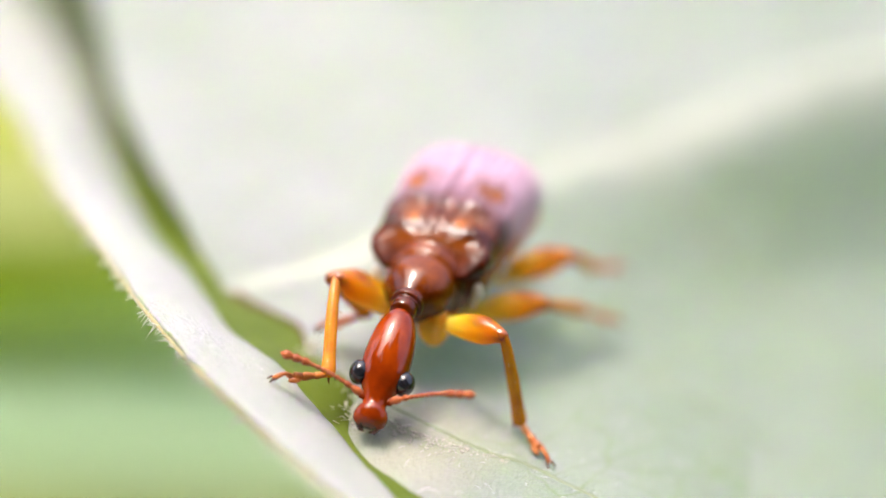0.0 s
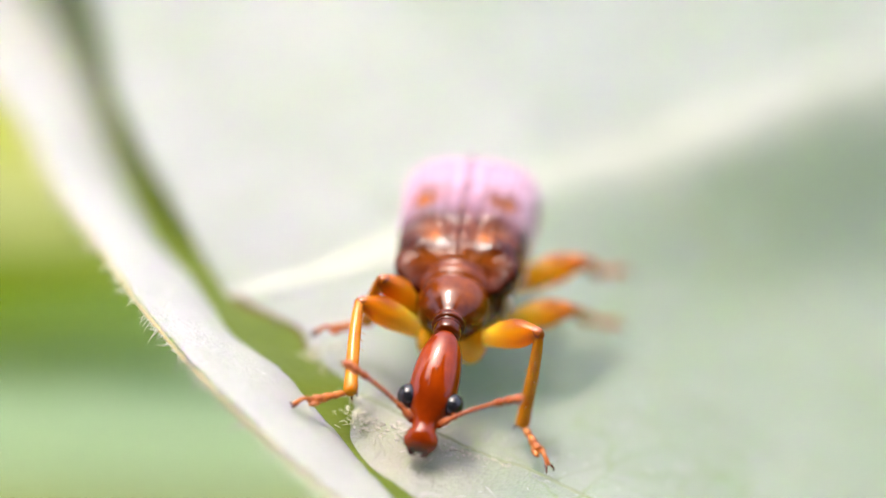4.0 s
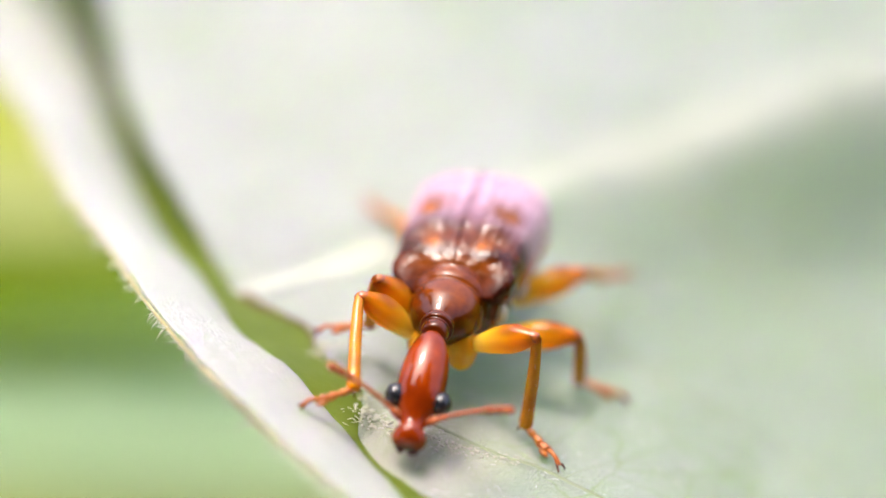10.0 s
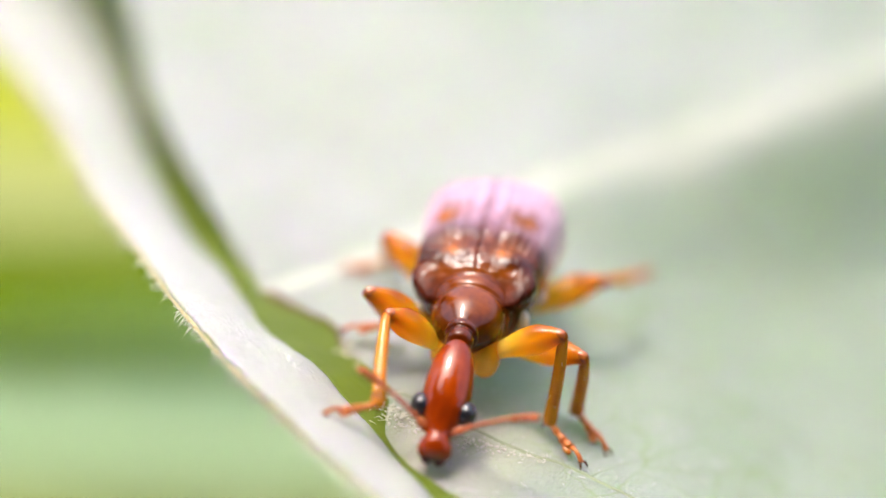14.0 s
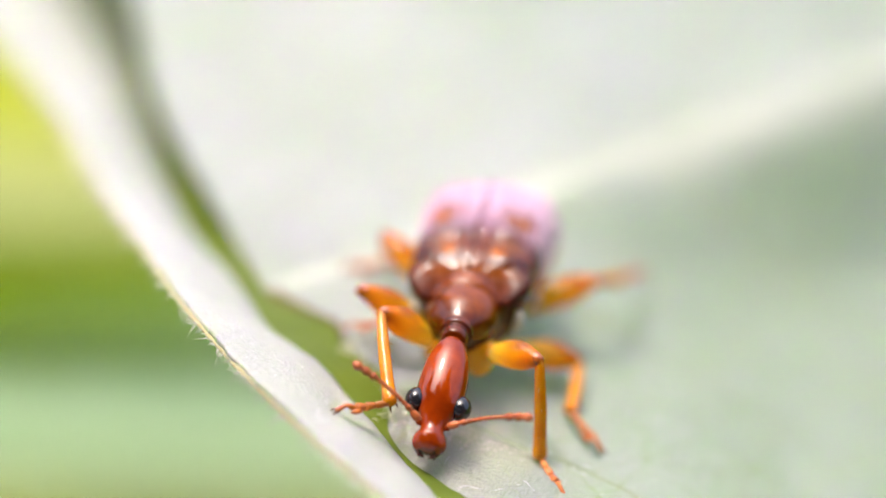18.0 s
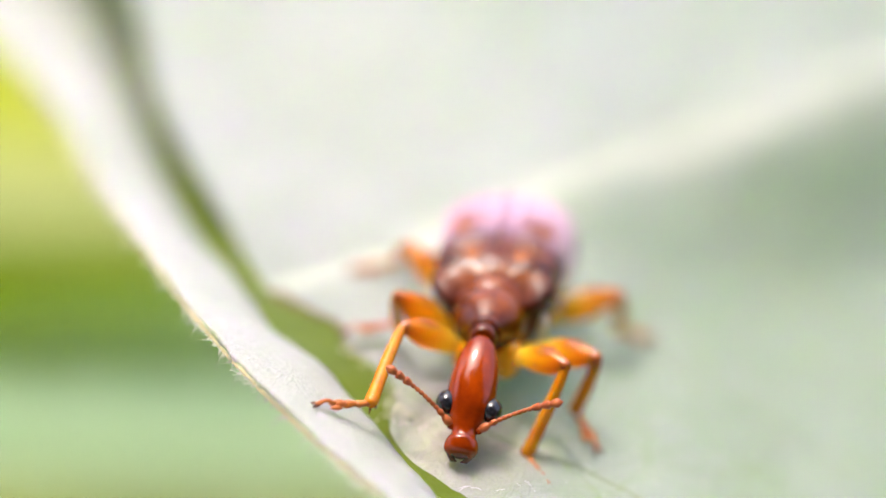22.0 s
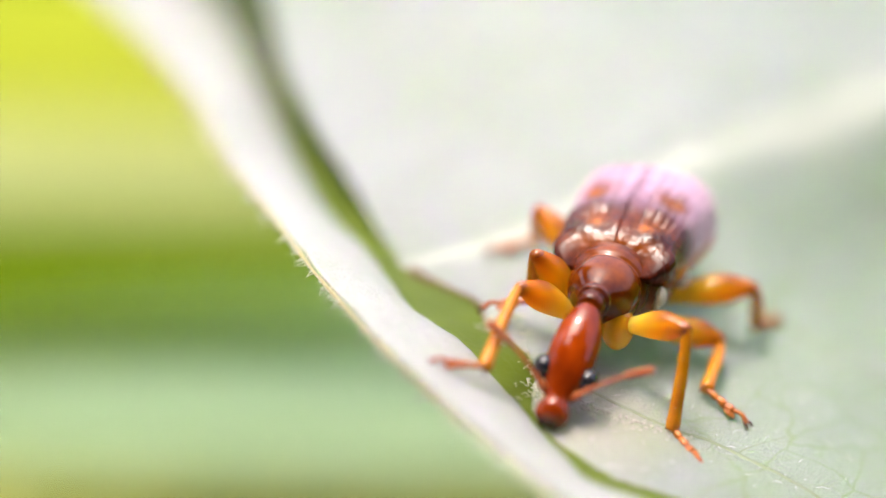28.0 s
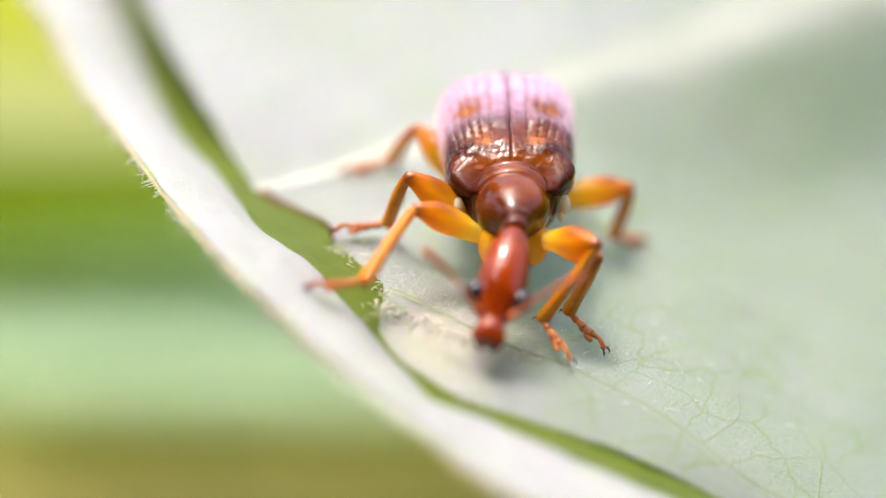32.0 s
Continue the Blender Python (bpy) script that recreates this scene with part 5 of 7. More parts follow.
    walk(legs["FR"][0], [
        (0.0, mm(0.400, 0.950, -0.720, 12.2, 2.3, -113.0)),
        (1.0, mm(0.400, 0.950, -0.720, 13.8, 1.6, -128.0)),
        (2.0, mm(0.400, 0.950, -0.720, 14.1, 1.5, -125.4)),
        (3.0, mm(0.400, 0.950, -0.720, 24.5, 0.2, -121.4)),
        (6.0, mm(0.400, 0.950, -0.720, 22.1, 2.9, -118.5)),
        (7.0, mm(0.400, 0.950, -0.720, 20.3, 2.2, -117.4)),
        (8.0, mm(0.400, 0.950, -0.720, 19.7, 3.1, -118.6)),
        (8.5, mm(0.400, 0.950, -0.720, 17.0, 5.0, -113.7)),
        (9.0, mm(0.400, 0.950, -0.720, 17.5, 5.2, -115.8)),
        (9.5, mm(0.400, 0.950, -0.720, 20.6, 4.8, -112.7)),
        (10.0, mm(0.400, 0.950, -0.720, 21.9, 4.7, -108.3)),
        (10.5, mm(0.400, 0.950, -0.720, 25.3, 4.6, -106.3)),
        (11.0, mm(0.400, 0.950, -0.720, 22.2, 5.6, -115.2)),
        (12.0, mm(0.400, 0.950, -0.720, 23.7, 5.6, -111.0)),
        (13.0, mm(0.400, 0.950, -0.720, 22.3, 5.2, -107.6)),
        (14.0, mm(0.400, 0.950, -0.720, 25.5, 4.9, -102.4)),
        (14.5, mm(0.400, 0.950, -0.720, 27.8, 5.1, -103.6)),
        (16.5, mm(0.400, 0.950, -0.720, 25.0, 3.8, -107.6)),
        (17.0, mm(0.400, 0.950, -0.720, 14.8, 5.4, -127.5)),
        (18.0, mm(0.400, 0.950, -0.720, 16.3, 4.9, -128.5)),
        (19.0, mm(0.400, 0.950, -0.720, 18.2, 5.8, -123.9)),
        (20.0, mm(0.400, 0.950, -0.720, 20.0, 5.6, -120.0)),
        (21.0, mm(0.400, 0.950, -0.720, 9.8, 8.7, -124.5)),
        (22.0, mm(0.400, 0.950, -0.720, 11.2, 7.9, -131.9)),
        (23.0, mm(0.400, 0.950, -0.720, 12.9, 8.2, -133.0)),
        (24.0, mm(0.400, 0.950, -0.720, 19.6, 6.5, -123.6)),
        (24.5, mm(0.400, 0.950, -0.720, 18.9, 7.0, -125.3)),
        (26.5, mm(0.400, 0.950, -0.720, 8.2, 9.3, -117.9)),
        (27.0, mm(0.400, 0.950, -0.720, 9.6, 8.4, -120.4)),
        (28.0, mm(0.400, 0.950, -0.720, 15.8, 9.8, -115.3)),
        (28.5, mm(0.400, 0.950, -0.720, 17.7, 8.2, -112.3)),
        (29.0, mm(0.400, 0.950, -0.720, -19.4, 8.7, -57.9)),
        (29.5, mm(0.400, 0.950, -0.720, -11.6, 6.0, -50.0)),
        (30.0, mm(0.400, 0.950, -0.720, -16.0, 6.9, -51.5)),
        (31.0, mm(0.400, 0.950, -0.720, 9.5, 7.9, -121.6)),
        (32.0, mm(0.400, 0.950, -0.720, 16.1, 4.8, -135.5)),
    ])
    walk(legs["FR"][1], [
        (0.0, mm(1.942, 0.280, -0.356, -82.7, 7.0, -112.0)),
        (1.0, mm(1.708, -0.088, -0.309, -92.2, -1.4, -128.8)),
        (2.0, mm(1.754, -0.025, -0.302, -94.7, -1.4, -126.1)),
        (3.0, mm(1.735, 0.132, -0.008, -93.7, -10.5, -126.3)),
        (6.0, mm(1.786, 0.162, -0.074, -93.4, -4.9, -121.6)),
        (7.0, mm(1.822, 0.187, -0.125, -94.6, -5.3, -120.2)),
        (8.0, mm(1.806, 0.147, -0.141, -91.7, -1.6, -120.3)),
        (8.5, mm(1.888, 0.249, -0.218, -92.8, 2.0, -114.6)),
        (9.0, mm(1.856, 0.194, -0.205, -94.0, 2.2, -116.7)),
        (9.5, mm(1.865, 0.281, -0.117, -93.5, 0.2, -114.5)),
        (10.0, mm(1.899, 0.399, -0.082, -95.5, 0.2, -110.1)),
        (10.5, mm(1.877, 0.458, 0.012, -97.7, -3.0, -109.8)),
        (11.0, mm(1.814, 0.214, -0.074, -102.9, -4.6, -119.4)),
        (12.0, mm(1.847, 0.322, -0.033, -97.0, -2.1, -114.4)),
        (13.0, mm(1.899, 0.413, -0.070, -99.0, -0.6, -110.0)),
        (14.0, mm(1.903, 0.556, 0.018, -96.8, 0.4, -104.5)),
        (14.5, mm(1.862, 0.523, 0.079, -97.5, -2.6, -107.6)),
        (16.5, mm(1.871, 0.432, 0.006, -83.6, 3.8, -107.6)),
        (17.0, mm(1.694, -0.095, -0.283, -82.3, -1.4, -129.3)),
        (18.0, mm(1.666, -0.111, -0.239, -82.8, -3.7, -131.0)),
        (19.0, mm(1.725, -0.007, -0.185, -88.3, -9.3, -128.9)),
        (20.0, mm(1.771, 0.092, -0.134, -89.0, -13.0, -126.8)),
        (21.0, mm(1.772, -0.046, -0.430, -86.8, -11.6, -128.0)),
        (22.0, mm(1.625, -0.211, -0.389, -100.7, -17.9, -137.1)),
        (23.0, mm(1.588, -0.234, -0.339, -93.3, -14.1, -138.2)),
        (24.0, mm(1.713, -0.002, -0.147, -99.9, -17.9, -132.5)),
        (24.5, mm(1.688, -0.046, -0.166, -89.1, -12.2, -131.9)),
        (26.5, mm(1.885, 0.118, -0.477, -83.0, -7.4, -120.3)),
        (27.0, mm(1.841, 0.055, -0.436, -84.4, -8.3, -123.2)),
        (28.0, mm(1.862, 0.170, -0.258, -88.9, -7.1, -120.1)),
        (28.5, mm(1.887, 0.259, -0.201, -88.6, -6.8, -117.1)),
        (29.0, mm(1.728, 1.885, -1.285, -146.1, -52.7, -27.6)),
        (29.5, mm(1.667, 2.061, -1.064, -137.4, -59.9, -28.1)),
        (30.0, mm(1.660, 2.023, -1.189, -143.0, -51.6, -28.6)),
        (31.0, mm(1.825, 0.029, -0.439, -115.6, -2.7, -123.3)),
        (32.0, mm(1.530, -0.257, -0.246, -113.9, -22.3, -143.6)),
    ])
    walk(legs["FR"][2], [
        (0.0, mm(2.264, 0.409, -2.305, -21.1, 2.0, -128.3)),
        (1.0, mm(1.619, -0.076, -2.287, -20.4, 1.3, -140.7)),
        (2.0, mm(1.596, 0.031, -2.275, -20.9, 1.2, -140.3)),
        (3.0, mm(1.419, -0.082, -1.950, -18.7, 0.1, -145.4)),
        (6.0, mm(1.597, 0.082, -2.043, -21.3, 2.1, -140.2)),
        (7.0, mm(1.593, 0.109, -2.090, -21.1, 1.7, -136.8)),
        (8.0, mm(1.728, 0.130, -2.119, -21.5, 2.4, -137.7)),
        (8.5, mm(1.830, 0.351, -2.195, -23.5, 4.3, -129.5)),
        (9.0, mm(1.769, 0.323, -2.179, -24.1, 4.6, -128.2)),
        (9.5, mm(1.759, 0.336, -2.094, -23.8, 4.1, -128.5)),
        (10.0, mm(1.725, 0.470, -2.053, -23.8, 3.9, -128.7)),
        (10.5, mm(1.593, 0.452, -1.948, -23.2, 3.3, -136.5)),
        (11.0, mm(1.352, 0.296, -1.998, -24.7, 4.1, -139.0)),
        (12.0, mm(1.597, 0.357, -1.997, -24.0, 4.4, -133.6)),
        (13.0, mm(1.601, 0.498, -2.025, -23.0, 3.5, -140.7)),
        (14.0, mm(1.679, 0.627, -1.948, -23.5, 3.6, -133.5)),
        (14.5, mm(1.588, 0.516, -1.882, -24.4, 4.1, -128.0)),
        (16.5, mm(2.122, 0.489, -1.957, -15.8, 2.3, -144.6)),
        (17.0, mm(1.870, -0.301, -2.245, -16.9, 2.6, -157.4)),
        (18.0, mm(1.771, -0.369, -2.199, -20.2, 3.7, -144.0)),
        (19.0, mm(1.569, -0.294, -2.138, -21.8, 4.3, -142.1)),
        (20.0, mm(1.532, -0.283, -2.063, -22.5, 4.5, -136.2)),
        (21.0, mm(1.614, -0.427, -2.367, -25.8, 8.2, -129.0)),
        (22.0, mm(0.935, -0.348, -2.239, -24.1, 6.1, -144.9)),
        (23.0, mm(1.151, -0.470, -2.256, -26.3, 7.8, -136.2)),
        (24.0, mm(1.057, -0.213, -2.004, -24.2, 5.9, -131.0)),
        (24.5, mm(1.434, -0.378, -2.101, -25.4, 7.6, -117.5)),
        (26.5, mm(1.965, -0.221, -2.426, -23.4, 8.5, -126.6)),
        (27.0, mm(1.846, -0.288, -2.386, -23.4, 7.3, -131.6)),
        (28.0, mm(1.773, -0.060, -2.223, -23.4, 8.1, -131.9)),
        (28.5, mm(1.823, 0.030, -2.167, -22.1, 6.9, -128.4)),
        (29.0, mm(1.746, 0.022, -1.954, -23.9, 8.0, -128.7)),
        (29.5, mm(2.004, 0.230, -1.735, -21.0, 6.1, -128.4)),
        (30.0, mm(1.721, 0.188, -1.930, -20.8, 5.7, -140.2)),
        (31.0, mm(1.064, 0.428, -2.223, -24.4, 3.3, -159.2)),
        (32.0, mm(0.502, -0.017, -1.921, -24.5, 3.4, -150.2)),
    ])
    walk(legs["MR"][0], [
        (0.0, mm(0.500, 1.700, -0.950, -6.0, 1.9, -49.7)),
        (1.0, mm(0.500, 1.700, -0.950, -4.1, 1.7, -57.5)),
        (2.0, mm(0.500, 1.700, -0.950, -4.8, 1.5, -57.4)),
        (3.0, mm(0.500, 1.700, -0.950, -3.2, 0.2, -59.8)),
        (6.0, mm(0.500, 1.700, -0.950, -5.1, 2.6, -51.4)),
        (7.0, mm(0.500, 1.700, -0.950, -8.1, 1.9, -50.6)),
        (8.0, mm(0.500, 1.700, -0.950, -9.2, 2.6, -47.7)),
        (8.5, mm(0.500, 1.700, -0.950, -2.1, 5.3, -76.1)),
        (9.0, mm(0.500, 1.700, -0.950, -0.9, 5.7, -79.0)),
        (9.5, mm(0.500, 1.700, -0.950, 0.4, 5.1, -79.0)),
        (10.0, mm(0.500, 1.700, -0.950, 1.9, 4.9, -78.4)),
        (10.5, mm(0.500, 1.700, -0.950, 3.6, 4.7, -78.1)),
        (11.0, mm(0.500, 1.700, -0.950, 2.8, 6.2, -85.4)),
        (12.0, mm(0.500, 1.700, -0.950, 4.2, 5.9, -82.2)),
        (13.0, mm(0.500, 1.700, -0.950, 4.3, 5.5, -85.1)),
        (14.0, mm(0.500, 1.700, -0.950, 9.2, 4.6, -112.3)),
        (14.5, mm(0.500, 1.700, -0.950, 9.0, 4.9, -110.8)),
        (16.5, mm(0.500, 1.700, -0.950, 9.9, 3.7, -112.3)),
        (17.0, mm(0.500, 1.700, -0.950, -23.9, 6.1, -64.1)),
        (18.0, mm(0.500, 1.700, -0.950, -22.4, 5.4, -60.5)),
        (19.0, mm(0.500, 1.700, -0.950, -19.0, 6.2, -62.3)),
        (20.0, mm(0.500, 1.700, -0.950, -16.8, 5.8, -62.7)),
        (21.0, mm(0.500, 1.700, -0.950, -18.1, 9.3, -62.1)),
        (22.0, mm(0.500, 1.700, -0.950, 10.7, 9.2, -119.0)),
        (23.0, mm(0.500, 1.700, -0.950, 8.9, 9.5, -122.2)),
        (24.0, mm(0.500, 1.700, -0.950, 10.8, 7.2, -113.6)),
        (24.5, mm(0.500, 1.700, -0.950, -23.0, 7.1, -56.4)),
        (26.5, mm(0.500, 1.700, -0.950, -21.4, 8.6, -54.9)),
        (27.0, mm(0.500, 1.700, -0.950, -24.1, 8.1, -56.4)),
        (28.0, mm(0.500, 1.700, -0.950, -18.3, 8.9, -54.9)),
        (28.5, mm(0.500, 1.700, -0.950, -19.1, 7.2, -54.5)),
        (29.0, mm(0.500, 1.700, -0.950, -20.4, 8.4, -54.9)),
        (29.5, mm(0.500, 1.700, -0.950, -17.4, 6.3, -53.5)),
        (30.0, mm(0.500, 1.700, -0.950, -18.6, 7.4, -57.2)),
        (31.0, mm(0.500, 1.700, -0.950, 3.4, 5.4, -144.0)),
        (32.0, mm(0.500, 1.700, -0.950, 7.2, 3.8, -145.8)),
    ])
    walk(legs["MR"][1], [
        (0.0, mm(1.974, 2.961, -1.152, -48.4, 46.6, -55.8)),
        (1.0, mm(2.138, 2.749, -1.088, -59.0, 43.7, -61.2)),
        (2.0, mm(2.135, 2.750, -1.113, -59.3, 43.4, -61.8)),
        (3.0, mm(2.182, 2.680, -1.060, -62.9, 46.2, -63.1)),
        (6.0, mm(2.012, 2.918, -1.124, -54.6, 40.8, -55.6)),
        (7.0, mm(1.985, 2.933, -1.225, -57.1, 47.1, -59.1)),
        (8.0, mm(1.914, 3.005, -1.262, -48.1, 40.8, -55.3)),
        (8.5, mm(2.390, 2.174, -1.019, -78.9, 26.9, -77.0)),
        (9.0, mm(2.413, 2.075, -0.980, -81.5, 27.2, -79.4)),
        (9.5, mm(2.415, 2.070, -0.937, -84.7, 26.5, -78.9)),
        (10.0, mm(2.410, 2.088, -0.885, -87.4, 26.3, -77.6)),
        (10.5, mm(2.406, 2.092, -0.828, -88.7, 26.3, -76.6)),
        (11.0, mm(2.442, 1.846, -0.854, -100.7, 28.3, -84.2)),
        (12.0, mm(2.429, 1.950, -0.809, -99.4, 26.7, -80.5)),
        (13.0, mm(2.438, 1.853, -0.804, -98.8, 26.4, -83.3)),
        (14.0, mm(2.272, 0.947, -0.640, -102.1, 13.0, -110.9)),
        (14.5, mm(2.292, 0.993, -0.646, -105.3, 13.1, -109.4)),
        (16.5, mm(2.269, 0.951, -0.615, -90.7, 19.5, -109.4)),
        (17.0, mm(2.067, 2.556, -1.734, -161.6, -60.8, -9.6)),
        (18.0, mm(2.035, 2.648, -1.691, -158.1, -59.0, -15.3)),
        (19.0, mm(2.101, 2.617, -1.582, -155.8, -61.0, -22.1)),
        (20.0, mm(2.134, 2.606, -1.510, -158.7, -64.8, -21.5)),
        (21.0, mm(2.093, 2.654, -1.547, -157.0, -63.0, -19.9)),
        (22.0, mm(2.147, 0.719, -0.593, -114.7, 9.2, -119.0)),
        (23.0, mm(2.104, 0.632, -0.652, -113.1, 12.9, -121.6)),
        (24.0, mm(2.237, 0.892, -0.588, -117.6, 13.8, -112.3)),
        (24.5, mm(1.943, 2.773, -1.706, -163.6, -55.5, -15.6)),
        (26.5, mm(1.924, 2.830, -1.654, -156.4, -59.8, -9.8)),
        (27.0, mm(1.921, 2.779, -1.738, -159.9, -58.8, -6.0)),
        (28.0, mm(1.960, 2.842, -1.556, -149.6, -56.6, -22.3)),
        (28.5, mm(1.954, 2.836, -1.582, -156.6, -60.3, -15.1)),
        (29.0, mm(1.939, 2.832, -1.622, -157.3, -58.7, -14.6)),
        (29.5, mm(1.958, 2.857, -1.530, -159.3, -67.0, -4.2)),
        (30.0, mm(2.009, 2.769, -1.568, -159.9, -63.6, -12.3)),
        (31.0, mm(1.636, 0.120, -0.834, -115.2, 3.8, -144.1)),
        (32.0, mm(1.573, 0.090, -0.706, -115.8, -9.7, -147.5)),
    ])
    walk(legs["MR"][2], [
        (0.0, mm(2.340, 4.194, -1.923, -31.6, 1.8, -46.4)),
        (1.0, mm(2.388, 3.899, -2.018, -34.4, 1.8, -66.8)),
        (2.0, mm(2.392, 3.892, -2.051, -33.2, 1.6, -60.1)),
        (3.0, mm(2.357, 3.848, -1.985, -32.6, 0.2, -55.0)),
        (6.0, mm(2.277, 4.068, -2.051, -26.8, 2.1, -40.4)),
        (7.0, mm(2.212, 4.143, -2.082, -31.3, 2.0, -53.3)),
        (8.0, mm(2.324, 4.175, -2.108, -28.6, 2.5, -45.6)),
        (8.5, mm(2.522, 2.888, -2.332, -26.5, 5.5, -86.4)),
        (9.0, mm(2.506, 2.782, -2.300, -26.2, 5.7, -80.6)),
        (9.5, mm(2.422, 2.752, -2.273, -25.8, 5.1, -77.8)),
        (10.0, mm(2.334, 2.751, -2.228, -25.3, 4.8, -75.3)),
        (10.5, mm(2.286, 2.745, -2.173, -26.7, 4.8, -93.4)),
        (11.0, mm(2.094, 2.514, -2.151, -26.4, 6.2, -96.2)),
        (12.0, mm(2.077, 2.565, -2.131, -25.4, 6.0, -94.4)),
        (13.0, mm(2.134, 2.482, -2.131, -25.4, 5.4, -100.2)),
        (14.0, mm(2.096, 1.368, -2.069, -25.5, 3.6, -133.9)),
        (14.5, mm(2.029, 1.435, -2.056, -25.2, 3.6, -136.9)),
        (16.5, mm(2.418, 1.430, -2.028, -24.4, 3.1, -128.5)),
        (17.0, mm(2.237, 1.083, -1.965, -27.3, 5.3, -128.3)),
        (18.0, mm(2.130, 1.179, -1.979, -26.4, 4.5, -133.5)),
        (19.0, mm(2.084, 1.147, -1.880, -27.4, 5.1, -133.4)),
        (20.0, mm(2.079, 1.125, -1.742, -27.1, 5.0, -129.8)),
        (21.0, mm(2.115, 1.178, -1.813, -27.5, 6.7, -140.8)),
        (22.0, mm(1.706, 1.214, -1.939, -28.0, 5.7, -147.7)),
        (23.0, mm(1.766, 1.204, -1.997, -29.7, 7.0, -141.8)),
        (24.0, mm(1.714, 1.449, -1.879, -26.5, 5.4, -135.9)),
        (24.5, mm(1.891, 1.293, -1.945, -26.0, 6.3, -132.0)),
        (26.5, mm(2.203, 1.387, -1.956, -28.0, 9.0, -121.6)),
        (27.0, mm(2.212, 1.332, -2.005, -28.7, 8.8, -115.8)),
        (28.0, mm(2.057, 1.404, -1.975, -28.7, 10.3, -107.7)),
        (28.5, mm(2.093, 1.372, -1.877, -28.1, 8.4, -107.9)),
        (29.0, mm(2.068, 1.368, -1.923, -28.1, 10.1, -97.7)),
        (29.5, mm(2.342, 1.422, -1.737, -27.0, 7.8, -92.0)),
        (30.0, mm(2.161, 1.295, -1.797, -28.6, 8.4, -107.6)),
        (31.0, mm(1.334, 0.690, -2.188, -30.4, 6.0, -139.7)),
        (32.0, mm(1.032, 0.520, -2.037, -29.4, 4.9, -134.5)),
    ])
    walk(legs["HR"][0], [
        (0.0, mm(0.550, 3.050, -0.950, 6.3, 2.0, -53.4)),
        (1.0, mm(0.550, 3.050, -0.950, 7.4, 1.8, -62.3)),
        (2.0, mm(0.550, 3.050, -0.950, 8.1, 1.6, -64.1)),
        (3.0, mm(0.550, 3.050, -0.950, 8.9, 0.2, -65.0)),
        (6.0, mm(0.550, 3.050, -0.950, 7.2, 2.9, -61.4)),
        (7.0, mm(0.550, 3.050, -0.950, 4.7, 2.2, -60.2)),
        (8.0, mm(0.550, 3.050, -0.950, 5.8, 3.0, -59.9)),
        (8.5, mm(0.550, 3.050, -0.950, 9.5, 4.6, -56.3)),
        (9.0, mm(0.550, 3.050, -0.950, 9.3, 4.8, -55.6)),
        (9.5, mm(0.550, 3.050, -0.950, 7.9, 4.2, -54.7)),
        (10.0, mm(0.550, 3.050, -0.950, 10.0, 4.1, -54.7)),
        (10.5, mm(0.550, 3.050, -0.950, 12.4, 4.1, -59.0)),
        (11.0, mm(0.550, 3.050, -0.950, 10.3, 5.4, -60.4)),
        (12.0, mm(0.550, 3.050, -0.950, 12.7, 5.1, -58.2)),
        (13.0, mm(0.550, 3.050, -0.950, 9.4, 4.7, -59.1)),
        (14.0, mm(0.550, 3.050, -0.950, 9.7, 4.3, -58.3)),
        (14.5, mm(0.550, 3.050, -0.950, 10.5, 4.3, -56.4)),
        (16.5, mm(0.550, 3.050, -0.950, 11.0, 3.3, -56.7)),
        (17.0, mm(0.550, 3.050, -0.950, 11.5, 5.9, -59.5)),
        (18.0, mm(0.550, 3.050, -0.950, 10.5, 5.2, -56.5)),
        (19.0, mm(0.550, 3.050, -0.950, 7.9, 5.9, -57.2)),
        (20.0, mm(0.550, 3.050, -0.950, 4.0, 5.5, -57.0)),
        (21.0, mm(0.550, 3.050, -0.950, 10.0, 9.7, -66.9)),
        (22.0, mm(0.550, 3.050, -0.950, 11.1, 9.4, -63.7)),
        (23.0, mm(0.550, 3.050, -0.950, 9.8, 10.2, -65.7)),
        (24.0, mm(0.550, 3.050, -0.950, 8.9, 7.1, -65.2)),
        (24.5, mm(0.550, 3.050, -0.950, 7.4, 7.6, -63.3)),
        (26.5, mm(0.550, 3.050, -0.950, 3.5, 9.1, -60.0)),
        (27.0, mm(0.550, 3.050, -0.950, 4.0, 8.7, -63.6)),
        (28.0, mm(0.550, 3.050, -0.950, 6.3, 10.0, -67.8)),
        (28.5, mm(0.550, 3.050, -0.950, 4.2, 8.0, -65.1)),
        (29.0, mm(0.550, 3.050, -0.950, 8.1, 9.4, -67.5)),
        (29.5, mm(0.550, 3.050, -0.950, 6.8, 6.6, -57.4)),
        (30.0, mm(0.550, 3.050, -0.950, 6.9, 7.9, -64.3)),
        (31.0, mm(0.550, 3.050, -0.950, 3.5, 8.5, -67.0)),
        (32.0, mm(0.550, 3.050, -0.950, -0.9, 6.5, -71.6)),
    ])
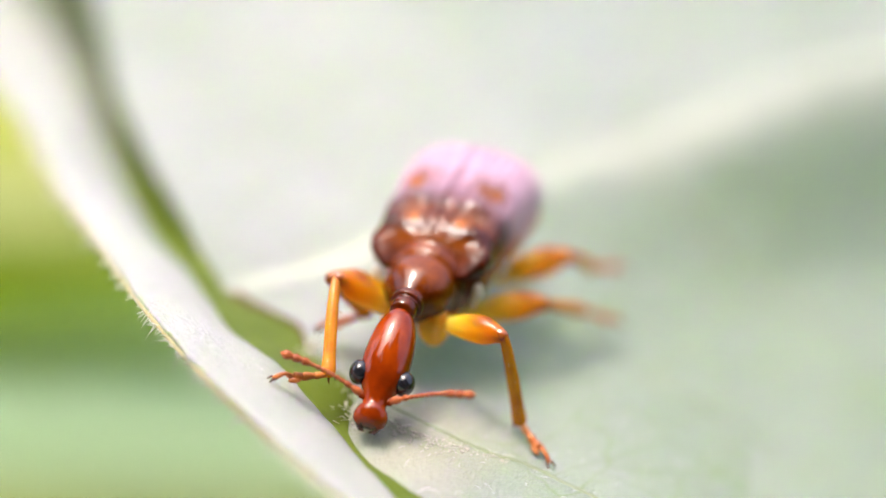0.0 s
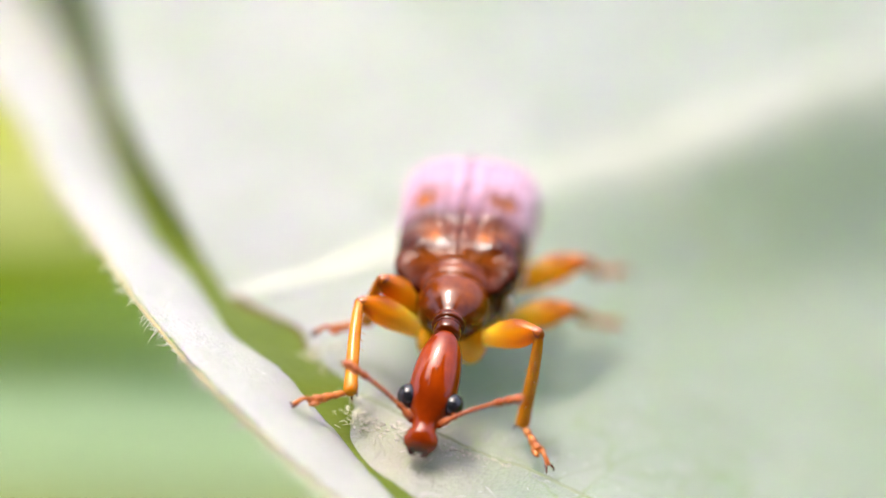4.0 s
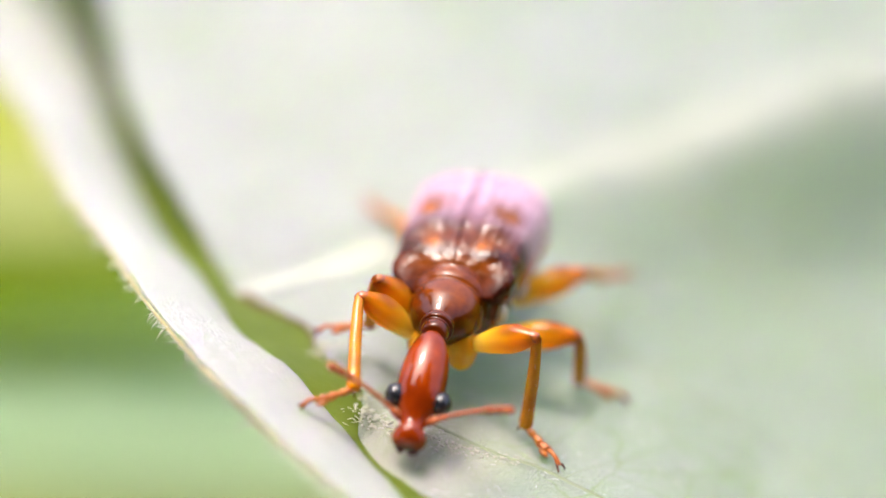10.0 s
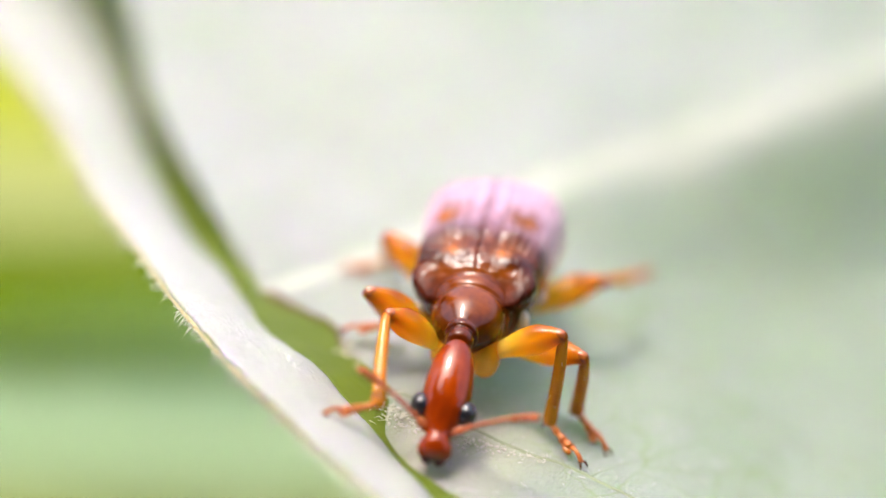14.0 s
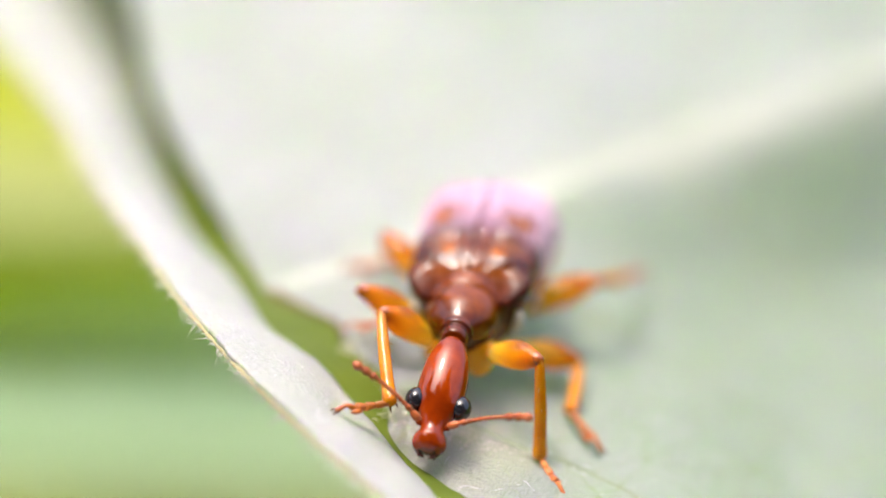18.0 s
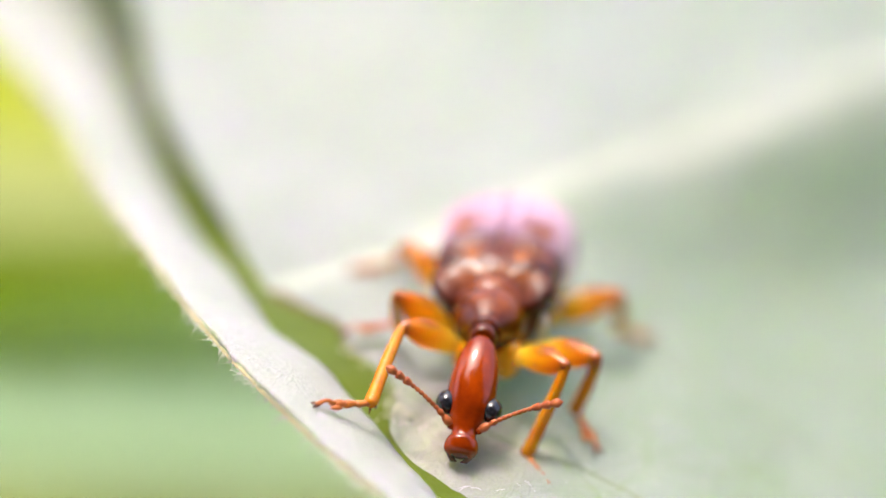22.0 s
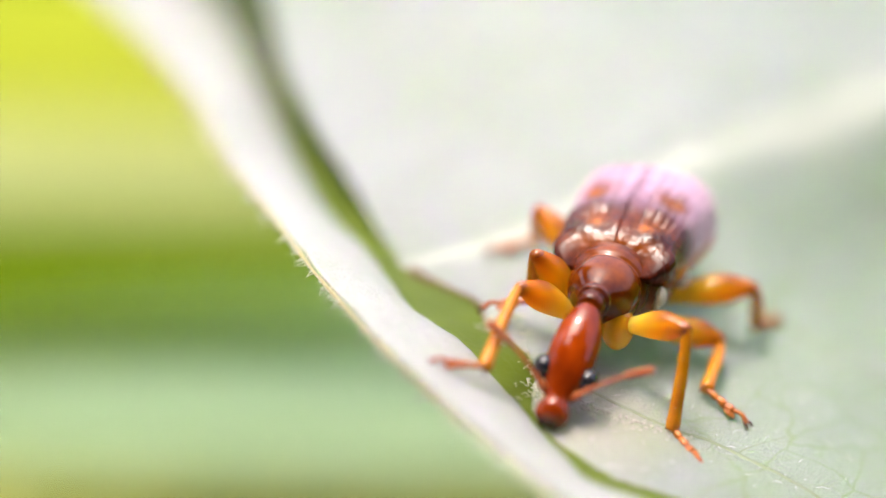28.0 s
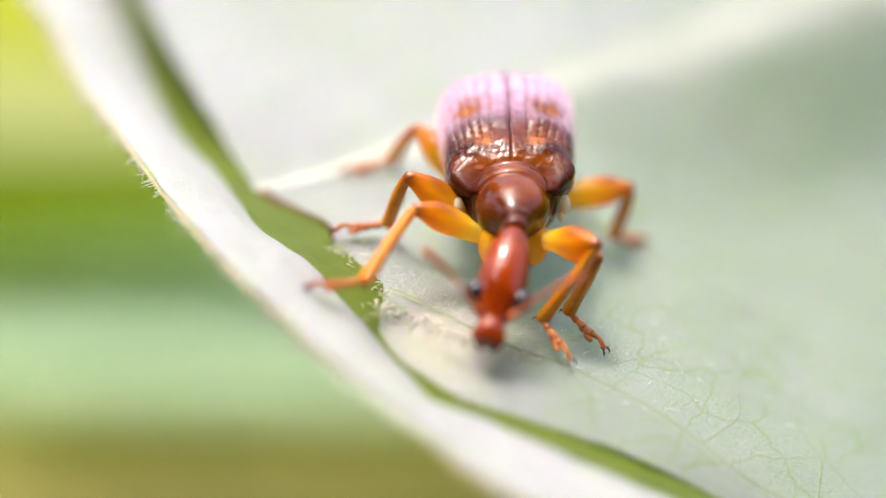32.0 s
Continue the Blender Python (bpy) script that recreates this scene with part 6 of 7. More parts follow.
    walk(legs["HR"][1], [
        (0.0, mm(2.111, 4.199, -0.736, -52.9, 38.6, -48.6)),
        (1.0, mm(2.266, 3.941, -0.700, -56.1, 36.5, -57.1)),
        (2.0, mm(2.290, 3.885, -0.675, -58.2, 36.4, -58.3)),
        (3.0, mm(2.296, 3.865, -0.650, -58.9, 37.2, -58.2)),
        (6.0, mm(2.255, 3.964, -0.705, -56.7, 47.4, -53.9)),
        (7.0, mm(2.240, 4.010, -0.792, -57.6, 48.4, -55.2)),
        (8.0, mm(2.234, 4.013, -0.753, -55.8, 47.3, -53.9)),
        (8.5, mm(2.164, 4.097, -0.630, -46.7, 45.3, -47.3)),
        (9.0, mm(2.153, 4.115, -0.636, -46.1, 43.5, -47.5)),
        (9.5, mm(2.138, 4.150, -0.681, -46.0, 46.9, -46.7)),
        (10.0, mm(2.132, 4.139, -0.612, -45.6, 46.9, -44.6)),
        (10.5, mm(2.198, 4.005, -0.532, -41.6, 47.2, -46.2)),
        (11.0, mm(2.234, 3.970, -0.604, -42.4, 50.2, -48.9)),
        (12.0, mm(2.187, 4.020, -0.524, -41.6, 49.9, -43.9)),
        (13.0, mm(2.214, 4.016, -0.632, -42.7, 49.6, -48.6)),
        (14.0, mm(2.199, 4.038, -0.622, -38.1, 49.3, -47.6)),
        (14.5, mm(2.161, 4.089, -0.596, -40.6, 49.3, -44.8)),
        (16.5, mm(2.162, 4.082, -0.578, -34.8, 48.7, -44.6)),
        (17.0, mm(2.217, 3.985, -0.564, -31.1, 47.0, -48.2)),
        (18.0, mm(2.166, 4.082, -0.597, -37.3, 50.1, -44.7)),
        (19.0, mm(2.189, 4.073, -0.685, -35.3, 56.6, -46.0)),
        (20.0, mm(2.189, 4.098, -0.814, -41.6, 65.9, -48.5)),
        (21.0, mm(2.339, 3.751, -0.617, -79.8, 31.1, -62.6)),
        (22.0, mm(2.293, 3.843, -0.580, -76.3, 31.0, -58.9)),
        (23.0, mm(2.325, 3.788, -0.623, -74.2, 30.0, -61.8)),
        (24.0, mm(2.315, 3.823, -0.649, -76.2, 28.8, -61.4)),
        (24.5, mm(2.292, 3.889, -0.699, -76.2, 29.1, -60.2)),
        (26.5, mm(2.245, 4.007, -0.833, -63.1, 27.0, -58.8)),
        (27.0, mm(2.301, 3.897, -0.814, -68.7, 26.5, -62.2)),
        (28.0, mm(2.359, 3.747, -0.741, -79.2, 31.1, -65.2)),
        (28.5, mm(2.322, 3.852, -0.809, -83.2, 28.7, -63.4)),
        (29.0, mm(2.350, 3.748, -0.679, -80.8, 30.7, -64.0)),
        (29.5, mm(2.195, 4.071, -0.722, -73.9, 26.2, -54.8)),
        (30.0, mm(2.308, 3.862, -0.718, -79.7, 27.3, -61.7)),
        (31.0, mm(2.348, 3.795, -0.834, -95.0, 13.4, -66.7)),
        (32.0, mm(2.399, 3.669, -0.982, -99.4, 17.6, -71.8)),
    ])
    walk(legs["HR"][2], [
        (0.0, mm(2.265, 5.164, -1.515, -22.9, 1.1, -25.1)),
        (1.0, mm(2.517, 4.838, -1.533, -25.5, 1.3, -39.9)),
        (2.0, mm(2.520, 4.767, -1.531, -24.7, 1.1, -37.5)),
        (3.0, mm(2.504, 4.755, -1.503, -24.9, 0.1, -36.9)),
        (6.0, mm(2.356, 4.989, -1.413, -24.6, 1.9, -36.2)),
        (7.0, mm(2.339, 5.040, -1.493, -25.1, 1.5, -35.7)),
        (8.0, mm(2.354, 5.041, -1.453, -22.8, 1.9, -32.7)),
        (8.5, mm(2.356, 5.153, -1.271, -20.2, 2.6, -28.7)),
        (9.0, mm(2.374, 5.158, -1.289, -20.2, 3.0, -30.6)),
        (9.5, mm(2.321, 5.223, -1.296, -19.7, 2.5, -29.2)),
        (10.0, mm(2.282, 5.220, -1.223, -19.2, 2.4, -28.1)),
        (10.5, mm(2.450, 5.092, -1.096, -19.4, 2.5, -31.5)),
        (11.0, mm(2.503, 5.064, -1.144, -18.1, 3.5, -34.1)),
        (12.0, mm(2.378, 5.134, -1.058, -18.1, 3.0, -29.5)),
        (13.0, mm(2.477, 5.108, -1.181, -15.4, 2.4, -26.3)),
        (14.0, mm(2.532, 5.134, -1.124, -15.0, 2.0, -23.5)),
        (14.5, mm(2.391, 5.197, -1.126, -14.8, 2.0, -22.9)),
        (16.5, mm(2.502, 5.189, -1.049, -15.8, 1.2, -17.9)),
        (17.0, mm(2.701, 5.050, -1.004, -12.2, 2.5, -21.6)),
        (18.0, mm(2.454, 5.197, -1.083, -13.8, 2.4, -22.8)),
        (19.0, mm(2.504, 5.216, -1.081, -12.0, 2.6, -21.9)),
        (20.0, mm(2.386, 5.284, -1.154, -11.2, 1.9, -17.2)),
        (21.0, mm(2.244, 4.417, -1.671, -22.0, 6.9, -41.0)),
        (22.0, mm(2.221, 4.532, -1.621, -25.5, 8.3, -51.9)),
        (23.0, mm(2.341, 4.478, -1.665, -24.3, 8.8, -51.1)),
        (24.0, mm(2.297, 4.479, -1.713, -19.4, 3.9, -29.8)),
        (24.5, mm(2.258, 4.549, -1.760, -20.6, 4.4, -31.0)),
        (26.5, mm(2.465, 4.734, -1.826, -16.2, 3.5, -19.0)),
        (27.0, mm(2.460, 4.568, -1.856, -15.5, 3.5, -20.9)),
        (28.0, mm(2.304, 4.421, -1.792, -12.1, 3.0, -15.9)),
        (28.5, mm(2.186, 4.451, -1.897, -14.6, 2.4, -15.5)),
        (29.0, mm(2.254, 4.402, -1.740, -12.8, 3.1, -17.3)),
        (29.5, mm(2.173, 4.704, -1.799, -13.8, 1.4, -10.2)),
        (30.0, mm(2.236, 4.465, -1.810, -13.2, 2.5, -16.5)),
        (31.0, mm(2.134, 4.017, -2.045, -20.7, 6.5, -44.5)),
        (32.0, mm(2.090, 3.959, -2.158, -24.5, 5.4, -52.4)),
    ])
    walk(legs["ML"][0], [
        (0.0, mm(-0.500, 1.700, -0.950, 32.9, -1.8, 134.9)),
        (1.0, mm(-0.500, 1.700, -0.950, 43.6, -1.5, 129.6)),
        (2.0, mm(-0.500, 1.700, -0.950, 41.4, -1.5, 125.5)),
        (3.0, mm(-0.500, 1.700, -0.950, 52.7, -0.1, 136.5)),
        (6.0, mm(-0.500, 1.700, -0.950, 46.4, -2.5, 131.3)),
        (7.0, mm(-0.500, 1.700, -0.950, 46.1, -1.8, 134.5)),
        (8.0, mm(-0.500, 1.700, -0.950, 42.2, -2.7, 128.4)),
        (8.5, mm(-0.500, 1.700, -0.950, 38.7, -4.4, 127.4)),
        (9.0, mm(-0.500, 1.700, -0.950, 43.0, -4.5, 129.0)),
        (9.5, mm(-0.500, 1.700, -0.950, 46.6, -3.8, 133.0)),
        (10.0, mm(-0.500, 1.700, -0.950, 51.3, -3.5, 134.8)),
        (10.5, mm(-0.500, 1.700, -0.950, 36.4, -4.5, 109.2)),
        (11.0, mm(-0.500, 1.700, -0.950, 37.0, -5.9, 107.8)),
        (12.0, mm(-0.500, 1.700, -0.950, 37.7, -5.6, 110.0)),
        (13.0, mm(-0.500, 1.700, -0.950, 39.5, -5.3, 105.2)),
        (14.0, mm(-0.500, 1.700, -0.950, 37.3, -4.8, 106.0)),
        (14.5, mm(-0.500, 1.700, -0.950, 36.3, -4.9, 110.1)),
        (16.5, mm(-0.500, 1.700, -0.950, 58.7, -2.2, 147.1)),
        (17.0, mm(-0.500, 1.700, -0.950, 34.5, -6.8, 96.3)),
        (18.0, mm(-0.500, 1.700, -0.950, 35.5, -6.1, 100.1)),
        (19.0, mm(-0.500, 1.700, -0.950, 38.4, -7.0, 94.5)),
        (20.0, mm(-0.500, 1.700, -0.950, 38.6, -6.5, 93.5)),
        (21.0, mm(-0.500, 1.700, -0.950, 38.7, -9.8, 111.6)),
        (22.0, mm(-0.500, 1.700, -0.950, 41.4, -9.9, 110.3)),
        (23.0, mm(-0.500, 1.700, -0.950, 41.9, -10.6, 108.3)),
        (24.0, mm(-0.500, 1.700, -0.950, 38.9, -7.6, 104.3)),
        (24.5, mm(-0.500, 1.700, -0.950, 39.6, -7.8, 113.0)),
        (26.5, mm(-0.500, 1.700, -0.950, 44.0, -8.2, 128.8)),
        (27.0, mm(-0.500, 1.700, -0.950, 49.5, -7.2, 132.0)),
        (28.0, mm(-0.500, 1.700, -0.950, 50.3, -8.3, 130.3)),
        (28.5, mm(-0.500, 1.700, -0.950, 40.3, -8.4, 108.4)),
        (29.0, mm(-0.500, 1.700, -0.950, 42.6, -10.0, 101.6)),
        (29.5, mm(-0.500, 1.700, -0.950, 35.2, -7.8, 87.1)),
        (30.0, mm(-0.500, 1.700, -0.950, 39.1, -8.7, 82.3)),
        (31.0, mm(-0.500, 1.700, -0.950, 39.5, -9.1, 98.7)),
        (32.0, mm(-0.500, 1.700, -0.950, 41.8, -6.8, 86.1)),
    ])
    walk(legs["ML"][1], [
        (0.0, mm(-1.637, 0.522, 0.110, -124.6, -17.9, 123.9)),
        (1.0, mm(-1.565, 0.773, 0.395, -96.8, -23.9, 106.0)),
        (2.0, mm(-1.671, 0.824, 0.340, -98.5, -23.7, 104.0)),
        (3.0, mm(-1.311, 0.840, 0.601, -78.6, -23.9, 101.2)),
        (6.0, mm(-1.471, 0.766, 0.460, -87.8, -27.2, 101.4)),
        (7.0, mm(-1.433, 0.721, 0.455, -87.4, -26.4, 105.4)),
        (8.0, mm(-1.594, 0.753, 0.358, -95.8, -25.4, 105.5)),
        (8.5, mm(-1.653, 0.703, 0.267, -104.1, -29.3, 104.2)),
        (9.0, mm(-1.544, 0.722, 0.375, -96.8, -29.7, 101.3)),
        (9.5, mm(-1.415, 0.717, 0.464, -91.2, -28.9, 101.5)),
        (10.0, mm(-1.297, 0.774, 0.569, -85.3, -26.5, 101.0)),
        (10.5, mm(-1.952, 1.098, 0.205, -88.1, -40.6, 73.5)),
        (11.0, mm(-1.945, 1.108, 0.218, -81.1, -40.0, 73.5)),
        (12.0, mm(-1.910, 1.063, 0.237, -87.0, -37.9, 77.7)),
        (13.0, mm(-1.922, 1.194, 0.285, -89.9, -35.3, 74.2)),
        (14.0, mm(-1.964, 1.177, 0.227, -92.1, -40.7, 69.0)),
        (14.5, mm(-1.942, 1.069, 0.201, -88.2, -42.9, 70.8)),
        (16.5, mm(-0.997, 0.815, 0.715, -87.6, -26.8, 94.8)),
        (17.0, mm(-2.083, 1.394, 0.147, -106.0, -40.2, 65.8)),
        (18.0, mm(-2.041, 1.304, 0.177, -92.4, -43.5, 62.1)),
        (19.0, mm(-2.013, 1.433, 0.251, -83.6, -43.6, 51.9)),
        (20.0, mm(-2.013, 1.470, 0.258, -84.1, -43.1, 50.9)),
        (21.0, mm(-1.838, 0.947, 0.253, -82.2, -47.1, 61.9)),
        (22.0, mm(-1.795, 0.985, 0.321, -72.2, -41.7, 68.9)),
        (23.0, mm(-1.803, 1.017, 0.330, -74.3, -42.2, 65.7)),
        (24.0, mm(-1.930, 1.169, 0.264, -65.1, -46.2, 54.4)),
        (24.5, mm(-1.816, 0.957, 0.282, -79.9, -43.8, 68.1)),
        (26.5, mm(-1.472, 0.669, 0.390, -100.4, -34.0, 97.0)),
        (27.0, mm(-1.316, 0.714, 0.521, -90.5, -32.8, 92.6)),
        (28.0, mm(-1.311, 0.730, 0.534, -85.5, -32.1, 92.7)),
        (28.5, mm(-1.853, 1.058, 0.299, -90.9, -36.6, 77.1)),
        (29.0, mm(-1.861, 1.187, 0.350, -85.6, -39.2, 63.8)),
        (29.5, mm(-2.099, 1.629, 0.164, -87.9, -42.3, 53.3)),
        (30.0, mm(-2.024, 1.719, 0.266, -88.1, -35.2, 55.0)),
        (31.0, mm(-1.958, 1.280, 0.275, -71.8, -31.0, 77.1)),
        (32.0, mm(-1.961, 1.645, 0.340, -68.2, -20.5, 72.9)),
    ])
    walk(legs["ML"][2], [
        (0.0, mm(-1.143, 1.313, -1.065, -5.0, -1.9, 131.9)),
        (1.0, mm(-1.560, 1.403, -0.966, -4.3, -1.8, 113.9)),
        (2.0, mm(-1.600, 1.457, -1.018, -4.4, -1.7, 113.2)),
        (3.0, mm(-1.717, 1.366, -0.744, -3.9, -0.2, 110.7)),
        (6.0, mm(-1.663, 1.426, -0.873, -5.1, -3.0, 113.4)),
        (7.0, mm(-1.674, 1.345, -0.888, -5.1, -2.3, 113.2)),
        (8.0, mm(-1.617, 1.410, -0.990, -5.5, -3.4, 106.5)),
        (8.5, mm(-1.474, 1.484, -1.002, -6.4, -5.2, 108.9)),
        (9.0, mm(-1.515, 1.479, -0.919, -6.5, -5.5, 107.5)),
        (9.5, mm(-1.530, 1.434, -0.849, -6.4, -5.0, 107.5)),
        (10.0, mm(-1.544, 1.406, -0.768, -6.4, -4.8, 107.5)),
        (10.5, mm(-1.722, 2.048, -0.934, -6.1, -4.7, 103.9)),
        (11.0, mm(-1.896, 2.086, -0.918, -6.4, -6.1, 102.5)),
        (12.0, mm(-1.790, 1.978, -0.945, -6.7, -5.7, 107.6)),
        (13.0, mm(-1.688, 2.028, -0.940, -6.0, -5.3, 103.6)),
        (14.0, mm(-1.563, 2.070, -0.909, -6.4, -4.8, 104.7)),
        (14.5, mm(-1.649, 2.048, -0.897, -6.6, -5.0, 104.8)),
        (16.5, mm(-1.116, 1.482, -0.623, -7.2, -3.8, 108.9)),
        (17.0, mm(-1.326, 2.075, -0.955, -7.1, -6.6, 104.1)),
        (18.0, mm(-1.502, 2.187, -0.910, -7.3, -5.9, 107.6)),
        (19.0, mm(-1.509, 2.344, -0.828, -7.4, -6.7, 106.8)),
        (20.0, mm(-1.490, 2.359, -0.830, -7.5, -6.1, 109.7)),
        (21.0, mm(-1.503, 2.003, -0.759, -8.6, -10.1, 106.5)),
        (22.0, mm(-1.882, 2.037, -0.745, -7.6, -10.3, 101.8)),
        (23.0, mm(-1.774, 2.067, -0.740, -8.1, -10.9, 104.3)),
        (24.0, mm(-1.873, 2.334, -0.678, -7.2, -7.6, 104.1)),
        (24.5, mm(-1.679, 2.003, -0.784, -8.1, -8.1, 108.1)),
        (26.5, mm(-1.305, 1.521, -0.833, -10.0, -9.5, 115.5)),
        (27.0, mm(-1.340, 1.526, -0.740, -9.1, -9.1, 109.6)),
        (28.0, mm(-1.466, 1.517, -0.733, -10.3, -9.7, 116.3)),
        (28.5, mm(-1.630, 1.924, -0.905, -9.7, -7.7, 118.6)),
        (29.0, mm(-1.546, 2.086, -0.809, -9.8, -9.1, 116.9)),
        (29.5, mm(-1.540, 2.470, -0.945, -9.1, -6.8, 119.1)),
        (30.0, mm(-1.568, 2.455, -0.958, -8.4, -8.0, 115.0)),
        (31.0, mm(-2.251, 2.099, -0.947, -6.4, -9.2, 95.2)),
        (32.0, mm(-2.352, 2.275, -0.964, -5.9, -6.8, 92.8)),
    ])
    walk(legs["HL"][0], [
        (0.0, mm(-0.550, 3.050, -0.950, 7.7, -0.6, 13.8)),
        (1.0, mm(-0.550, 3.050, -0.950, 9.2, -0.1, 3.6)),
        (2.0, mm(-0.550, 3.050, -0.950, 2.4, -0.1, 1.8)),
        (3.0, mm(-0.550, 3.050, -0.950, 9.4, -0.0, 3.9)),
        (6.0, mm(-0.550, 3.050, -0.950, 12.6, -0.1, 1.1)),
        (7.0, mm(-0.550, 3.050, -0.950, 12.2, -0.2, 4.0)),
        (8.0, mm(-0.550, 3.050, -0.950, 16.6, -0.2, 3.7)),
        (8.5, mm(-0.550, 3.050, -0.950, 22.4, -0.3, 2.8)),
        (9.0, mm(-0.550, 3.050, -0.950, 23.5, -0.3, 3.3)),
        (9.5, mm(-0.550, 3.050, -0.950, 11.5, -0.8, 9.1)),
        (10.0, mm(-0.550, 3.050, -0.950, 21.8, -2.7, 32.5)),
        (10.5, mm(-0.550, 3.050, -0.950, 31.4, -4.4, 65.7)),
        (11.0, mm(-0.550, 3.050, -0.950, 33.9, -5.5, 62.6)),
        (12.0, mm(-0.550, 3.050, -0.950, 35.5, -5.5, 65.6)),
        (13.0, mm(-0.550, 3.050, -0.950, 36.0, -4.8, 61.6)),
        (14.0, mm(-0.550, 3.050, -0.950, 33.8, -4.5, 63.8)),
        (14.5, mm(-0.550, 3.050, -0.950, 32.0, -4.8, 67.2)),
        (16.5, mm(-0.550, 3.050, -0.950, 32.6, -3.6, 63.3)),
        (17.0, mm(-0.550, 3.050, -0.950, 36.4, -6.1, 63.8)),
        (18.0, mm(-0.550, 3.050, -0.950, 36.1, -5.6, 63.8)),
        (19.0, mm(-0.550, 3.050, -0.950, 38.7, -6.0, 59.0)),
        (20.0, mm(-0.550, 3.050, -0.950, 38.3, -5.6, 60.2)),
        (21.0, mm(-0.550, 3.050, -0.950, 43.6, -9.6, 65.6)),
        (22.0, mm(-0.550, 3.050, -0.950, 41.4, -9.4, 62.7)),
        (23.0, mm(-0.550, 3.050, -0.950, 44.6, -9.9, 61.5)),
        (24.0, mm(-0.550, 3.050, -0.950, 35.4, -6.9, 61.9)),
        (24.5, mm(-0.550, 3.050, -0.950, 36.3, -8.1, 71.8)),
        (26.5, mm(-0.550, 3.050, -0.950, 41.6, -10.3, 77.9)),
        (27.0, mm(-0.550, 3.050, -0.950, 46.0, -8.6, 62.4)),
        (28.0, mm(-0.550, 3.050, -0.950, 44.1, -10.1, 69.7)),
        (28.5, mm(-0.550, 3.050, -0.950, 38.4, -8.5, 75.3)),
        (29.0, mm(-0.550, 3.050, -0.950, 42.2, -9.5, 68.8)),
        (29.5, mm(-0.550, 3.050, -0.950, 37.4, -7.3, 70.3)),
        (30.0, mm(-0.550, 3.050, -0.950, 42.5, -7.8, 62.7)),
        (31.0, mm(-0.550, 3.050, -0.950, 39.8, -7.5, 54.5)),
        (32.0, mm(-0.550, 3.050, -0.950, 36.2, -4.8, 44.8)),
    ])
    walk(legs["HL"][1], [
        (0.0, mm(-1.014, 4.926, -0.690, -12.0, -40.4, 7.3)),
        (1.0, mm(-0.673, 4.971, -0.637, -12.7, -39.9, -4.2)),
        (2.0, mm(-0.613, 4.997, -0.869, -15.5, -31.9, 0.4)),
        (3.0, mm(-0.682, 4.969, -0.632, -13.5, -38.0, -3.5)),
        (6.0, mm(-0.587, 4.953, -0.524, -11.4, -6.0, -0.2)),
        (7.0, mm(-0.685, 4.951, -0.539, -14.5, -10.1, 1.9)),
        (8.0, mm(-0.673, 4.915, -0.394, -17.4, -8.1, 1.3)),
        (8.5, mm(-0.643, 4.851, -0.208, -17.1, -0.3, 2.8)),
        (9.0, mm(-0.659, 4.835, -0.173, -16.8, -4.2, 1.7)),
        (9.5, mm(-0.857, 4.936, -0.561, -8.5, -18.6, 5.3)),
        (10.0, mm(-1.551, 4.559, -0.227, -20.4, -8.5, 30.1)),
        (10.5, mm(-2.099, 3.663, 0.064, -58.9, -27.7, 49.8)),
        (11.0, mm(-2.034, 3.702, 0.133, -57.7, -26.6, 46.7)),
        (12.0, mm(-2.041, 3.608, 0.176, -62.8, -20.9, 53.8)),
        (13.0, mm(-1.984, 3.715, 0.192, -64.8, -20.2, 49.7)),
        (14.0, mm(-2.042, 3.690, 0.131, -63.4, -27.7, 46.3)),
        (14.5, mm(-2.109, 3.611, 0.078, -59.8, -31.9, 47.5)),
        (16.5, mm(-2.047, 3.729, 0.099, -68.6, -28.8, 45.0)),
        (17.0, mm(-2.013, 3.632, 0.200, -70.4, -32.6, 40.5)),
        (18.0, mm(-2.013, 3.645, 0.194, -64.5, -30.3, 42.8)),
        (19.0, mm(-1.919, 3.725, 0.263, -60.0, -30.2, 36.1)),
        (20.0, mm(-1.938, 3.707, 0.252, -61.6, -30.1, 37.7)),
        (21.0, mm(-1.928, 3.430, 0.376, -55.2, -31.0, 40.7)),
        (22.0, mm(-1.946, 3.534, 0.322, -46.0, -29.2, 42.1)),
        (23.0, mm(-1.882, 3.507, 0.399, -49.8, -27.5, 41.1)),
        (24.0, mm(-2.015, 3.680, 0.172, -41.5, -33.0, 39.5)),
        (24.5, mm(-2.094, 3.387, 0.192, -52.1, -36.2, 45.7)),
        (26.5, mm(-2.024, 3.130, 0.324, -70.8, -30.8, 55.9)),
        (27.0, mm(-1.848, 3.490, 0.438, -67.3, -19.5, 50.2)),
        (28.0, mm(-1.946, 3.311, 0.386, -61.1, -26.5, 51.4)),
        (28.5, mm(-2.073, 3.265, 0.249, -60.1, -29.4, 56.0)),
        (29.0, mm(-1.976, 3.370, 0.341, -53.8, -29.6, 47.2)),
        (29.5, mm(-2.059, 3.429, 0.225, -54.3, -31.9, 47.9)),
        (30.0, mm(-1.909, 3.550, 0.356, -56.2, -22.6, 47.8)),
        (31.0, mm(-1.864, 3.786, 0.288, -52.6, -16.7, 46.4)),
        (32.0, mm(-1.727, 4.099, 0.198, -51.9, -4.8, 44.8)),
    ])
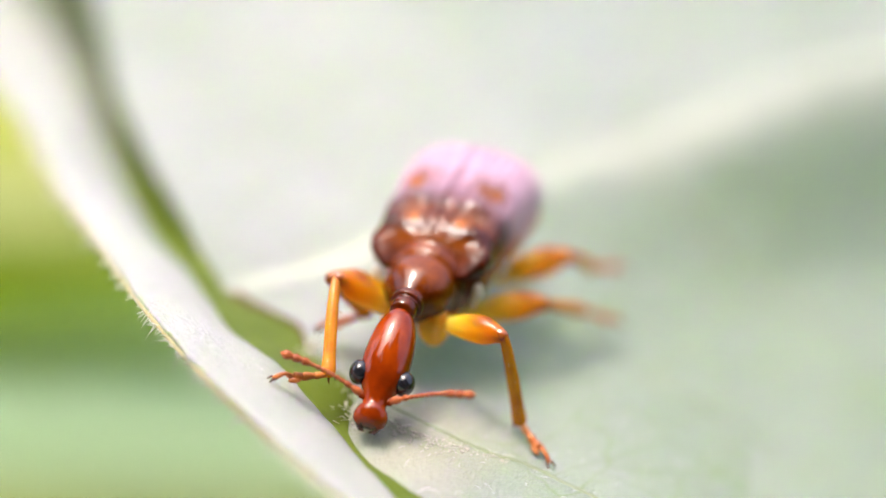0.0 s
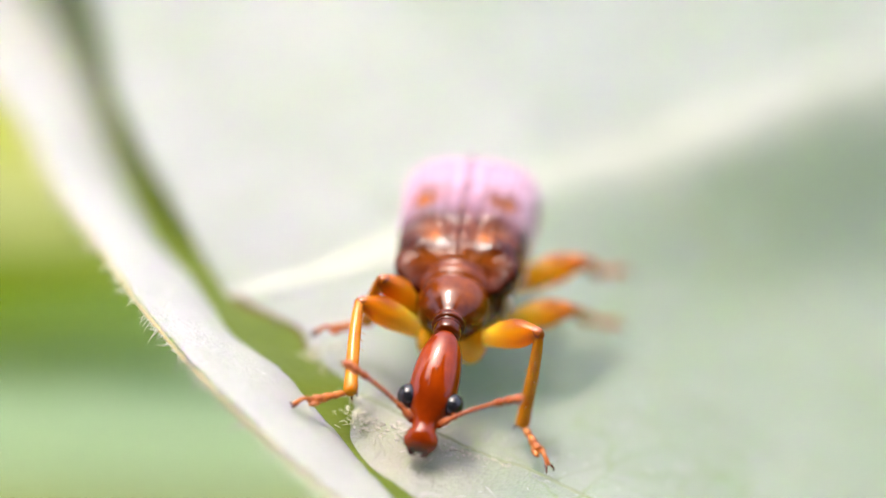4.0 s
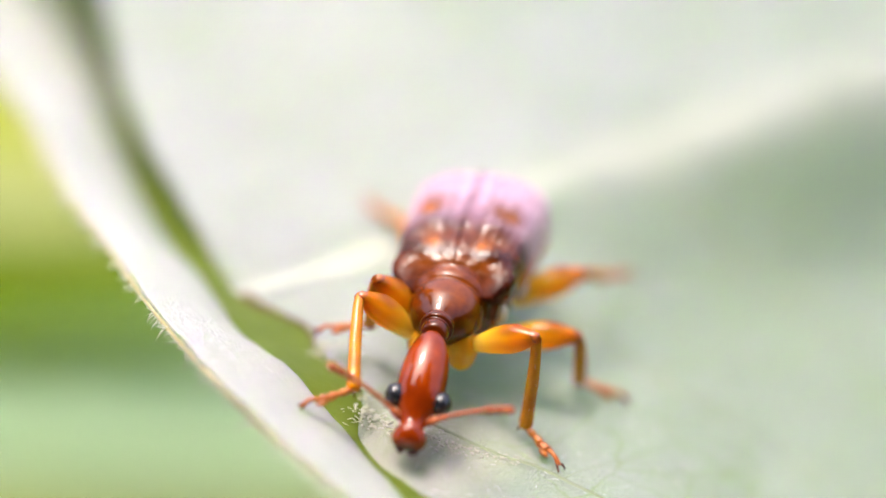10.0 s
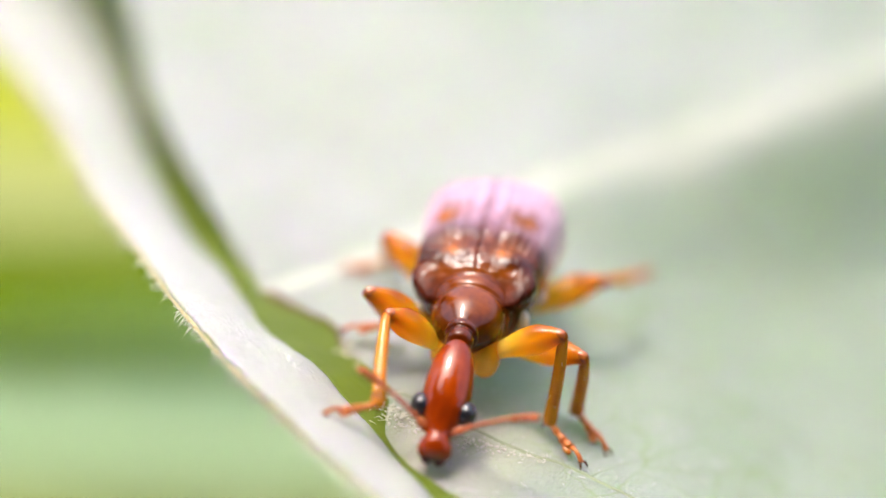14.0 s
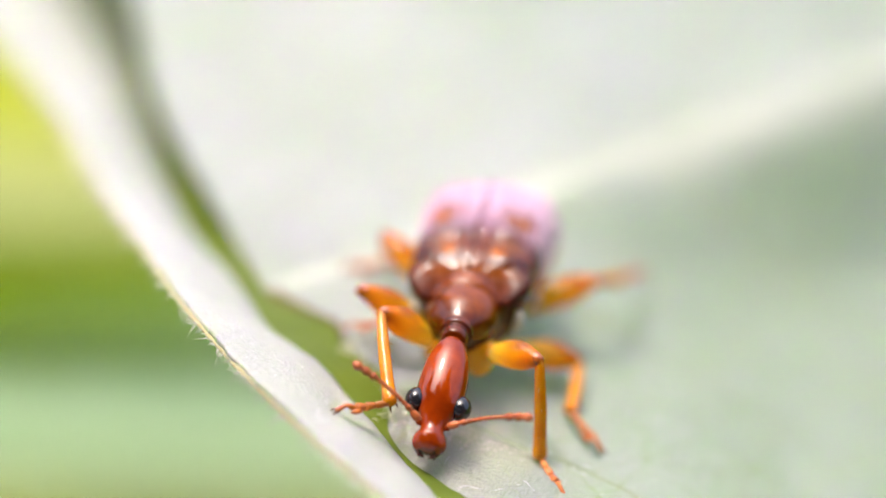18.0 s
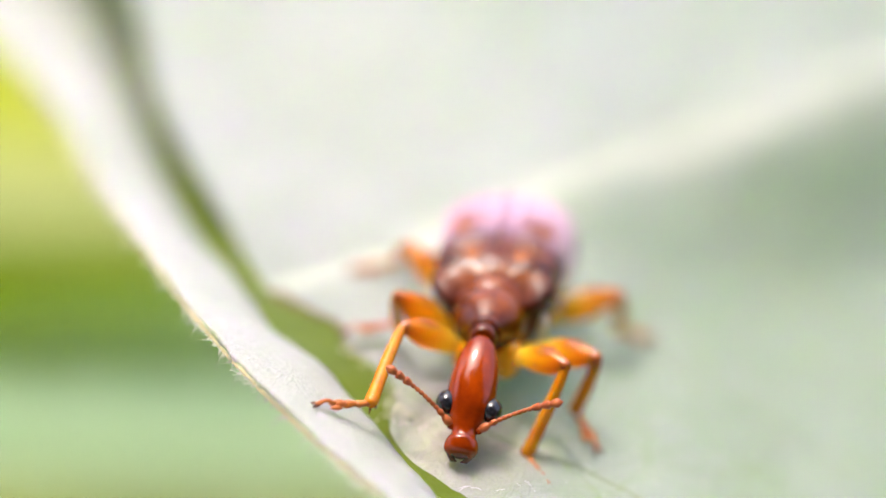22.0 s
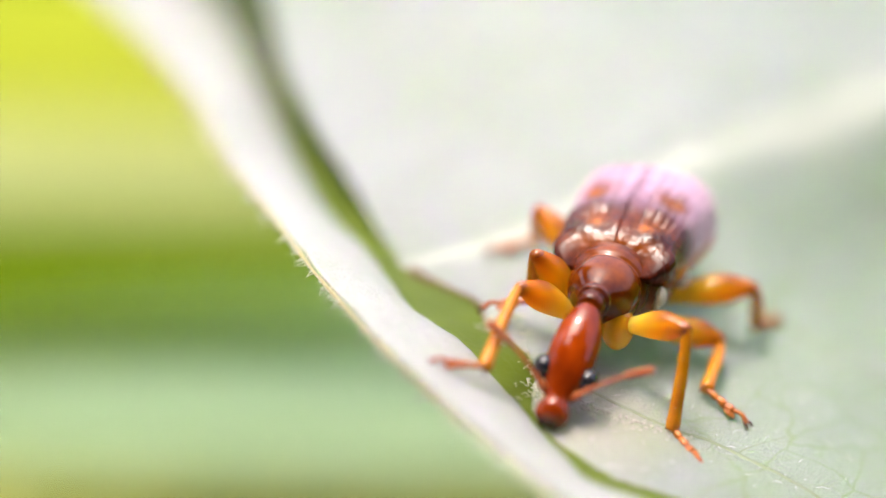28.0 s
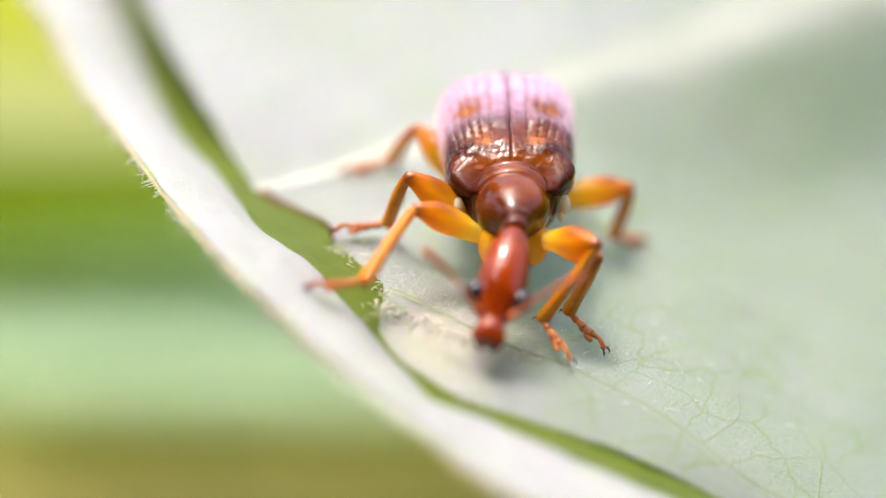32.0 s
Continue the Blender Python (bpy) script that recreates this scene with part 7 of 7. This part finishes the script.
    walk(legs["HL"][2], [
        (0.0, mm(-1.003, 6.160, -0.889, -10.1, -2.4, 102.4)),
        (1.0, mm(-0.408, 6.174, -0.848, -10.5, -2.0, 89.9)),
        (2.0, mm(-0.445, 6.203, -1.152, -9.9, -1.8, 90.8)),
        (3.0, mm(-0.430, 6.172, -0.861, -13.4, -0.2, 88.2)),
        (6.0, mm(-0.556, 6.178, -0.770, -9.3, -3.3, 92.1)),
        (7.0, mm(-0.670, 6.162, -0.848, -9.2, -2.5, 93.0)),
        (8.0, mm(-0.649, 6.109, -0.763, -9.4, -3.5, 93.2)),
        (8.5, mm(-0.700, 6.044, -0.575, -9.9, -5.5, 95.3)),
        (9.0, mm(-0.667, 6.032, -0.534, -9.9, -5.8, 93.7)),
        (9.5, mm(-0.914, 6.172, -0.736, -9.1, -5.2, 83.1)),
        (10.0, mm(-2.083, 5.604, -0.658, -3.5, -3.6, 45.2)),
        (10.5, mm(-2.270, 4.460, -0.883, -11.5, -4.8, 98.1)),
        (11.0, mm(-2.198, 4.505, -0.811, -11.7, -6.1, 98.7)),
        (12.0, mm(-2.269, 4.265, -0.862, -12.0, -5.9, 99.5)),
        (13.0, mm(-2.138, 4.357, -0.869, -11.6, -5.4, 101.8)),
        (14.0, mm(-2.088, 4.452, -0.859, -11.6, -4.9, 103.3)),
        (14.5, mm(-2.187, 4.456, -0.839, -11.7, -5.0, 105.0)),
        (16.5, mm(-1.972, 4.448, -0.921, -11.6, -3.6, 114.8)),
        (17.0, mm(-1.804, 4.363, -0.792, -12.1, -6.5, 106.4)),
        (18.0, mm(-1.960, 4.427, -0.780, -11.7, -6.1, 99.6)),
        (19.0, mm(-1.848, 4.552, -0.672, -11.6, -6.9, 97.3)),
        (20.0, mm(-1.865, 4.514, -0.700, -11.9, -6.4, 99.0)),
        (21.0, mm(-1.993, 4.316, -0.504, -13.1, -10.2, 103.7)),
        (22.0, mm(-2.203, 4.472, -0.464, -12.5, -10.3, 101.1)),
        (23.0, mm(-2.081, 4.405, -0.447, -12.7, -11.0, 101.1)),
        (24.0, mm(-2.263, 4.689, -0.522, -12.4, -7.6, 102.9)),
        (24.5, mm(-2.236, 4.340, -0.604, -13.1, -8.2, 106.3)),
        (26.5, mm(-2.026, 3.861, -0.690, -14.1, -10.0, 108.3)),
        (27.0, mm(-1.972, 4.094, -0.649, -13.7, -9.2, 109.1)),
        (28.0, mm(-2.112, 4.070, -0.593, -14.8, -9.7, 116.5)),
        (28.5, mm(-2.292, 4.054, -0.695, -14.1, -7.9, 115.6)),
        (29.0, mm(-2.180, 4.237, -0.535, -14.2, -9.6, 110.2)),
        (29.5, mm(-2.241, 4.316, -0.637, -14.1, -6.7, 120.7)),
        (30.0, mm(-2.156, 4.313, -0.603, -14.6, -7.9, 116.9)),
        (31.0, mm(-2.217, 4.517, -0.662, -12.7, -9.0, 101.1)),
        (32.0, mm(-2.212, 4.704, -0.782, -11.7, -6.7, 98.5)),
    ])


motions()
